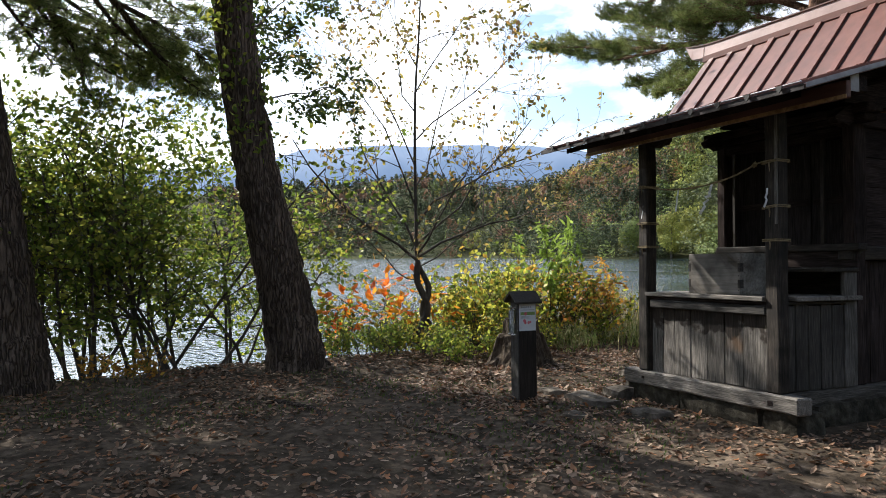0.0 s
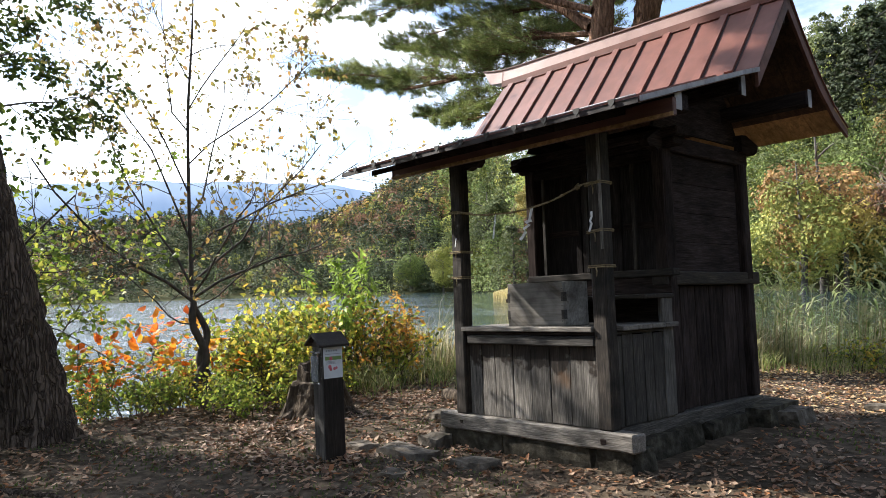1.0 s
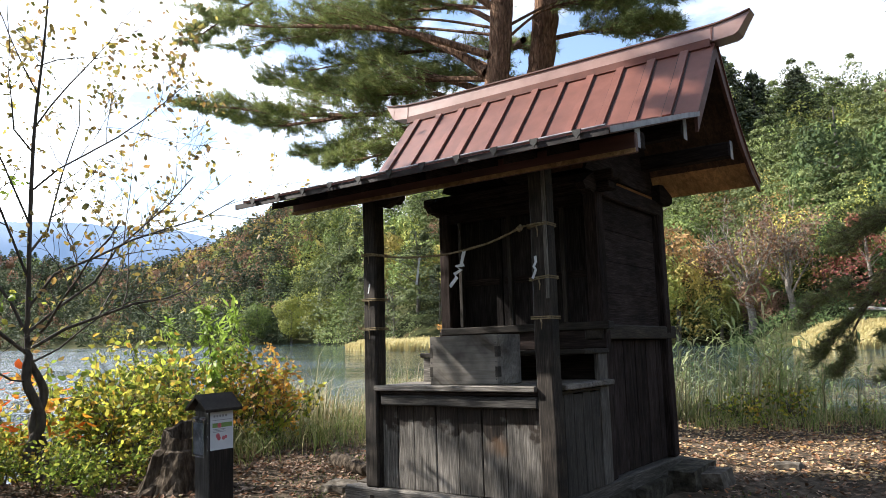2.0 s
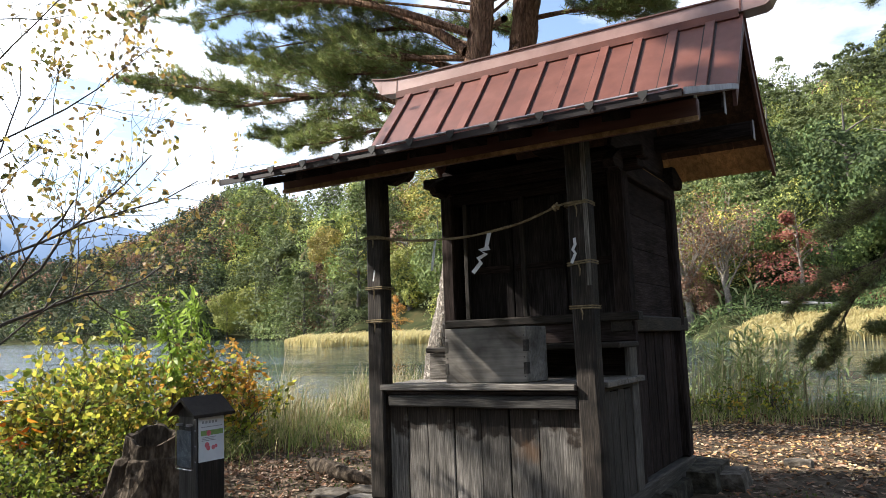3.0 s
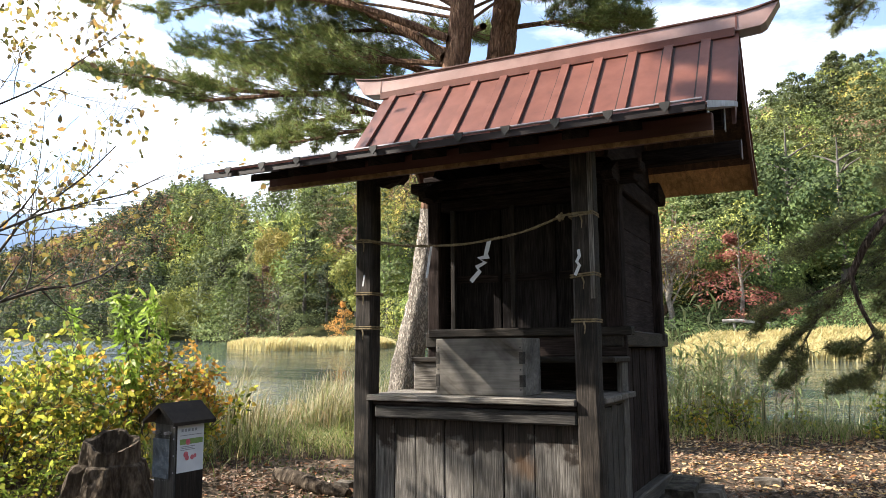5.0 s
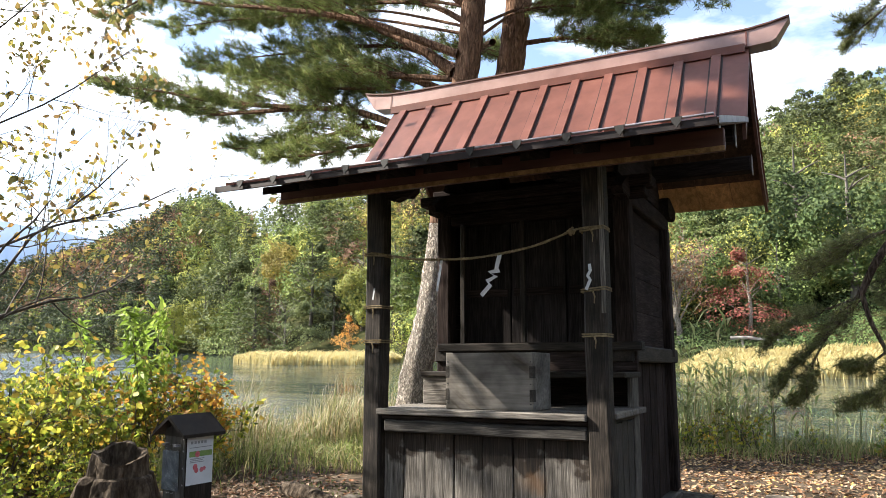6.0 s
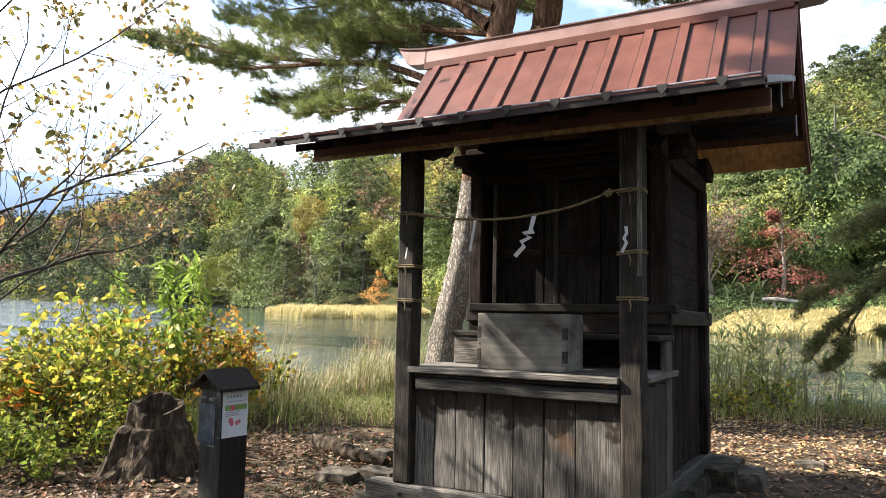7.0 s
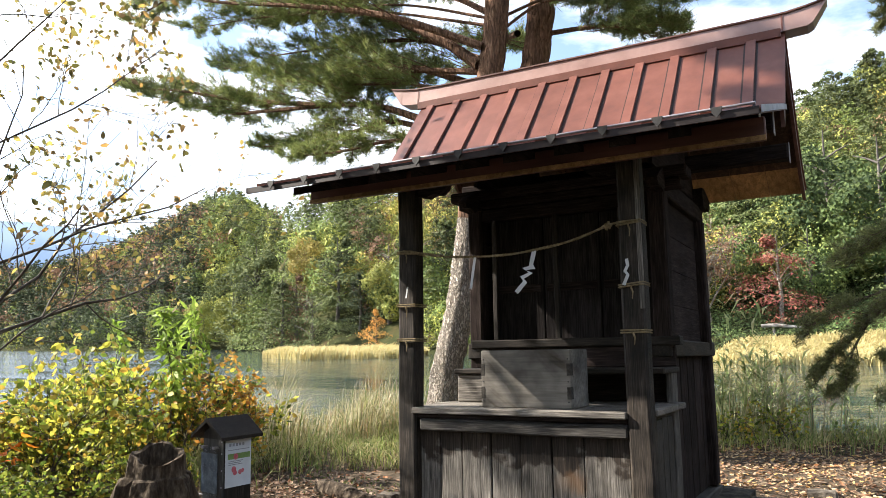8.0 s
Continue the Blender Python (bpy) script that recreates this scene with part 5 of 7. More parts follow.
for x, up, low in RIDGE:
    b, t = 3.762 + low, 3.895 + up
    slant = -0.10 if x < -2.9 else (0.10 if x > 0.8 else 0)
    rows.append([(x - slant, 1.80 - 0.085, b), (x, 1.80 - 0.065, t), (x, 1.80 + 0.065, t), (x - slant, 1.80 + 0.085, b)])
n_r = len(rows)
rs.add(np.array(rows).reshape(-1, 3), [[i * 4 + j, (i + 1) * 4 + j, (i + 1) * 4 + (j + 1) % 4, i * 4 + (j + 1) % 4] for i in range(n_r - 1) for j in range(4)] + [[0, 1, 2, 3], [n_r * 4 - 1, n_r * 4 - 2, n_r * 4 - 3, n_r * 4 - 4]])
ridge = rs.part("ridge_cap", roof_pale, shrine, "faded red metal ridge box with upswept ends")
top = Soup()
for a, b in zip(RIDGE, RIDGE[1:]):
    za, zb = 3.895 + a[1], 3.895 + b[1]
    top.add([(a[0], 1.722, za + 0.001), (b[0], 1.722, zb + 0.001), (b[0], 1.878, zb + 0.001), (a[0], 1.878, za + 0.001), (a[0], 1.722, za + 0.013), (b[0], 1.722, zb + 0.013), (b[0], 1.878, zb + 0.013), (a[0], 1.878, za + 0.013)],
            [[0, 1, 5, 4], [1, 2, 6, 5], [2, 3, 7, 6], [3, 0, 4, 7], [4, 5, 6, 7], [3, 2, 1, 0]])
top.part("ridge_top_strip", roof_under, ridge)
for x in (-2.64, 0.55):
    part("ridge_joint", prism([(1.711, 3.762), (1.730, 3.903), (1.870, 3.903), (1.889, 3.762)], "x", x - 0.006, x + 0.006), roof_red, ridge)
piece("ridge_foot", -2.63, 0.54, 1.69, 1.713, 3.705, 3.775, roof_red, "", 0.003)

# base stones
rng = np.random.default_rng(11)


def stone(name, x0, x1, y0, y1, z0, z1, label, seed, material=stone_m, parent=None, rough=0.022):
    bm = bmesh.new()
    bmesh.ops.create_cube(bm, size=1)
    bmesh.ops.subdivide_edges(bm, edges=bm.edges[:], cuts=4, use_grid_fill=True)
    sz, md = Vector((x1 - x0, y1 - y0, z1 - z0)), Vector(((x0 + x1) / 2, (y0 + y1) / 2, (z0 + z1) / 2))
    for v in bm.verts:
        p = v.co.copy()
        q = p.normalized() * 0.62
        p = p.lerp(q, 0.16)
        v.co = Vector([a * b for a, b in zip(p, sz)]) + md
        v.co += Vector(noise.noise_vector(v.co * 5 + Vector((seed * 3.1, 0, 0)))) * rough + Vector(noise.noise_vector(v.co * 17 + Vector((seed, 0, 0)))) * rough * 0.5
    return part(name, bm, material, parent, label, smooth=False)


STONES = [(-1.97, -1.28, 0.03, 0.32, -0.14, 0.165), (-1.27, -0.36, 0.02, 0.33, -0.14, 0.16), (-0.35, -0.02, 0.03, 0.34, -0.16, 0.16),
          (-0.42, -0.16, 0.45, 1.30, -0.12, 0.165), (-0.44, -0.17, 1.45, 2.10, -0.12, 0.13), (-0.42, 0.0, 2.20, 2.85, -0.12, 0.16),
          (-1.95, -1.55, 0.4, 1.4, -0.12, 0.16), (-1.95, -1.55, 1.5, 2.8, -0.12, 0.16)]
for i, s in enumerate(STONES):
    st = stone("foundation_stone", *s, "", i)
    tagged(st, "rough mossy grey foundation stone under the shrine's sill", "stone", "foundation stones")

# offertory box on the shelf
box = thing("offertory_box", "pale old wooden offertory box with finger joints on the shelf", "box", (-0.945, 0.32, 1.033))
piece("front", -0.295, 0.295, -0.16, -0.135, 0.0, 0.352, pale_box, "", 0.004, 6, 0.002, 90, box)
piece("back", -0.295, 0.295, 0.135, 0.16, 0.0, 0.352, pale_box, "", 0.004, 0, 0, 0, box)
for x in (-0.2945, 0.2705):
    piece("side", x, x + 0.024, -0.134, 0.134, 0.0, 0.352, pale_box, "", 0.004, 0, 0, 0, box)
piece("base", -0.27, 0.27, -0.134, 0.134, 0.004, 0.02, pale_box, "", 0.002, 0, 0, 0, box)
for i in range(4):
    piece("slat", -0.27, 0.27, -0.118 + i * 0.065, -0.093 + i * 0.065, 0.30, 0.32, mid_x, "", 0.003, 0, 0, 0, box)
for x in (-0.2965, 0.2725):
    for z in (0.055, 0.195):
        piece("finger_joint", x, x + 0.024, -0.1622, -0.1604, z, z + 0.072, box_end, "dark end grain of a finger joint", 0, 0, 0, 0, box)
for z in (0.055, 0.195):
    piece("finger_joint", 0.2948, 0.2965, -0.159, -0.120, z, z + 0.072, box_end, "", 0, 0, 0, 0, box)
for x in (-0.28, 0.28):
    for z in (0.035, 0.155, 0.29):
        piece("nail", x - 0.004, x + 0.004, -0.1625, -0.1605, z, z + 0.008, iron, "", 0, 0, 0, 0, box)

# ropes round and between the posts
rope = Soup()


def twist(soup, pts, r, turns):
    pts = curve(pts, 14)
    t = np.linspace(0, 1, len(pts))
    for k in (0, np.pi):
        off = np.stack([np.sin(t * turns * 6.283 + k) * 0.25, np.cos(t * turns * 6.283 + k), np.sin(t * turns * 6.283 + k)], 1) * r * 0.55
        tube(soup, pts + off, r * 0.72, 6)


def wrap(soup, xa, xb, z, r=0.007, tilt=0.0, turns=2):
    for k in range(turns):
        zz = z + k * 0.013
        loop = [(xa - 0.008, 0.0, zz), ((xa + xb) / 2, -0.002, zz + tilt * 0.5), (xb + 0.008, 0.0, zz + tilt), (xb + 0.012, 0.09, zz + tilt), (xb + 0.008, 0.146, zz + tilt), ((xa + xb) / 2, 0.147, zz), (xa - 0.008, 0.146, zz), (xa - 0.012, 0.09, zz), (xa - 0.008, 0.0, zz)]
        tube(soup, np.array(loop), r, 6)


twist(rope, [(-1.735, 0.0, 2.07), (-1.60, -0.004, 2.045), (-1.40, -0.02, 2.005), (-1.15, -0.03, 1.985), (-0.90, -0.034, 1.985), (-0.60, -0.034, 2.022), (-0.42, -0.03, 2.072), (-0.315, -0.016, 2.11), (-0.17, 0.0, 2.12)], 0.0085, 60)
main = rope.part("straw_rope", straw)
tagged(main, "thin twisted straw rope strung between the two porch posts", "rope")
for name, xa, xb, zs in (("post_rope", -1.775, -1.655, ((2.055, -0.01), (1.70, 0.0), (1.475, 0.0))), ("post_rope", -0.288, -0.165, ((2.10, 0.012), (1.745, 0.012), (1.49, 0.0)))):
    for z, tilt in zs:
        s = Soup()
        wrap(s, xa, xb, z, 0.005, tilt)
        tube(s, [((xa + xb) / 2, -0.002, z), ((xa + xb) / 2 + 0.012, -0.01, z - 0.03), ((xa + xb) / 2 + 0.006, -0.006, z - 0.07)], [0.006, 0.005, 0.002], 5)
        tagged(s.part(name, straw), "straw rope wound round a porch post", "rope", "ropes on the posts")
knot = Soup()
for k in range(5):
    a = k * 1.1
    tube(knot, curve([(-0.335 + 0.02 * math.cos(a), -0.03, 2.095 + 0.02 * math.sin(a)), (-0.335, -0.05, 2.10), (-0.335 - 0.025 * math.cos(a), -0.03, 2.10 - 0.022 * math.sin(a))], 5), 0.007, 6)
knot.part("knot", straw, main)
for ob in list(scene.objects):
    if ob.parent is None and ob.type == "MESH" and ob.name.startswith(("straw_rope", "post_rope")):
        ob.matrix_world = shrine.matrix_world
box.matrix_world = shrine.matrix_world @ Matrix.Translation((-0.945, 0.295, 1.054))


def streamer(pts, width, label):
    """A zigzag paper streamer: a folded strip that hangs from the rope."""
    s = Soup()
    p = np.array(pts, float)
    w = np.cross(np.gradient(p, axis=0), [0, 1, 0])
    w = w / (np.linalg.norm(w, axis=1)[:, None] + 1e-9) * width / 2
    t, n = np.array([0, 0.0012, 0]), len(p)
    ring = np.stack([p - w - t, p + w - t, p + w + t, p - w + t], 1).reshape(-1, 3)
    faces = [[4 * i + k, 4 * i + (k + 1) % 4, 4 * i + 4 + (k + 1) % 4, 4 * i + 4 + k] for i in range(n - 1) for k in range(4)]
    s.add(ring, faces + [[3, 2, 1, 0], [4 * n - 4, 4 * n - 3, 4 * n - 2, 4 * n - 1]])
    ob = s.part("paper_streamer", paper_m)
    ob.matrix_world = shrine.matrix_world
    return tagged(ob, label, "paper streamer", "paper streamers")


streamer([(-0.785, -0.036, 1.998), (-0.797, -0.042, 1.945), (-0.806, -0.046, 1.905), (-0.784, -0.050, 1.893), (-0.852, -0.048, 1.884), (-0.806, -0.054, 1.858), (-0.862, -0.056, 1.832), (-0.842, -0.058, 1.806), (-0.900, -0.060, 1.745)], 0.027, "white zigzag paper streamer blown aside on the straw rope")
streamer([(-1.185, -0.032, 1.985), (-1.195, -0.036, 1.92), (-1.205, -0.036, 1.86), (-1.215, -0.04, 1.785)], 0.017, "narrow white paper streamer hanging from the straw rope")
streamer([(-0.243, -0.004, 1.905), (-0.236, -0.012, 1.865), (-0.252, -0.014, 1.835), (-0.236, -0.016, 1.812), (-0.262, -0.018, 1.755)], 0.018, "white paper streamer tucked into the post's rope")
streamer([(-1.70, -0.004, 1.83), (-1.708, -0.012, 1.755)], 0.010, "small white paper scrap tucked into the post's rope")


# ---- the notice post ----
sign = thing("notice_post", "dark brown wooden notice post with a small gabled cap", "sign post")
sign.matrix_world = pose(-2.31, -0.96, -0.03, 0, 0, -8)
piece("post", -0.095, 0.093, -0.088, 0.095, 0.0, 1.0, sign_wood, "", 0.005, 6, 0.002, 1, sign)
piece("side_board", -0.088, 0.092, -0.098, -0.0885, 0.0, 0.985, sign_grey, "worn grey face board", 0.003, 4, 0.002, 2, sign)
cap = [(-0.142, 0.975), (0.0, 1.072), (0.142, 0.975), (0.142, 0.956), (0.0, 1.050), (-0.142, 0.956)]
part("cap", prism(cap, "y", -0.145, 0.135), sign_wood, sign, "small dark gabled cap")
part("cap_gable", prism([(-0.10, 0.955), (0.0, 1.05), (0.10, 0.955)], "y", -0.10, 0.095), sign_wood, sign)
sheet = piece("notice_paper", 0.0945, 0.097, -0.085, 0.088, 0.695, 0.955, paper_m, "white printed notice with a green band and red pictures", 0, 0, 0, 0, sign)
for i in range(5):
    piece("text_bar", 0.0975, 0.0985, -0.062 + i * 0.022, -0.048 + i * 0.022, 0.915, 0.930, ink_grey, "", 0, 0, 0, 0, sheet)
piece("text_bar", 0.0975, 0.0985, -0.07, 0.075, 0.893, 0.897, ink_grey, "", 0, 0, 0, 0, sheet)
piece("green_band", 0.0975, 0.0985, -0.07, 0.080, 0.845, 0.875, ink_green, "", 0, 0, 0, 0, sheet)
for i in range(3):
    piece("text_bar", 0.0975, 0.0985, -0.065, 0.030 - 0.012 * (i % 2), 0.832 - i * 0.009, 0.836 - i * 0.009, ink_grey, "", 0, 0, 0, 0, sheet)
for y, z, r in ((-0.018, 0.858, 0.015), (-0.03, 0.79, 0.015), (-0.022, 0.772, 0.013), (0.012, 0.772, 0.012), (0.03, 0.778, 0.010)):
    o = [(y + r * math.cos(a), z + 1.15 * r * math.sin(a)) for a in np.linspace(0, 6.283, 12, endpoint=False)]
    part("red_picture", prism(o, "x", 0.0986, 0.0996), ink_red, sheet)
holder = piece("leaflet_holder", -0.085, 0.075, -0.125, -0.118, 0.655, 0.915, clear_plastic, "clear plastic leaflet holder", 0.002, 0, 0, 0, sign)
piece("leaflet", -0.075, 0.065, -0.1165, -0.114, 0.668, 0.88, leaflet_m, "grey-blue folded leaflets", 0, 0, 0, 0, holder)
for z in (0.70, 0.79, 0.88, 0.945):
    piece("screw", 0.080, 0.087, -0.101, -0.0985, z - 0.004, z + 0.004, zinc, "", 0, 0, 0, 0, sign)
for x in (-0.055, 0.045):
    piece("clip", x - 0.012, x + 0.012, -0.129, -0.0985, 0.905, 0.918, zinc, "", 0, 0, 0, 0, holder)

# ---- stump, rocks, log ----
stump = thing("tree_stump", "hollow rotten grey tree stump with spreading roots", "stump", (-4.21, 0.16, -0.03))
q = np.random.default_rng(21)
ss = Soup()
ang = np.linspace(0, 2 * np.pi, 36, endpoint=False)
lump = 1 + 0.10 * np.sin(ang * 5 + 0.7) + 0.06 * np.sin(ang * 9 + 2)
rings_s = []
for z, r, k in ((-0.12, 0.44, 1.8), (0.0, 0.385, 1.7), (0.08, 0.35, 1.6), (0.18, 0.318, 1.5), (0.28, 0.29, 1.4), (0.36, 0.272, 1.3), (0.405, 0.255, 1.2), (0.42, 0.225, 0.8), (0.50, 0.215, 0.7), (0.585, 0.208, 0.6)):
    rr = r * (1 + (lump - 1) * k + q.normal(0, 0.022, 36))
    zz = z + (0.02 * np.sin(ang * 3 + 1) + q.normal(0, 0.009, 36) - 0.055 * (np.cos(ang) * 0.78 - np.sin(ang) * 0.63) if z > 0.55 else 0)
    rings_s.append(np.stack([np.cos(ang) * rr + 0.03 * z, np.sin(ang) * rr, zz + 0 * ang], 1))
for z, r in ((0.575, 0.172), (0.50, 0.158), (0.34, 0.12)):
    rr = r * (1 + (lump - 1) * 0.6 + q.normal(0, 0.03, 36))
    rings_s.append(np.stack([np.cos(ang) * rr + 0.018, np.sin(ang) * rr, z + 0.02 * np.sin(ang * 3 + 1) - 0.055 * (np.cos(ang) * 0.78 - np.sin(ang) * 0.63)], 1))
i4, j4 = np.meshgrid(np.arange(len(rings_s) - 1), np.arange(36), indexing="ij")
ss.add(np.array(rings_s), np.stack([i4 * 36 + j4, i4 * 36 + (j4 + 1) % 36, (i4 + 1) * 36 + (j4 + 1) % 36, (i4 + 1) * 36 + j4], -1).reshape(-1, 4))
ss.add(np.concatenate([rings_s[-1], [[0.018, 0, 0.28]]]), [[j, (j + 1) % 36, 36] for j in range(36)])
ss.part("trunk", stump_wood, stump)
for a, l in ((-0.9, 0.62), (0.6, 0.30), (2.1, 0.45), (3.6, 0.32), (4.6, 0.5)):
    rt = Soup()
    d = np.array([math.cos(a), math.sin(a), 0])
    tube(rt, curve([d * 0.22 + [0, 0, 0.12], d * 0.37 + [0, 0, 0.04], d * (0.3 + l * 0.6) + [0.04, 0.03, -0.01], d * (0.3 + l) + [0, 0, -0.05]], 6), np.linspace(0.085, 0.025, 19), 8, bark=0.16, rng=q)
    rt.part("root", stump_wood, stump)

ROCKS = [(-1.87, -0.50, 0.27, 0.13, 0.06), (-2.35, -0.62, 0.14, 0.10, 0.06), (-1.95, -0.12, 0.12, 0.10, 0.10), (-2.05, 0.35, 0.20, 0.14, 0.10), (-2.55, 1.05, 0.17, 0.13, 0.09),
         (-2.85, 0.85, 0.16, 0.12, 0.08), (-2.62, 1.60, 0.12, 0.10, 0.13), (-3.0, 1.75, 0.10, 0.09, 0.08), (-1.15, -0.42, 0.17, 0.12, 0.06), (0.02, 2.55, 0.16, 0.20, 0.13), (-1.5, -0.95, 0.10, 0.07, 0.03), (0.45, 3.6, 0.12, 0.10, 0.06)]
for i, (x, y, a, b, h) in enumerate(ROCKS):
    z = float(land(x, y))
    st = stone("rock", x - a, x + a, y - b, y + b, z - h * 0.8, z + h, "", 40 + i, rock_m, rough=0.03)
    tagged(st, "flat grey stone half sunk in the soil" if h < 0.07 else "rounded grey rock lying on the soil", "rock", "loose rocks")
log = Soup()
zl = float(land(-3.3, 1.6))
tube(log, curve([(-3.75, 1.72, zl + 0.06), (-3.45, 1.62, zl + 0.08), (-3.1, 1.50, zl + 0.06), (-2.8, 1.48, zl + 0.03)], 6), np.linspace(0.095, 0.05, 19), 14, bark=0.035, rng=q)
tagged(log.part("fallen_log", stump_wood, smooth=True), "short dark rotting log on the bank", "log")
for i, pts in enumerate([[(-2.6, -2.2), (-1.9, -2.35), (-1.2, -2.1), (-0.6, -2.25)], [(-3.6, -3.2), (-2.9, -2.9), (-2.3, -3.0)], [(-1.4, -1.5), (-0.9, -1.35), (-0.4, -1.45)]]):
    rt = Soup()
    p3 = np.array([(x, y, float(land(x, y)) + 0.005) for x, y in pts])
    tube(rt, curve(p3, 8), np.linspace(0.03, 0.012, len(curve(p3, 8))), 7, bark=0.1, rng=q)
    tagged(rt.part("tree_root", bark_dark, smooth=True), "dark surface root crossing the bare soil", "root", "surface roots")


# ---- trees on the bank ----
def bough(rng, wood, needles, pts, r0, side=0.9, twigs=26, first=0.3, length=0.10, per=4, count=14, width=0.008, drop=-0.05):
    """A pine bough: a bent limb whose side twigs fan out level and carry brushes of needles."""
    line = curve(pts, 8)
    n = len(line)
    tube(wood, line, np.linspace(r0, r0 * 0.18, n), 7)
    tan = np.gradient(line, axis=0)
    tan /= np.linalg.norm(tan, axis=1)[:, None]
    at, along = [], []
    for k in range(twigs):
        t = first + (1 - first) * (k + rng.uniform(0, 1)) / twigs
        i = min(int(t * (n - 1)), n - 2)
        base, d = line[i], tan[i]
        s = np.cross(d, [0, 0, 1.0])
        s /= np.linalg.norm(s) + 1e-9
        sign_ = 1 if k % 2 else -1
        l = side * (1.15 - 0.75 * t) * rng.uniform(0.55, 1.2)
        way = d * 0.75 + s * sign_ * rng.uniform(0.5, 1.0) + np.array([0, 0, rng.uniform(-0.1, 0.38)])
        way /= np.linalg.norm(way)
        tip = base + way * l + [0, 0, drop * l]
        mid = base + way * l * 0.5 + rng.normal(0, 0.03, 3)
        tube(wood, [base, mid, tip], [max(0.006, r0 * 0.22 * (1 - t * 0.6)), 0.006, 0.003], 4)
        for j in range(per):
            f = 0.3 + 0.7 * (j + rng.uniform(0, 1)) / per
            p = base + (tip - base) * f
            w2 = way + rng.normal(0, 0.5, 3) + [0, 0, 0.25]
            w2 /= np.linalg.norm(w2)
            l2 = l * 0.34 * rng.uniform(0.4, 1.1)
            e = p + w2 * l2
            tube(wood, [p, e], [0.004, 0.002], 3)
            for g in np.linspace(0.35, 1, 4):
                at.append(p + w2 * l2 * g + rng.normal(0, 0.025, 3))
                along.append(w2 + rng.normal(0, 0.35, 3))
    at, along = np.array(at), np.array(along)
    tufts(needles, at, along, rng, length, count, width, 1)


def pine(name_label, trunks, boughs, seed, limb_m, needle_m, skin=0.09, group="", shift=(0, 0, 0)):
    ob = thing("pine_tree", name_label, "pine tree", tuple(np.array(trunks[0][0][0]) + shift), group)
    origin = np.array(trunks[0][0][0])
    rng_ = np.random.default_rng(seed)
    for pts, radii, trunk_m in trunks:
        s = Soup()
        line = curve(np.array(pts) - origin, 10)
        tube(s, line, np.interp(np.linspace(0, 1, len(line)), np.linspace(0, 1, len(radii)), radii), 18, bark=skin, rng=rng_)
        s.part("trunk", trunk_m, ob, smooth=True)
    for b in boughs:
        pts, r0, kw = b
        limb = Soup()
        bough(rng_, limb, limb, np.array(pts, float) - origin, r0, **kw)
        limb.part("bough", [limb_m, needle_m], ob)
    return ob


# twin-stemmed red pine behind the shrine
left_stem = [(-4.05, 4.5, -0.2), (-3.92, 4.55, 1.0), (-3.72, 4.55, 1.9), (-3.55, 4.55, 3.0), (-3.22, 4.6, 5.0), (-3.08, 4.6, 6.2), (-2.9, 4.7, 8.5), (-2.7, 4.9, 11.5)]
right_stem = [(-3.55, 4.85, -0.2), (-3.4, 4.95, 1.5), (-3.05, 5.1, 3.5), (-2.83, 5.2, 5.2), (-2.68, 5.2, 6.2), (-2.5, 5.3, 8.5), (-2.2, 5.4, 12)]
near = dict(side=1.2, twigs=46, first=0.22, length=0.12, per=7, count=12, width=0.008)
high = dict(side=1.4, twigs=17, first=0.2, length=0.2, per=4, count=5, width=0.038)
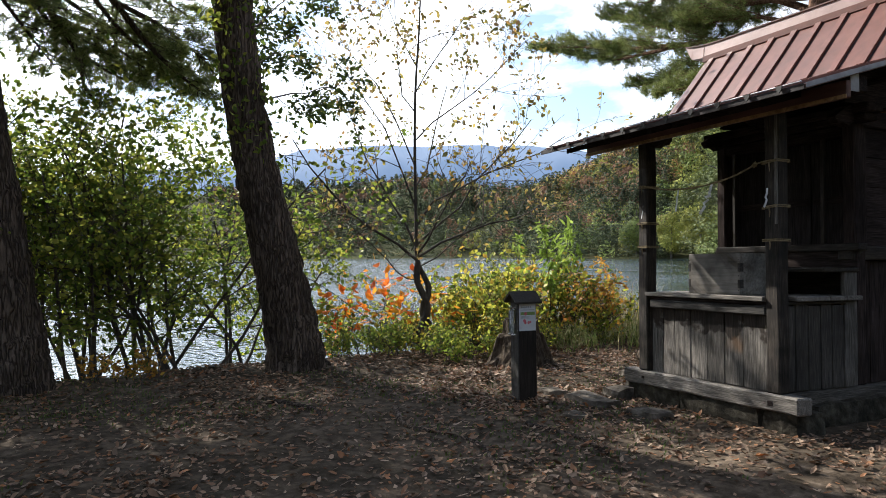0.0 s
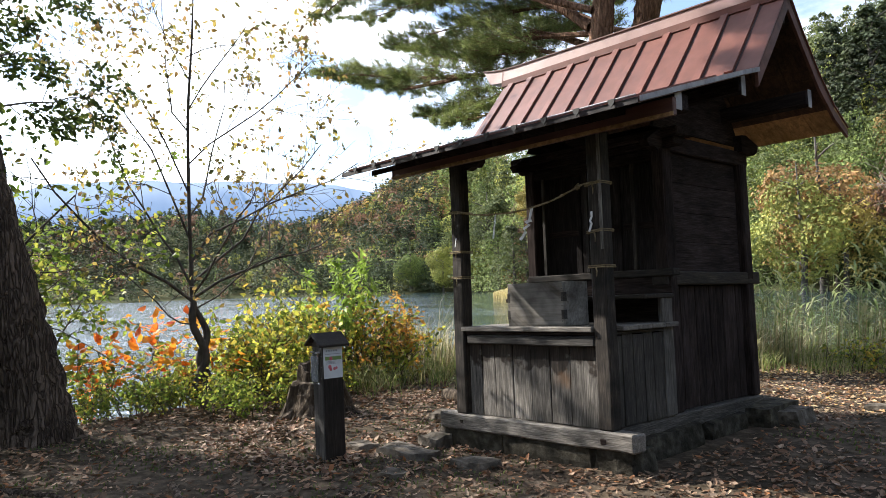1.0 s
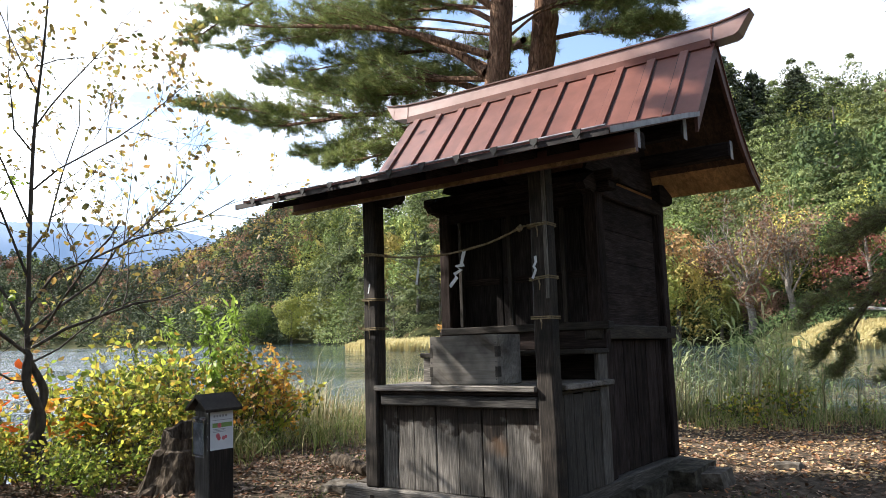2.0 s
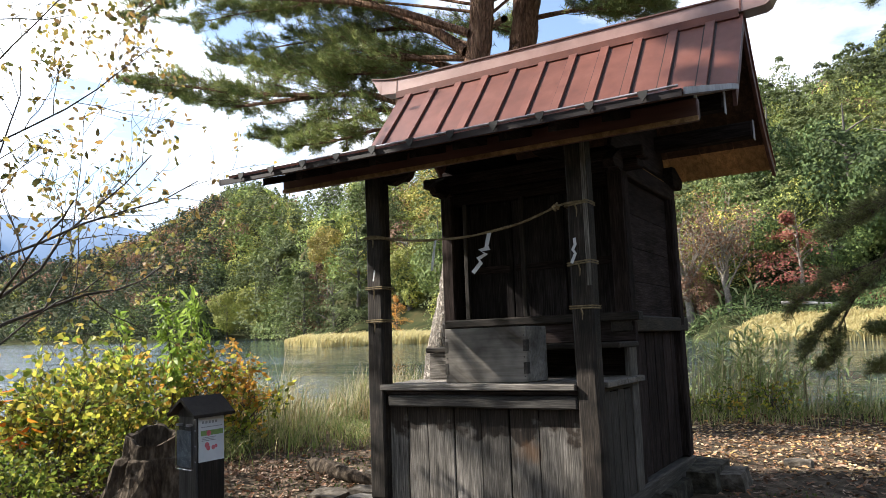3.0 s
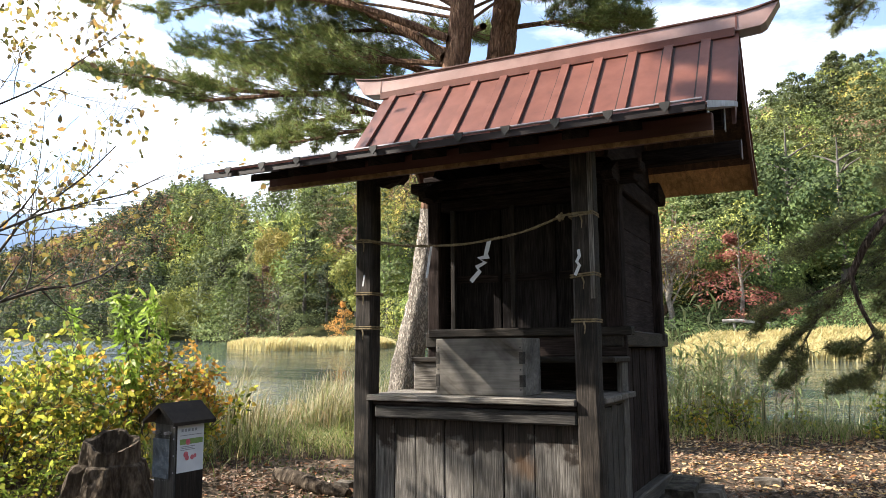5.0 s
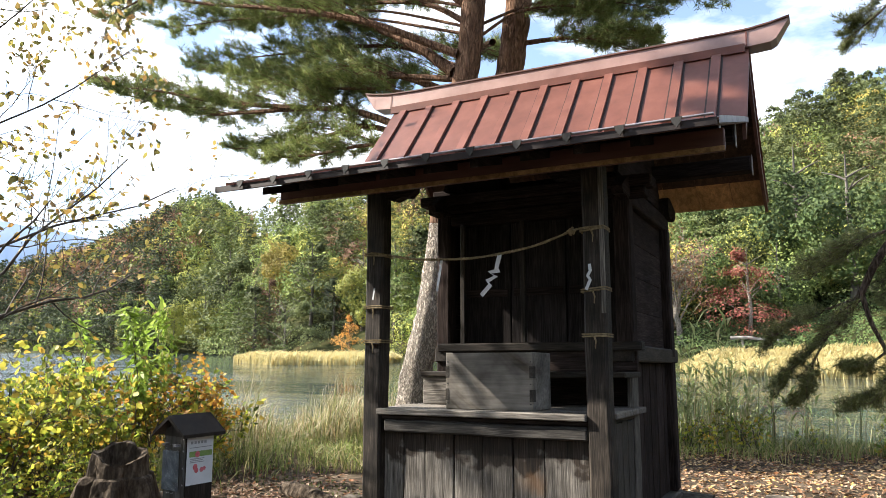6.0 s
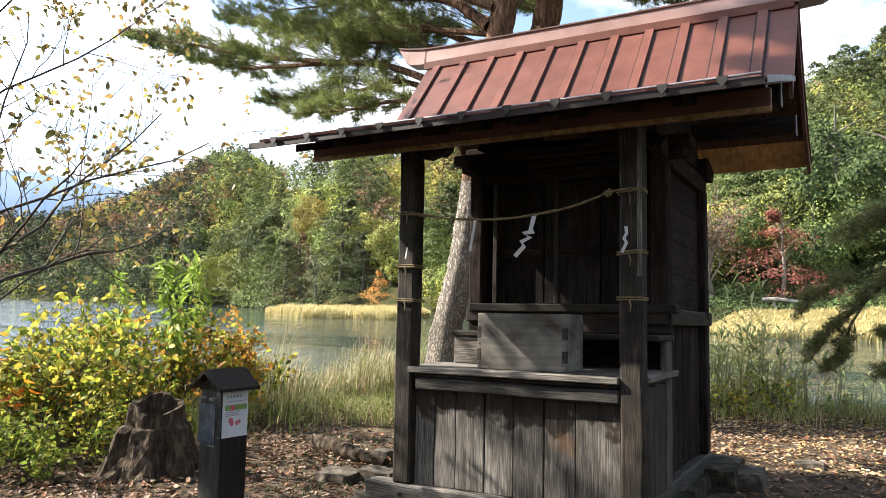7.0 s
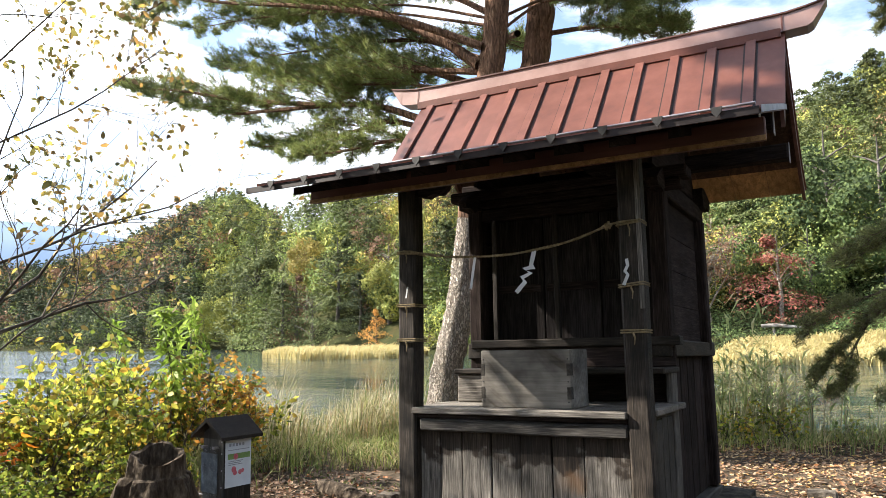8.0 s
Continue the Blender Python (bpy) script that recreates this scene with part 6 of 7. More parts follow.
B = [
    ([(-3.38, 4.55, 5.08), (-3.93, 4.6, 5.53), (-4.63, 4.7, 5.97), (-5.72, 4.8, 6.48), (-7.0, 5.0, 7.0)], 0.085, dict(near, side=0.8, twigs=24, first=0.5)),
    ([(-3.55, 4.6, 4.1), (-4.87, 4.6, 4.73), (-5.86, 4.7, 4.97), (-7.3, 4.8, 5.14), (-8.5, 5.0, 5.35), (-10.3, 5.0, 5.95)], 0.06, dict(near, side=1.2, twigs=54)),
    ([(-3.5, 4.6, 4.0), (-4.8, 4.7, 4.55), (-5.6, 4.8, 4.55), (-6.5, 4.85, 4.5), (-7.6, 4.9, 4.6)], 0.05, dict(near, twigs=40, side=0.8)),
    ([(-3.4, 4.7, 4.8), (-4.6, 5.0, 5.4), (-6.0, 5.3, 5.75), (-7.6, 5.5, 6.05), (-9.3, 5.6, 6.5)], 0.06, dict(near, side=1.3, twigs=58)),
    ([(-3.3, 4.5, 5.3), (-4.6, 4.2, 5.9), (-6.0, 4.0, 6.3), (-7.8, 4.0, 6.8), (-9.0, 3.9, 7.3)], 0.06, dict(near, side=1.2, twigs=50)),
    ([(-3.0, 5.2, 5.0), (-4.2, 6.0, 5.6), (-5.6, 6.6, 6.1), (-7.0, 7.0, 6.9)], 0.06, dict(near, side=1.2, twigs=40)),
    ([(-2.85, 5.2, 5.6), (-2.0, 5.2, 5.55), (-1.5, 5.2, 5.45), (-0.9, 5.2, 5.35)], 0.04, dict(near, side=0.8, twigs=40)),
    ([(-2.85, 5.2, 6.0), (-1.9, 5.6, 6.3), (-1.0, 5.8, 6.3), (0.0, 6.0, 6.1)], 0.05, dict(near, side=0.9, twigs=34)),
    ([(-3.0, 5.0, 5.6), (-3.6, 5.8, 5.9), (-4.0, 6.6, 6.2), (-4.3, 7.4, 6.6)], 0.05, dict(near, side=1.0, twigs=34)),
    ([(-3.4, 4.6, 5.0), (-4.6, 4.8, 5.3), (-6.0, 4.9, 5.45), (-7.3, 4.9, 5.65)], 0.05, dict(near, side=1.1, twigs=44)),
    ([(-3.4, 4.7, 5.2), (-4.6, 5.2, 5.9), (-6.0, 5.4, 6.2), (-8.2, 5.4, 6.4)], 0.05, dict(near, side=1.2, twigs=50)),
    ([(-3.5, 4.6, 4.6), (-4.4, 4.6, 5.0), (-5.2, 4.6, 5.15), (-5.9, 4.6, 5.25)], 0.04, dict(near, side=0.9, twigs=34)),
    ([(-3.2, 4.8, 5.8), (-4.2, 5.2, 6.5), (-5.4, 5.3, 6.8), (-6.6, 5.4, 7.0)], 0.05, dict(near, side=1.1, twigs=40)),
    ([(-3.5, 4.6, 3.9), (-4.6, 4.5, 4.2), (-5.6, 4.4, 4.15), (-6.6, 4.4, 4.2)], 0.04, dict(near, side=0.7, twigs=30)),
    ([(-3.2, 4.7, 6.3), (-5.0, 4.8, 7.3), (-7.4, 4.8, 7.8), (-9.3, 4.8, 7.7), (-10.8, 4.8, 7.45)], 0.06, dict(near, side=0.9, twigs=44, first=0.6)),
    ([(-5.86, 4.7, 4.97), (-7.6, 4.6, 5.3), (-9.2, 4.6, 5.75), (-10.6, 4.6, 6.05)], 0.045, dict(near, side=0.9, twigs=44)),
    ([(-3.2, 4.6, 6.0), (-4.3, 4.2, 6.9), (-5.5, 4.0, 7.3), (-6.8, 3.8, 7.6)], 0.06, dict(near, side=1.1, twigs=34)),
]
q = np.random.default_rng(31)
for k in range(14):
    z = q.uniform(6.9, 11.5)
    a, l = q.uniform(0, 6.28), q.uniform(1.6, 3.6) * (1.25 - (z - 6.4) / 9)
    c = np.array([-2.95 + (z - 6.2) * 0.06, 4.8, z])
    d = np.array([math.cos(a), math.sin(a), 0.12])
    B.append(([c, c + d * l * 0.5 + [0, 0, 0.15], c + d * l], 0.05, high))
for tip, z0 in (((-8.9, 4.5, 6.75), 5.6), ((-7.6, 5.0, 6.75), 5.7), ((-8.0, 5.6, 7.2), 6.0), ((-1.5, 5.0, 5.75), 5.5), ((-0.9, 5.6, 5.9), 5.7)):
    a, b = np.array([-3.15, 4.65, z0]), np.array(tip)
    B.append(([a, a + (b - a) * 0.35 + [0, 0, 0.25], a + (b - a) * 0.7 + [0, 0, 0.2], b], 0.024, dict(near, side=1.0, twigs=30, first=0.35)))
# the lower left stem takes the paler bark to stand for sun on it
pine("twin-stemmed red pine with flaking bark behind the shrine", [(left_stem[:4], [0.28, 0.205, 0.175, 0.17], bark_pale), (left_stem[3:], [0.17, 0.162, 0.15, 0.11, 0.03], bark_red), (right_stem, [0.26, 0.23, 0.21, 0.19, 0.18, 0.13, 0.03], bark_red)], B, 7, bark_red, needle)

# big leaning pines by the water
t2 = [(-6.38, -1.95, -0.25), (-6.4, -2.02, 0.29), (-6.4, -2.16, 1.08), (-6.4, -2.33, 1.86), (-6.4, -2.48, 2.62), (-6.4, -2.60, 3.38), (-6.4, -2.69, 4.13), (-6.4, -2.76, 4.87), (-6.4, -3.0, 6.5), (-6.4, -3.2, 9), (-6.3, -3.3, 12)]
B = [([(-6.4, -2.8, 4.75), (-6.2, -3.6, 5.0), (-6.3, -4.4, 5.1)], 0.05, dict(high, side=0.8, length=0.13, width=0.010, twigs=22)),
     # two boughs above the view, added to shade the roof's right half
     ([(-6.39, -3.1, 7.3), (-6.5, -2.2, 7.7), (-6.4, -1.2, 7.8), (-6.3, -0.3, 7.7)], 0.06, dict(high, side=0.9, twigs=30, first=0.55, per=6)),
     ([(-6.39, -3.1, 7.9), (-6.8, -2.2, 8.4), (-6.9, -1.0, 8.6), (-6.9, 0.2, 8.4)], 0.06, dict(high, side=0.9, twigs=26, first=0.6, per=6))]
q = np.random.default_rng(32)
for k in range(24):
    z = q.uniform(5.8, 12)
    a, l = q.uniform(2.9, 6.4), q.uniform(1.5, 3.8) * (1.3 - (z - 5.6) / 9)
    if k in (3, 11, 19):
        a, l, z = q.uniform(1.2, 1.7), 3.1, q.uniform(7.9, 8.8)
    c = np.array([-6.38, -3.05, z])
    d = np.array([math.cos(a), math.sin(a), 0.1])
    B.append(([c, c + d * l * 0.5 + [0, 0, 0.2], c + d * l], 0.055, high))
pine("large leaning pine with dark furrowed bark at the water's edge", [(t2, [0.42, 0.34, 0.295, 0.268, 0.25, 0.24, 0.235, 0.225, 0.19, 0.13, 0.04], bark_dark)], B, 8, bark_dark, needle, 0.07, "big pines on the bank", (1.0, -0.43, 0))
t1 = [(-5.4, -5.38, -0.25), (-5.4, -5.36, 0.1), (-5.4, -5.42, 0.86), (-5.4, -5.53, 1.85), (-5.4, -5.64, 2.8), (-5.4, -5.8, 4.16), (-5.3, -6.0, 6.5), (-5.2, -6.2, 9.5), (-5.2, -6.3, 12)]
airy = dict(high, side=0.95, length=0.115, width=0.009, twigs=34, per=5, count=10, first=0.25)
B = [([(-5.4, -5.8, 4.6), (-6.3, -5.45, 5.0), (-7.0, -5.1, 4.75), (-7.1, -4.86, 4.42), (-7.1, -4.67, 4.08), (-7.1, -4.62, 3.71), (-7.2, -4.42, 3.44)], 0.075, dict(airy, twigs=22, side=0.8)),
     ([(-5.4, -5.85, 5.0), (-6.3, -4.9, 5.2), (-7.0, -4.26, 4.86), (-7.1, -3.85, 4.39), (-7.1, -3.5, 4.04), (-7.2, -3.06, 3.73)], 0.07, dict(airy, twigs=34)),
     ([(-5.4, -5.8, 4.8), (-6.6, -5.3, 5.0), (-7.8, -4.6, 4.9), (-8.8, -3.8, 4.8)], 0.06, dict(airy, twigs=40, side=1.2)),
     ([(-7.0, -4.26, 4.86), (-7.4, -3.7, 4.75), (-7.8, -3.2, 4.55), (-8.0, -2.8, 4.3)], 0.04, dict(airy, twigs=36)),
     ([(-7.05, -5.0, 4.6), (-7.5, -4.6, 4.55), (-7.9, -4.1, 4.4), (-8.2, -3.7, 4.2)], 0.04, dict(airy, twigs=36)),
     ([(-5.4, -5.9, 5.2), (-6.8, -4.9, 5.5), (-7.8, -3.9, 5.4), (-8.6, -3.0, 5.2)], 0.06, dict(airy, twigs=46, side=1.2)),
     ([(-5.4, -5.9, 5.0), (-6.6, -5.7, 5.4), (-7.8, -5.4, 5.3), (-9.0, -5.2, 4.9)], 0.06, dict(airy, twigs=40, side=1.2)),
     ([(-6.3, -5.45, 5.0), (-7.2, -5.0, 4.5), (-7.8, -4.5, 4.2), (-8.3, -3.9, 4.0)], 0.04, dict(airy, twigs=36)),
     ([(-6.3, -4.9, 5.2), (-7.3, -4.2, 4.6), (-7.9, -3.6, 4.3), (-8.3, -3.1, 4.0)], 0.04, dict(airy, twigs=36)),
     ([(-5.4, -5.85, 5.0), (-6.4, -5.6, 4.7), (-7.2, -5.3, 4.4), (-7.8, -5.0, 4.1)], 0.04, dict(airy, twigs=36)),
     # four boughs out of view, added to shade the ground on the left
     ([(-5.4, -5.9, 5.3), (-6.0, -6.6, 5.6), (-6.6, -7.4, 5.6)], 0.05, dict(high, side=1.2, twigs=30)),
     ([(-5.4, -5.9, 5.1), (-5.0, -6.9, 5.3), (-4.9, -7.8, 5.3)], 0.05, dict(high, side=1.2, twigs=30)),
     ([(-5.4, -5.8, 4.2), (-6.2, -6.4, 4.5), (-7.0, -6.9, 4.4), (-7.8, -7.3, 4.2)], 0.05, dict(high, side=1.0, twigs=36, per=5)),
     ([(-5.4, -5.8, 3.9), (-6.0, -6.9, 4.1), (-6.4, -7.7, 4.0)], 0.05, dict(high, side=1.0, twigs=34, per=5)),
     ([(-5.4, -5.9, 5.6), (-5.9, -4.9, 6.0), (-6.2, -4.0, 6.1), (-6.4, -3.3, 6.0)], 0.06, dict(high, side=1.1, twigs=34)),
     ([(-5.35, -6.0, 6.2), (-6.2, -5.0, 6.7), (-6.8, -4.2, 6.8), (-7.2, -3.4, 6.7)], 0.06, dict(high, side=1.2, twigs=36))]
for k in range(44):
    z = q.uniform(5.4, 12)
    a, l = q.uniform(0, 6.28), q.uniform(2.0, 4.4) * (1.3 - (z - 5.4) / 10)
    c = np.array([-5.25, -6.05, z])
    d = np.array([math.cos(a), math.sin(a), 0.1])
    B.append(([c, c + d * l * 0.5 + [0, 0, 0.2], c + d * l], 0.055, high))
pine("large pine with dark furrowed bark beside the water", [(t1, [0.50, 0.41, 0.34, 0.30, 0.28, 0.26, 0.2, 0.13, 0.04], bark_dark)], B, 9, bark_dark, needle, 0.07, "big pines on the bank", (0, -0.18, 0))
# pine on the marsh side, its low boughs hanging into view
low = dict(near, side=0.62, twigs=22, first=0.45, length=0.105, per=4, count=11, width=0.0065)
B = [([(3.4, 7.4, 4.4), (2.2, 6.9, 3.6), (1.45, 6.55, 2.95), (1.09, 6.46, 2.51), (0.83, 6.46, 2.0), (0.49, 6.46, 1.58), (0.07, 6.46, 1.16), (-0.10, 6.46, 0.95)], 0.075, dict(low, twigs=34, first=0.55)),
     ([(0.83, 6.46, 2.02), (0.60, 6.40, 1.92), (0.36, 6.36, 1.84), (0.02, 6.3, 1.66), (-0.25, 6.3, 1.42)], 0.022, dict(low, twigs=20, first=0.3)),
     ([(0.88, 6.46, 2.08), (0.96, 6.44, 1.72), (1.10, 6.42, 1.36), (1.14, 6.4, 1.10), (0.98, 6.4, 0.86), (0.72, 6.38, 0.68)], 0.034, dict(low, twigs=38, first=0.3, side=0.7)),
     ([(1.10, 6.42, 1.36), (0.92, 6.36, 1.22), (0.70, 6.3, 1.16)], 0.018, dict(low, twigs=16, first=0.2, side=0.45)),
     ([(0.49, 6.46, 1.58), (0.30, 6.42, 1.22), (0.22, 6.40, 0.92), (0.05, 6.4, 0.72)], 0.018, dict(low, twigs=18, first=0.25, side=0.45)),
     ([(1.45, 6.55, 2.95), (1.05, 6.5, 2.78), (0.65, 6.45, 2.55), (0.30, 6.4, 2.38)], 0.026, dict(low, twigs=36, first=0.2, side=0.75)),
     ([(1.80, 6.7, 3.2), (1.55, 6.5, 2.75), (1.40, 6.4, 2.2), (1.35, 6.35, 1.75)], 0.03, dict(low, twigs=34, first=0.15, side=0.75)),
     ([(3.4, 7.4, 5.4), (2.6, 7.6, 5.2), (1.9, 7.8, 4.4), (1.45, 7.8, 3.5)], 0.05, dict(near, side=0.9, twigs=26)),
     ([(3.4, 7.4, 7.6), (2.5, 8.2, 7.4), (1.6, 8.8, 6.7), (1.0, 9.0, 6.3)], 0.05, dict(near, side=0.9, twigs=30))]
for k in range(14):
    z = q.uniform(4, 10)
    a, l = q.uniform(-1.8, 1.8), q.uniform(1.2, 2.6)
    c = np.array([3.4, 7.4, z])
    d = np.array([math.cos(a), math.sin(a), 0.1])
    B.append(([c, c + d * l * 0.5 + [0, 0, 0.2], c + d * l], 0.05, high))
pine("pine on the marshy bank with low hanging boughs", [([(3.6, 7.5, -0.5), (3.5, 7.4, 2), (3.4, 7.4, 5), (3.4, 7.5, 10.5)], [0.28, 0.22, 0.17, 0.04], bark_dark)], B, 10, bark_dark, needle_dark, 0.08, shift=(0.45, 0, 0))

# pines added out of view to block light; only the last one's crown shows
for (px, py), tall, sd in (((0.5, -9.5), 12.5, 61), ((6.8, -7.5), 12.0, 62), ((-7.3, -8.3), 11.5, 63), ((-7.0, -7.1), 13.5, 64)):
    B = []
    for k in range(34 if px < -6 else 13):
        z = q.uniform(4.6 if sd == 64 else 3.4, tall - 0.6)
        a, l = q.uniform(0, 6.28), q.uniform(2.0, 4.6) * (1.25 - z / 15)
        c = np.array([px, py, z])
        d = np.array([math.cos(a), math.sin(a), 0.1])
        B.append(([c, c + d * l * 0.5 + [0, 0, 0.2], c + d * l], 0.055, dict(high, count=8, length=0.14, width=0.014) if sd == 64 and z < 9 else high))
    pine("tall dark-barked pine behind the path", [([(px, py, -0.3), (px, py, 2), (px + 0.1, py, 6), (px, py, tall)], [0.34, 0.28, 0.2, 0.04], bark_dark)], B, sd, bark_dark, needle, 0.07, "pines behind the path")


def leafy(name, label, category, stems, leaf_m, seed, size=0.06, per=3, droop=0.3, bark=None, kids=4, upto=3, spread=0.7, up=0.2, keep=1.0, scatter=0.05, shrink=0.62, group="", flat=0.0, wob=0.12, first=0.3, ratio=0.55):
    """A broad-leaved shrub or young tree: stems with branching limbs, and single leaves along the outer twigs."""
    rng_ = np.random.default_rng(seed)
    ends = []
    origin = np.array(stems[0][0])
    ob = thing(name, label, category, tuple(origin), group)
    for p, d, l, r in stems:
        limbs, wood = [], Soup()
        grow(rng_, p, d, l, r, 0, limbs, ends, kids, spread, up, wob, shrink, first, upto)
        for pts, radii, level in limbs:
            tube(wood, pts - origin, np.maximum(radii, 0.0022), 6 if level == 0 else 3)
        wood.part("stem", bark or bark_thin, ob, smooth=True)
    kept = [e for e in ends if rng_.uniform() < keep]
    at = np.repeat(np.array([e[0] for e in kept]), per, 0)
    along = np.repeat(np.array([e[1] for e in kept]), per, 0)
    at = at + rng_.normal(0, scatter, at.shape)
    crown = Soup()
    leaves(crown, at - origin, size, rng_, 0, flat, ratio, droop, along * 0.6, True)
    crown.part("crown", leaf_m, ob)
    return ob


# slender young tree at the water's edge, nearly bare
def young_tree():
    rng_ = np.random.default_rng(41)
    base = np.array([-6.25, -0.26, -0.2])
    ob = thing("young_tree", "slender young tree with thin twigs and sparse yellowing leaves", "tree", tuple(base))
    stem_a = curve([(0, 0, 0), (0.02, 0.09, 0.35), (0, -0.02, 0.75), (0.02, 0.06, 1.1), (0, -0.1, 1.5), (0, -0.12, 2.1), (0, -0.11, 3.8), (0.05, -0.04, 5.05), (0.1, 0.0, 6.4)], 8)
    stem_b = curve([(0, 0.04, 0.0), (0.05, -0.12, 0.4), (0.05, 0.02, 0.8), (0.03, -0.13, 1.2), (0, -0.1, 1.5)], 8)
    wood = Soup()
    tube(wood, stem_a, np.interp(np.linspace(0, 1, len(stem_a)), [0, 0.18, 0.25, 0.5, 1], [0.10, 0.075, 0.068, 0.034, 0.007]), 9, bark=0.08, rng=rng_)
    tube(wood, stem_b, np.linspace(0.062, 0.045, len(stem_b)), 9, bark=0.08, rng=rng_)
    limbs, ends = [], []
    arms = [((0, -0.1, 1.5), (0.1, -0.75, 0.9), 2.6, 0.04), ((0, -0.12, 1.7), (-0.2, -0.55, 0.9), 2.4, 0.034), ((0, -0.1, 1.55), (0.15, 0.8, 0.9), 2.5, 0.04), ((0, -0.1, 1.75), (-0.1, 0.95, 0.75), 2.6, 0.034),
            ((0, -0.12, 2.0), (0.2, 0.5, 1.1), 2.7, 0.03), ((0, -0.12, 2.3), (0.3, -0.5, 1.0), 2.5, 0.028), ((0, -0.12, 2.6), (-0.2, 0.7, 0.9), 2.3, 0.026), ((0, -0.12, 2.9), (0.3, -0.6, 1.1), 2.2, 0.024),
            ((0, -0.1, 3.3), (-0.1, 0.75, 1.1), 2.2, 0.022), ((0, -0.1, 3.7), (0, -0.7, 1.0), 2.0, 0.02), ((0, -0.1, 4.0), (0.4, 0.6, 1.1), 1.9, 0.018), ((0, -0.08, 4.4), (0.1, -0.7, 1.0), 1.8, 0.016), ((0, -0.1, 4.7), (0, 0.7, 1.0), 1.7, 0.015),
            ((0, -0.1, 1.6), (0.8, 0.1, 0.9), 2.0, 0.03), ((0, -0.1, 1.4), (0.3, 1.0, 0.45), 2.0, 0.022), ((0, -0.05, 1.2), (0.2, -1.0, 0.35), 1.9, 0.02)]
    for p, d, l, r in arms:
        grow(rng_, p, d, l, r, 1, limbs, ends, 6, 0.7, 0.10, 0.17, 0.44, 0.22, 3)
    for pts, radii, level in limbs:
        tube(wood, pts, np.maximum(radii * 0.56, 0.0028), 6 if level == 1 else 3)
    wood.part("stem", bark_thin, ob, smooth=True)
    at = np.array([e[0] for e in ends])
    high_ = np.clip((at[:, 2] - 1.5) / 2.0, 0.3, 1)
    at = at[rng_.uniform(0, 1, len(at)) < 0.42 * high_]
    at = np.repeat(at, 3, 0) + rng_.normal(0, 0.045, (len(at) * 3, 3))
    crown = Soup()
    leaves(crown, at, 0.080, rng_, 0, 0.0, 0.55, 0.5, None, True)
    crown.part("crown", leaf_sparse, ob)


young_tree()

# shrubs along the bank
rng = np.random.default_rng(51)
# the last two shrubs are unseen, added to shade the ground on the left
for i, (x, y, h) in enumerate([(-7.35, -4.95, 3.5), (-7.5, -4.1, 3.8), (-7.5, -3.4, 3.5), (-7.75, -2.75, 2.7), (-7.2, -5.7, 3.6), (-8.0, -3.9, 3.9), (-8.0, -4.7, 3.8), (-6.9, -6.7, 3.6), (-6.7, -7.7, 3.6)]):
    z = float(land(x, y)) - 0.05
    stems = [((x + rng.normal(0, 0.10), y + rng.normal(0, 0.12), z), (rng.normal(0, 0.2), rng.normal(0, 0.26), 1), h * rng.uniform(0.85, 1.15), 0.030) for _ in range(5)]
    leafy("shrub", "tall green many-stemmed shrub on the water's edge", "shrub", stems, leaf_green, 60 + i, 0.092, 4, 0.15, bark_thin, 8, 2, 0.95, 0.05, 0.58, 0.06, 0.42, "shrubs by the big pines", 0.4, first=0.33)
for i, (x, y, h, m_, label, sz) in enumerate([
        (-7.2, 0.35, 1.1, leaf_yellow, "airy yellow-green autumn shrub", 0.095), (-7.15, 1.0, 1.2, leaf_yellow, "airy yellow-green autumn shrub", 0.095), (-6.7, 1.45, 1.25, leaf_yellow, "airy yellow-green autumn shrub", 0.095),
        (-6.2, 0.9, 1.1, leaf_yellow, "airy yellow-green autumn shrub", 0.09), (-7.3, 1.8, 1.15, leaf_yellow, "airy yellow-green autumn shrub", 0.095), (-6.2, 2.0, 1.0, leaf_yellow, "airy yellow-green autumn shrub", 0.085),
        (-7.4, -0.2, 0.95, leaf_yellow, "airy yellow-green autumn shrub", 0.09), (-5.7, 0.75, 0.9, leaf_yellow, "low yellow-green shrub", 0.08), (-6.4, 0.55, 1.0, leaf_yellow, "low yellow-green shrub", 0.085), (-5.8, 2.15, 0.95, leaf_yellow, "low yellow-green shrub", 0.08)] ):
    z = float(land(x, y)) - 0.05
    stems = [((x + rng.normal(0, 0.2), y + rng.normal(0, 0.2), z), (rng.normal(0, 0.4), rng.normal(0, 0.4), 1), h * rng.uniform(0.7, 1.05), 0.011) for _ in range(7)]
    leafy("shrub", label + " by the stump", "shrub", stems, m_, 80 + i, sz * 1.05, 2, 0.15, bark_thin, 5, 2, 0.85, 0.12, 0.52, 0.045, 0.5, "autumn shrubs", 0.3, first=0.1)
for i, (x, y, h, m_, label) in enumerate([(-7.0, -0.55, 1.15, leaf_orange, "orange-red maple sapling"), (-7.2, -1.0, 1.0, leaf_orange, "orange-red maple sapling")]):
    z = float(land(x, y)) - 0.05
    stems = [((x + rng.normal(0, 0.1), y + rng.normal(0, 0.1), z), (rng.normal(0, 0.3), rng.normal(0, 0.3), 1), h * rng.uniform(0.8, 1.1), 0.010) for _ in range(3)]
    leafy("maple_sapling", label + " at the water's edge", "sapling", stems, m_, 100 + i, 0.15, 1, 0.1, bark_thin, 4, 2, 0.8, 0.05, 0.75, 0.03, 0.55, "maple saplings", 0.5)
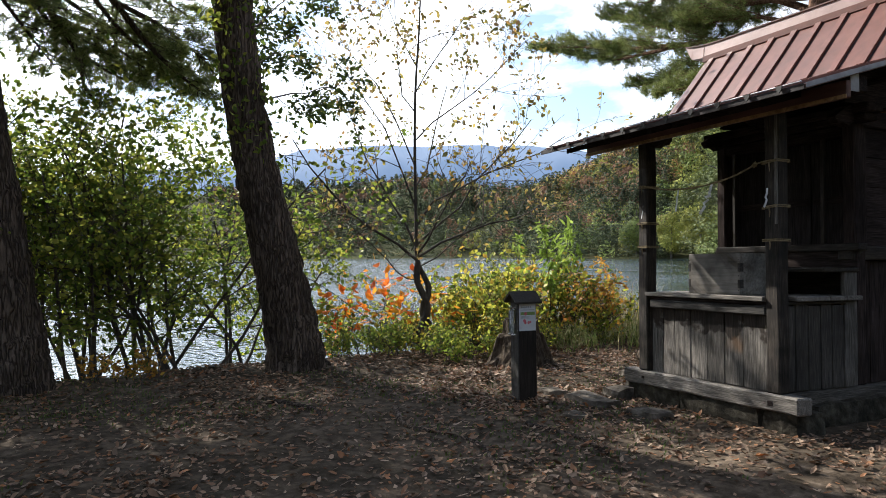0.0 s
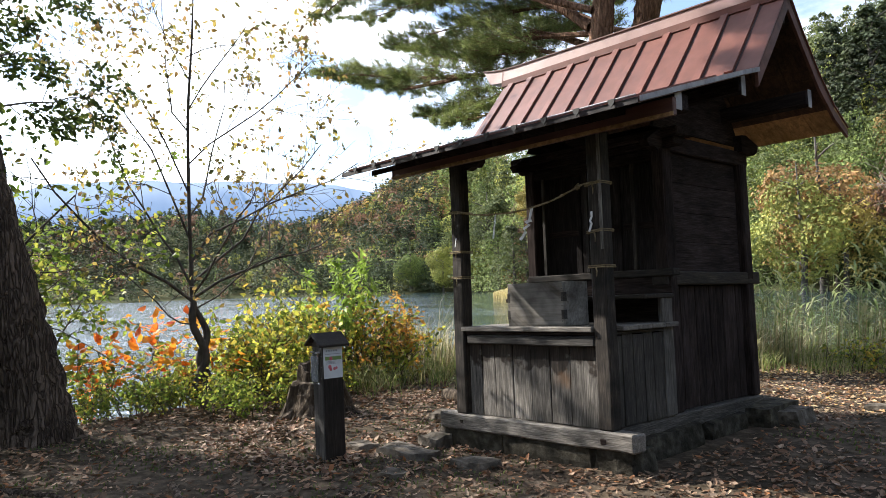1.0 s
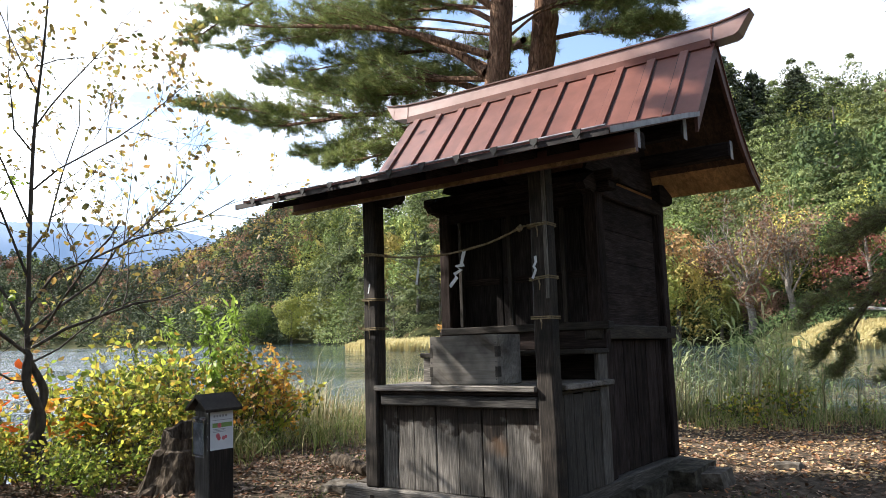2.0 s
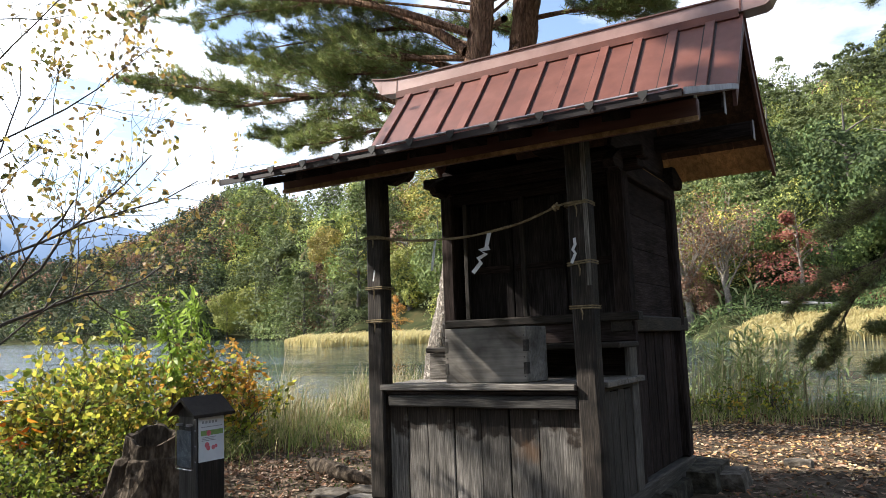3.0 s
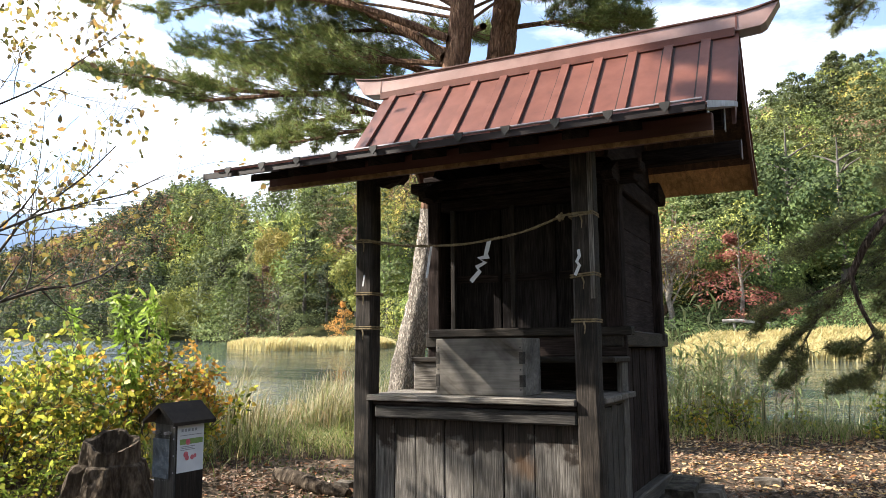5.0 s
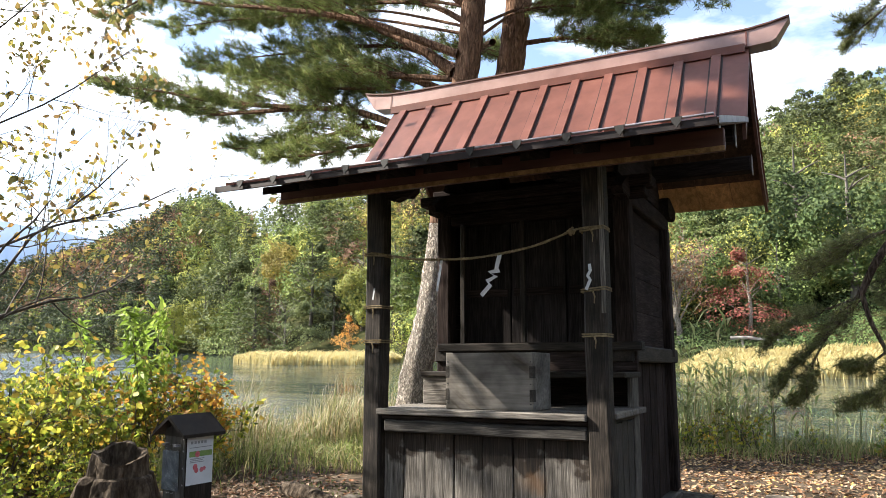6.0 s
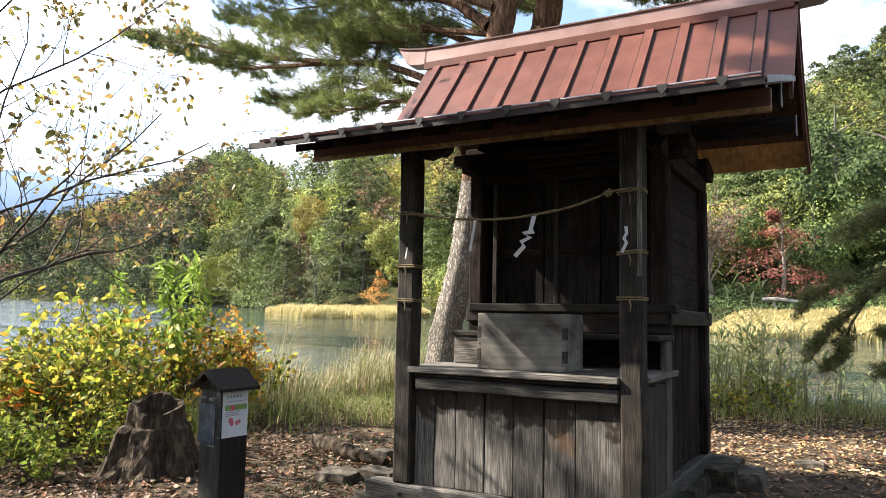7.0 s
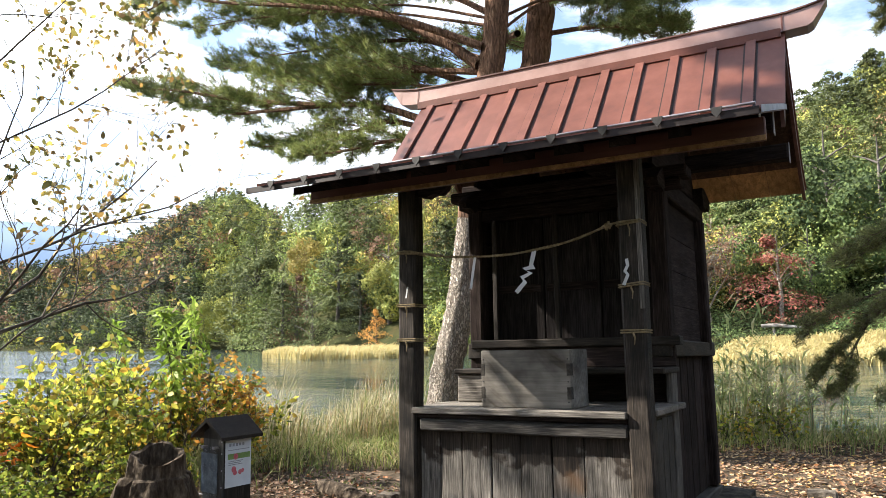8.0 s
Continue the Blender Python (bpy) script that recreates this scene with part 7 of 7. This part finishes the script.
for i, (x, y, h) in enumerate([(-6.15, 2.35, 1.2), (-5.8, 2.5, 1.05), (-6.4, 2.7, 1.1)]):
    z = float(land(x, y)) - 0.05
    stems = [((x + rng.normal(0, 0.1), y + rng.normal(0, 0.1), z), (rng.normal(0, 0.35), rng.normal(0, 0.35), 1), h * rng.uniform(0.7, 1.0), 0.009) for _ in range(5)]
    leafy("shrub", "rusty orange leaved shrub by the reeds", "shrub", stems, leaf_rust, 110 + i, 0.07, 2, 0.2, bark_thin, 4, 2, 0.8, 0.05, 0.8, 0.03, 0.5, "rusty shrubs", 0.4)
stems = [((-6.15 + rng.normal(0, 0.05), 1.75 + rng.normal(0, 0.05), -0.2), (dx, dy, 1), l, 0.013) for dx, dy, l in ((0.05, 0.16, 1.75), (-0.10, 0.05, 1.85), (0.02, -0.16, 1.6), (-0.05, 0.30, 1.5))]
leafy("shrub", "bright green leafy shoots above the yellow shrubs", "shrub", stems, leaf_fresh, 115, 0.15, 3, 0.9, bark_thin, 5, 2, 0.42, 0.25, 0.55, 0.035, 0.26, "", ratio=0.24, first=0.42)
for i, (x, y, h) in enumerate([(-6.6, -1.35, 0.5), (-6.4, -1.0, 0.35), (-6.0, -1.6, 0.28), (-5.2, -4.4, 0.3), (-6.9, -0.75, 0.4), (-5.6, -1.1, 0.4), (-5.3, -0.6, 0.35), (-4.95, -0.15, 0.4), (-5.2, 0.35, 0.5), (-4.75, 0.65, 0.4), (-5.9, -0.5, 0.4), (-4.7, -0.5, 0.28)]):
    z = float(land(x, y)) - 0.03
    stems = [((x + rng.normal(0, 0.15), y + rng.normal(0, 0.15), z), (rng.normal(0, 0.4), rng.normal(0, 0.4), 1), h, 0.007) for _ in range(6)]
    leafy("undergrowth", "low leafy undergrowth on the bank", "undergrowth", stems, leaf_rust if i == 3 else (leaf_yellow if i in (8, 9, 10) else leaf_green), 120 + i, 0.055, 1, 0.1, bark_thin, 4, 2, 0.8, 0.1, 0.9, 0.03, 0.5, "undergrowth", 0.4)
for i, (x, y, h) in enumerate([(0.1, 7.0, 0.55), (1.9, 7.0, 0.5), (-0.75, 6.9, 0.45)]):
    z = float(land(x, y)) - 0.05
    stems = [((x + rng.normal(0, 0.2), y + rng.normal(0, 0.2), z), (rng.normal(0, 0.45), rng.normal(0, 0.45), 1), h * rng.uniform(0.7, 1.05), 0.009) for _ in range(6)]
    leafy("shrub", "low yellow-green herb among the marsh reeds", "shrub", stems, leaf_yellow, 200 + i, 0.06, 1, 0.15, bark_thin, 4, 2, 0.8, 0.1, 0.85, 0.035, 0.5, "marsh shrubs", 0.3, first=0.1)
# leafy creeper and a leafy branch on the leaning pine
vine = Soup()
vq = np.random.default_rng(130)
va = []
for _ in range(420):
    z = vq.choice([vq.uniform(2.6, 3.9), vq.uniform(4.0, 5.0)])
    c = np.array([np.interp(z, [2, 5], [-6.4, -6.4]), np.interp(z, [2.6, 4.9], [-2.53, -2.82]), z])
    a = vq.uniform(-1.6, 1.2)
    va.append(c + [1.0, -0.43, 0] + np.array([math.cos(a), math.sin(a), 0]) * vq.uniform(0.22, 0.42))
leaves(vine, np.array(va), 0.085, vq, 0, 0, 0.6, 0.4, None, True)
tagged(vine.part("creeper", leaf_green), "green leafy creeper climbing the leaning pine", "creeper")
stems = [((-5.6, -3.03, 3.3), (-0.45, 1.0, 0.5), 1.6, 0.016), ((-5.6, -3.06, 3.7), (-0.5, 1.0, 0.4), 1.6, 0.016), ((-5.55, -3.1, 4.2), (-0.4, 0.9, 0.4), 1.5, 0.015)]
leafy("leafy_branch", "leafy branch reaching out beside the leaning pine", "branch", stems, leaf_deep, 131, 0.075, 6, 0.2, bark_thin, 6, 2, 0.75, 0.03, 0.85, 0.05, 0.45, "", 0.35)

# ---- reeds and grass ----
def scatter(n, x0, x1, y0, y1, rule, seed):
    g = np.random.default_rng(seed)
    x, y = g.uniform(x0, x1, n), g.uniform(y0, y1, n)
    ok = rule(x, y, g)
    return np.stack([x[ok], y[ok], land(x[ok], y[ok])], 1), g


def strip(lo, hi, thin=0.0):
    def rule(x, y, g):
        d = inland(x, y)
        return (d > lo) & (d < hi) & (g.uniform(0, 1, len(x)) > thin * (value_noise(x * 1.3, y * 1.3, 8)))
    return rule


def clump(at, g, k):
    """Uneven height from clump to clump."""
    return 0.55 + 0.75 * value_noise(at[:, 0] * k, at[:, 1] * k, 21) + 0.15 * (value_noise(at[:, 0] * 9, at[:, 1] * 9, 22) - 0.5)


at, g = scatter(46000, -9.5, -1.9, 2.4, 9.5, strip(-0.9, 2.0, 0.8), 140)
s = Soup()
a3 = len(at) // 3
hc = clump(at, g, 1.7)
blades(s, at[:a3], 0.66 * hc[:a3], g, 0.014, 1.1)
blades(s, at[a3 : 2 * a3], 0.68 * hc[a3 : 2 * a3], g, 0.013, 0.6)
blades(s, at[2 * a3 :], 0.98 * hc[2 * a3 :], g, 0.007, 0.4)
tagged(s.part("dry_reeds", reed_tan), "dry tan and green reeds along the lake shore", "reeds", kind="stuff")
at, g = scatter(36000, -7.5, -1.9, 1.2, 8.0, lambda x, y, g: strip(0.4, 3.6, 1.0)(x, y, g) & (y - 1.5 > 0.75 * (x + 3.3)) & (value_noise(x * 1.9, y * 1.9, 26) > 0.40 + 0.12 * g.normal(0, 1, len(x))), 141)
s = Soup()
blades(s, at, 0.34 * clump(at, g, 2.9) ** 1.6, g, 0.009, 2.0, 0, (0.0, -0.1))
tagged(s.part("bank_grass", grass_green), "green arching grass on the bank", "grass", kind="stuff")


def reed_plants(soup, at, height, g):
    """Reeds: thin stems with pointed leaves that stand off them."""
    n = len(at)
    h = height * g.uniform(0.6, 1.15, n)
    lean_ = g.normal(0, 0.09, (n, 2)) + [0.06, 0]
    blades(soup, at, h, g, 0.008, 0.08, 0, (0.06, 0.0))
    for k in range(6):
        t = g.uniform(0.3, 0.95, n)
        p = at + np.stack([lean_[:, 0] * h * t * 0.6, lean_[:, 1] * h * t * 0.3, h * t], 1)
        az, l = g.uniform(0, 6.283, n), g.uniform(0.28, 0.6, n)
        out = np.stack([np.cos(az), np.sin(az), 0 * az], 1)
        side = np.stack([-np.sin(az), np.cos(az), 0 * az], 1) * 0.021
        up = g.uniform(-0.1, 1.2, n)[:, None] * [0, 0, 1]
        mid = p + (out * 0.5 + up * 0.55) * l[:, None] * 0.6
        tip = p + (out * 0.9 + up * 0.55) * l[:, None] + [0, 0, -0.04]
        v = np.stack([p, mid - side, mid + side, tip], 1).reshape(-1, 3)
        i = np.arange(n)[:, None] * 4
        soup.add(v, np.concatenate([i + [0, 1, 2], i + [1, 3, 2]]))


def stand(x, y, g):
    """Dense on the west side of the marsh, a few plants only further east."""
    return strip(-1.6, 1.5, 1.0)(x, y, g) & (g.uniform(0, 1, len(x)) < np.interp(x, [-2.6, -0.3, 0.2, 1.0], [1.0, 0.9, 0.18, 0.07]))


at, g = scatter(3900, -2.8, 6.5, 5.8, 12.0, stand, 142)
s = Soup()
reed_plants(s, at, np.interp(at[:, 0], [-0.6, 0.4], [1.75, 1.35]) * (0.55 + 0.6 * value_noise(at[:, 0] * 0.9, at[:, 1] * 0.9, 23)), g)
tagged(s.part("green_reeds", reed_green), "tall green reeds in the marsh behind the shrine", "reeds", kind="stuff")
at, g = scatter(9000, -2.6, 6.0, 5.6, 10.5, lambda x, y, g: strip(-1.2, 1.7, 1.0)(x, y, g) & (g.uniform(0, 1, len(x)) < np.interp(x, [-0.4, 0.3], [1.0, 0.22])), 144)
s = Soup()
n2 = len(at) * 2 // 3
blades(s, at[:n2], 0.70 * clump(at[:n2], g, 1.1), g, 0.009, 0.7)
blades(s, at[n2:], 1.35 * clump(at[n2:], g, 1.1), g, 0.010, 0.22)
tagged(s.part("dry_reeds", reed_tan), "dry tan stalks among the green reeds", "reeds", kind="stuff")
at, g = scatter(15000, -2.3, 6.5, 5.3, 9.5, lambda x, y, g: strip(0.3, 2.5, 0.4)(x, y, g) & (value_noise(x * 2.1, y * 2.1, 27) > 0.40), 143)
s = Soup()
blades(s, at, 0.27 * clump(at, g, 2.3), g, 0.009, 1.3)
tagged(s.part("marsh_grass", grass_green), "rough grass beside the leaf-covered path", "grass", kind="stuff")


def far_bed(name, label, yaw0, yaw1, r0, r1, n, h, m_, seed, wide=0.10):
    g = np.random.default_rng(seed)
    yw, r = np.radians(g.uniform(yaw0, yaw1, n)), np.sqrt(g.uniform(r0 * r0, r1 * r1, n))
    end = np.minimum(np.abs(np.degrees(yw) - yaw0), np.abs(yaw1 - np.degrees(yw)))
    mid = (r0 + r1) / 2
    r = mid + (r - mid) * np.clip(0.12 + end * 0.35, 0, 1)
    x, y = 1 - np.sin(yw) * r, -4 + np.cos(yw) * r
    p = np.stack([x, y, np.maximum(WATER, land(x, y))], 1)
    s_ = Soup()
    blades(s_, p, h * np.clip(0.55 + end * 0.4, 0.5, 1) * (0.75 + 0.5 * value_noise(x * 0.7, y * 0.7, seed)), g, wide, 0.6, 0, (0.22, 0.08))
    return tagged(s_.part(name, m_), label, "marsh grass", kind="stuff")


far_bed("golden_reeds", "golden marsh grass on a low islet in the lake", 30.5, 42.8, 70, 92, 11000, 1.05, grass_gold, 150, 0.085)
far_bed("golden_reeds", "golden marsh grass in the shallow bay", -6.0, 9.8, 50.5, 62, 20000, 0.76, grass_gold, 151, 0.08)
g = np.random.default_rng(152)
yw, rr_ = np.radians(g.uniform(-7, 14, 15000)), np.sqrt(g.uniform(61.5**2, 75**2, 15000))
bx, by = 1 - np.sin(yw) * rr_, -4 + np.cos(yw) * rr_
bz = land(bx, by) + g.uniform(0, 1, 15000) ** 0.7 * (0.35 + 1.3 * value_noise(bx * 0.45, by * 0.45, 28))
s = Soup()
far_clumps(s, np.stack([bx, by, bz], 1), g.normal(0, 0.5, (15000, 3)) + [0, -0.6, 1], 0.15, g, 0)
tagged(s.part("undergrowth", bay_green), "dark green undergrowth below the trees of the bay", "undergrowth", kind="stuff")

# single trees that stand out on the far shore
shore_tree("crimson maple with pale stems beside the bay", 5.0, 66, 8.2, leaf_red, False, 1, 1.45, n=3000, bark=bark_pale, tiers=6)
def bare_tree(label, x, y, h, seed, leaf_m):
    """A wide, nearly bare tree with pale limbs and a thin veil of leaves."""
    q = np.random.default_rng(seed)
    ob = thing("tree", label, "tree", (x, y, float(land(x, y)) - 0.2), "trees on the far shore")
    limbs, ends = [], []
    wood = Soup()
    tube(wood, curve([(0, 0, 0), (0.1, 0, 0.16 * h), (-0.15, 0, 0.32 * h), (0, 0.1, 0.45 * h)], 5), np.linspace(0.034 * h, 0.022 * h, 16), 9, bark=0.06, rng=q)
    for k in range(9):
        a, z = k * 2.4 + q.uniform(-0.3, 0.3), h * (0.22 + 0.23 * k / 8)
        grow(q, (0, 0, z), (math.cos(a) * 0.75, math.sin(a) * 0.75, 1), h * q.uniform(0.42, 0.6), 0.011 * h, 1, limbs, ends, 5, 0.7, 0.12, 0.14, 0.5, 0.25, 3)
    for pts, radii, level in limbs:
        tube(wood, pts, np.maximum(radii, 0.018), 5 if level == 1 else 3)
    wood.part("trunk", bark_pale, ob, smooth=True)
    at = np.array([e[0] for e in ends])
    at = np.repeat(at[q.uniform(0, 1, len(at)) < 0.6], 2, 0)
    crown = Soup()
    leaves(crown, at + q.normal(0, 0.25, at.shape), 0.26, q, 0, 0.3, 0.7, 0.2)
    crown.part("crown", leaf_m, ob)


bare_tree("wide pale-stemmed tree with thin rusty leaves", -13.2, 60.0, 10.5, 22, FAR_LEAVES[5])
bare_tree("slender pale-stemmed tree with thin rusty leaves", -10.2, 60.5, 8.5, 23, FAR_LEAVES[5])
drift = Soup()
zd = float(land(-3.9, 59.5)) + 0.22
tube(drift, curve([(-6.0, 59.3, zd + 0.62), (-4.9, 59.4, zd + 0.66), (-3.6, 59.5, zd + 0.52), (-2.0, 59.8, zd + 0.40)], 5), np.linspace(0.17, 0.10, 16), 9, bark=0.08, rng=q)
tube(drift, [(-5.2, 59.4, zd + 0.6), (-5.0, 59.4, zd - 0.3)], [0.12, 0.1], 7)
tube(drift, [(-2.6, 59.7, zd + 0.4), (-2.5, 59.7, zd - 0.3)], [0.10, 0.08], 7)
tagged(drift.part("driftwood_log", bleached, smooth=True), "bleached grey log lying in the golden marsh grass", "log")
shore_tree("yellow-green tree beside the bay", 13.0, 68, 8, FAR_LEAVES[2], False, 2, 0.8, n=3500)
shore_tree("low yellow-green tree at the bay's edge", 14.6, 68, 6, FAR_LEAVES[2], False, 41, 1.1)
shore_tree("low green tree at the bay's edge", 16.2, 70, 6.5, bay_green, False, 42, 1.0)
shore_tree("low rusty tree at the bay's edge", 11.9, 66, 5.5, FAR_LEAVES[5], False, 43, 1.0)
shore_tree("low yellow-green tree at the bay's edge", 18.2, 72, 7, FAR_LEAVES[2], False, 44, 1.0)
shore_tree("leafy green tree at the bay's edge", 20.3, 74, 7, bay_green, False, 45, 1.1)
shore_tree("leafy green tree behind the maple", 7.8, 71, 8, bay_green, False, 31, 1.0)
shore_tree("leafy green tree behind the maple", 3.0, 70, 7.5, bay_green, False, 32, 1.1)
shore_tree("leafy green tree behind the maple", 5.4, 73, 8, FAR_LEAVES[0], False, 33, 1.1)
shore_tree("large green tree on the bay's shore", 6.4, 80, 15, bay_green, False, 3, 1.0)
shore_tree("large green tree on the bay's shore", 1.6, 76, 15, bay_green, False, 4, 1.0)
shore_tree("large green tree on the bay's shore", -1.6, 72, 14, bay_green, False, 5, 1.0)
shore_tree("tall dark layered pine on the bay's shore", 15.8, 100, 19, far_pine_and_shade, True, 6, 0.9)
shore_tree("tall dark layered pine on the bay's shore", 13.8, 104, 20, far_pine_and_shade, True, 7, 0.9)
shore_tree("tall dark layered pine on the bay's shore", 18.0, 104, 18, far_pine_and_shade, True, 8, 0.9)
shore_tree("layered dark pine standing on the hilltop", -1.6, 112, 13, FAR_LEAVES[0], True, 51, 1.0)
shore_tree("yellow-green autumn tree turning orange at the top", 20.2, 66, 12, FAR_LEAVES[2], False, 52, 1.0, n=4500)
shore_tree("broad yellow autumn tree on the bay's shore", 17.6, 67, 10, FAR_LEAVES[3], False, 53, 1.1, n=3500)
shore_tree("orange autumn tree behind the yellow ones", 19.0, 70, 15, FAR_LEAVES[4], False, 54, 0.9, n=3500)
shore_tree("rusty orange tree behind the bay", 14.8, 72, 10, FAR_LEAVES[5], False, 55, 1.0, n=3500)
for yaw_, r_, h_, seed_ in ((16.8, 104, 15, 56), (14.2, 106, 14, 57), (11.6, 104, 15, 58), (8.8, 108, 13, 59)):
    shore_tree("tall dark pine on the wooded hillside", yaw_, r_, h_, far_pine_and_shade, True, seed_, 0.95, n=4500)
shore_tree("small orange tree at the lake shore", 34.4, 94, 5.6, leaf_amber, False, 9, 1.0, n=1800, tiers=6)
shore_tree("wide low layered green pine at the lake shore", 39.2, 102, 8.6, FAR_LEAVES[0], True, 10, 1.7, tiers=6)
shore_tree("tall layered green pine at the lake shore", 37.3, 110, 14, FAR_LEAVES[0], True, 11, 1.05, tiers=9)
shore_tree("grey-green pine at the lake shore", 35.6, 106, 9, far_pine_and_shade, True, 61, 1.2, tiers=7)
shore_tree("pale brown nearly bare tree behind the pines", 40.4, 114, 12, FAR_LEAVES[5], False, 62, 0.8, n=1600, tiers=8)
shore_tree("green tree behind the small orange tree", 33.2, 104, 8, bay_green, False, 63, 1.0)
shore_tree("layered green pine at the lake shore", 41.4, 112, 12, FAR_LEAVES[0], True, 12, 1.2)
shore_tree("tall layered green pine at the lake shore", 43.3, 133, 18.5, FAR_LEAVES[0], True, 21, 0.95, tiers=10)
shore_tree("layered green pine at the lake shore", 42.6, 124, 13, FAR_LEAVES[1], True, 23, 1.2)
shore_tree("yellow-green tree at the lake shore", 44.9, 136, 11, FAR_LEAVES[2], False, 13, 0.9)
shore_tree("yellow tree on the hillside", 39.6, 122, 11, FAR_LEAVES[3], False, 14, 0.8, lift=0.35)
shore_tree("yellow-green tree at the lake shore", 33.4, 104, 12, FAR_LEAVES[2], False, 15, 0.9)
shore_tree("green tree at the lake shore", 31.0, 96, 14, FAR_LEAVES[1], False, 16, 0.9)
shore_tree("layered green pine at the lake shore", 29.0, 96, 15, FAR_LEAVES[0], True, 17, 1.0)
shore_tree("yellow-green tree at the lake shore", 47.0, 142, 10, FAR_LEAVES[2], False, 18, 0.9)
shore_tree("green tree at the lake shore", 49.5, 147, 10, FAR_LEAVES[1], False, 19, 0.9)

# ---- fallen leaves and moss ----
at, g = scatter(140000, -7.5, 5.5, -6, 8.5, lambda x, y, g: (inland(x, y) > 0.4) & (g.uniform(0, 1, len(x)) < 0.10 + 0.95 * (0.65 * value_noise(x * 0.9, y * 0.9, 12) + 0.35 * value_noise(x * 3.1, y * 3.1, 14)) ** 1.8) & ~((x > -1.98) & (x < 0.0) & (y > 0.0) & (y < 2.8)), 160)
s = Soup()
n2 = len(at) // 2
leaves(s, at[:n2] + [0, 0, 0.012], g.uniform(0.026, 0.062, n2), g, 0, 0.8, 0.6)
curled(s, at[n2:] + [0, 0, 0.013], g.uniform(0.032, 0.080, len(at) - n2), g)
tagged(s.part("fallen_leaves", litter), "brown and grey fallen leaves scattered on the soil", "leaves", kind="stuff")
at, g = scatter(10000, -5.8, -2.0, -1.6, 1.9, lambda x, y, g: (inland(x, y) > 0.5) & (g.uniform(0, 1, len(x)) < 0.06 + value_noise(x * 1.4, y * 1.4, 17) ** 2), 163)
s = Soup()
curled(s, at + [0, 0, 0.02], g.uniform(0.035, 0.085, len(at)), g)
tagged(s.part("fallen_leaves", litter_tan), "curled brown fallen leaves heaped below the shrubs", "leaves", kind="stuff")
at, g = scatter(12000, -2.0, 4.5, 3.2, 8.5, lambda x, y, g: (inland(x, y) > 0.9) & (g.uniform(0, 1, len(x)) < 0.25 + 0.9 * value_noise(x * 1.6, y * 1.6, 19)), 161)
s = Soup()
n2 = len(at) // 2
leaves(s, at[:n2] + [0, 0, 0.018], 0.052, g, 0, 0.88, 0.65)
curled(s, at[n2:] + [0, 0, 0.016], g.uniform(0.03, 0.07, len(at) - n2), g)
tagged(s.part("fallen_leaves", litter_bright), "fresh yellow and orange fallen leaves on the path", "leaves", kind="stuff")
at, g = scatter(16000, -6.5, 3.5, -6, 2.5, lambda x, y, g: (0.6 * value_noise(x * 0.9 + 5, y * 0.9, 13) + 0.4 * value_noise(x * 2.7, y * 2.7, 16) > 0.56 + 0.06 * g.normal(0, 1, len(x))) & (inland(x, y) > 0.5) & ~((x > -2.05) & (x < 0.1) & (y > -0.1) & (y < 2.8)), 162)
s = Soup()
blades(s, at, 0.03, g, 0.012, 0.9)
tagged(s.part("moss", moss), "thin patches of green moss and grass on the soil", "moss", kind="stuff")
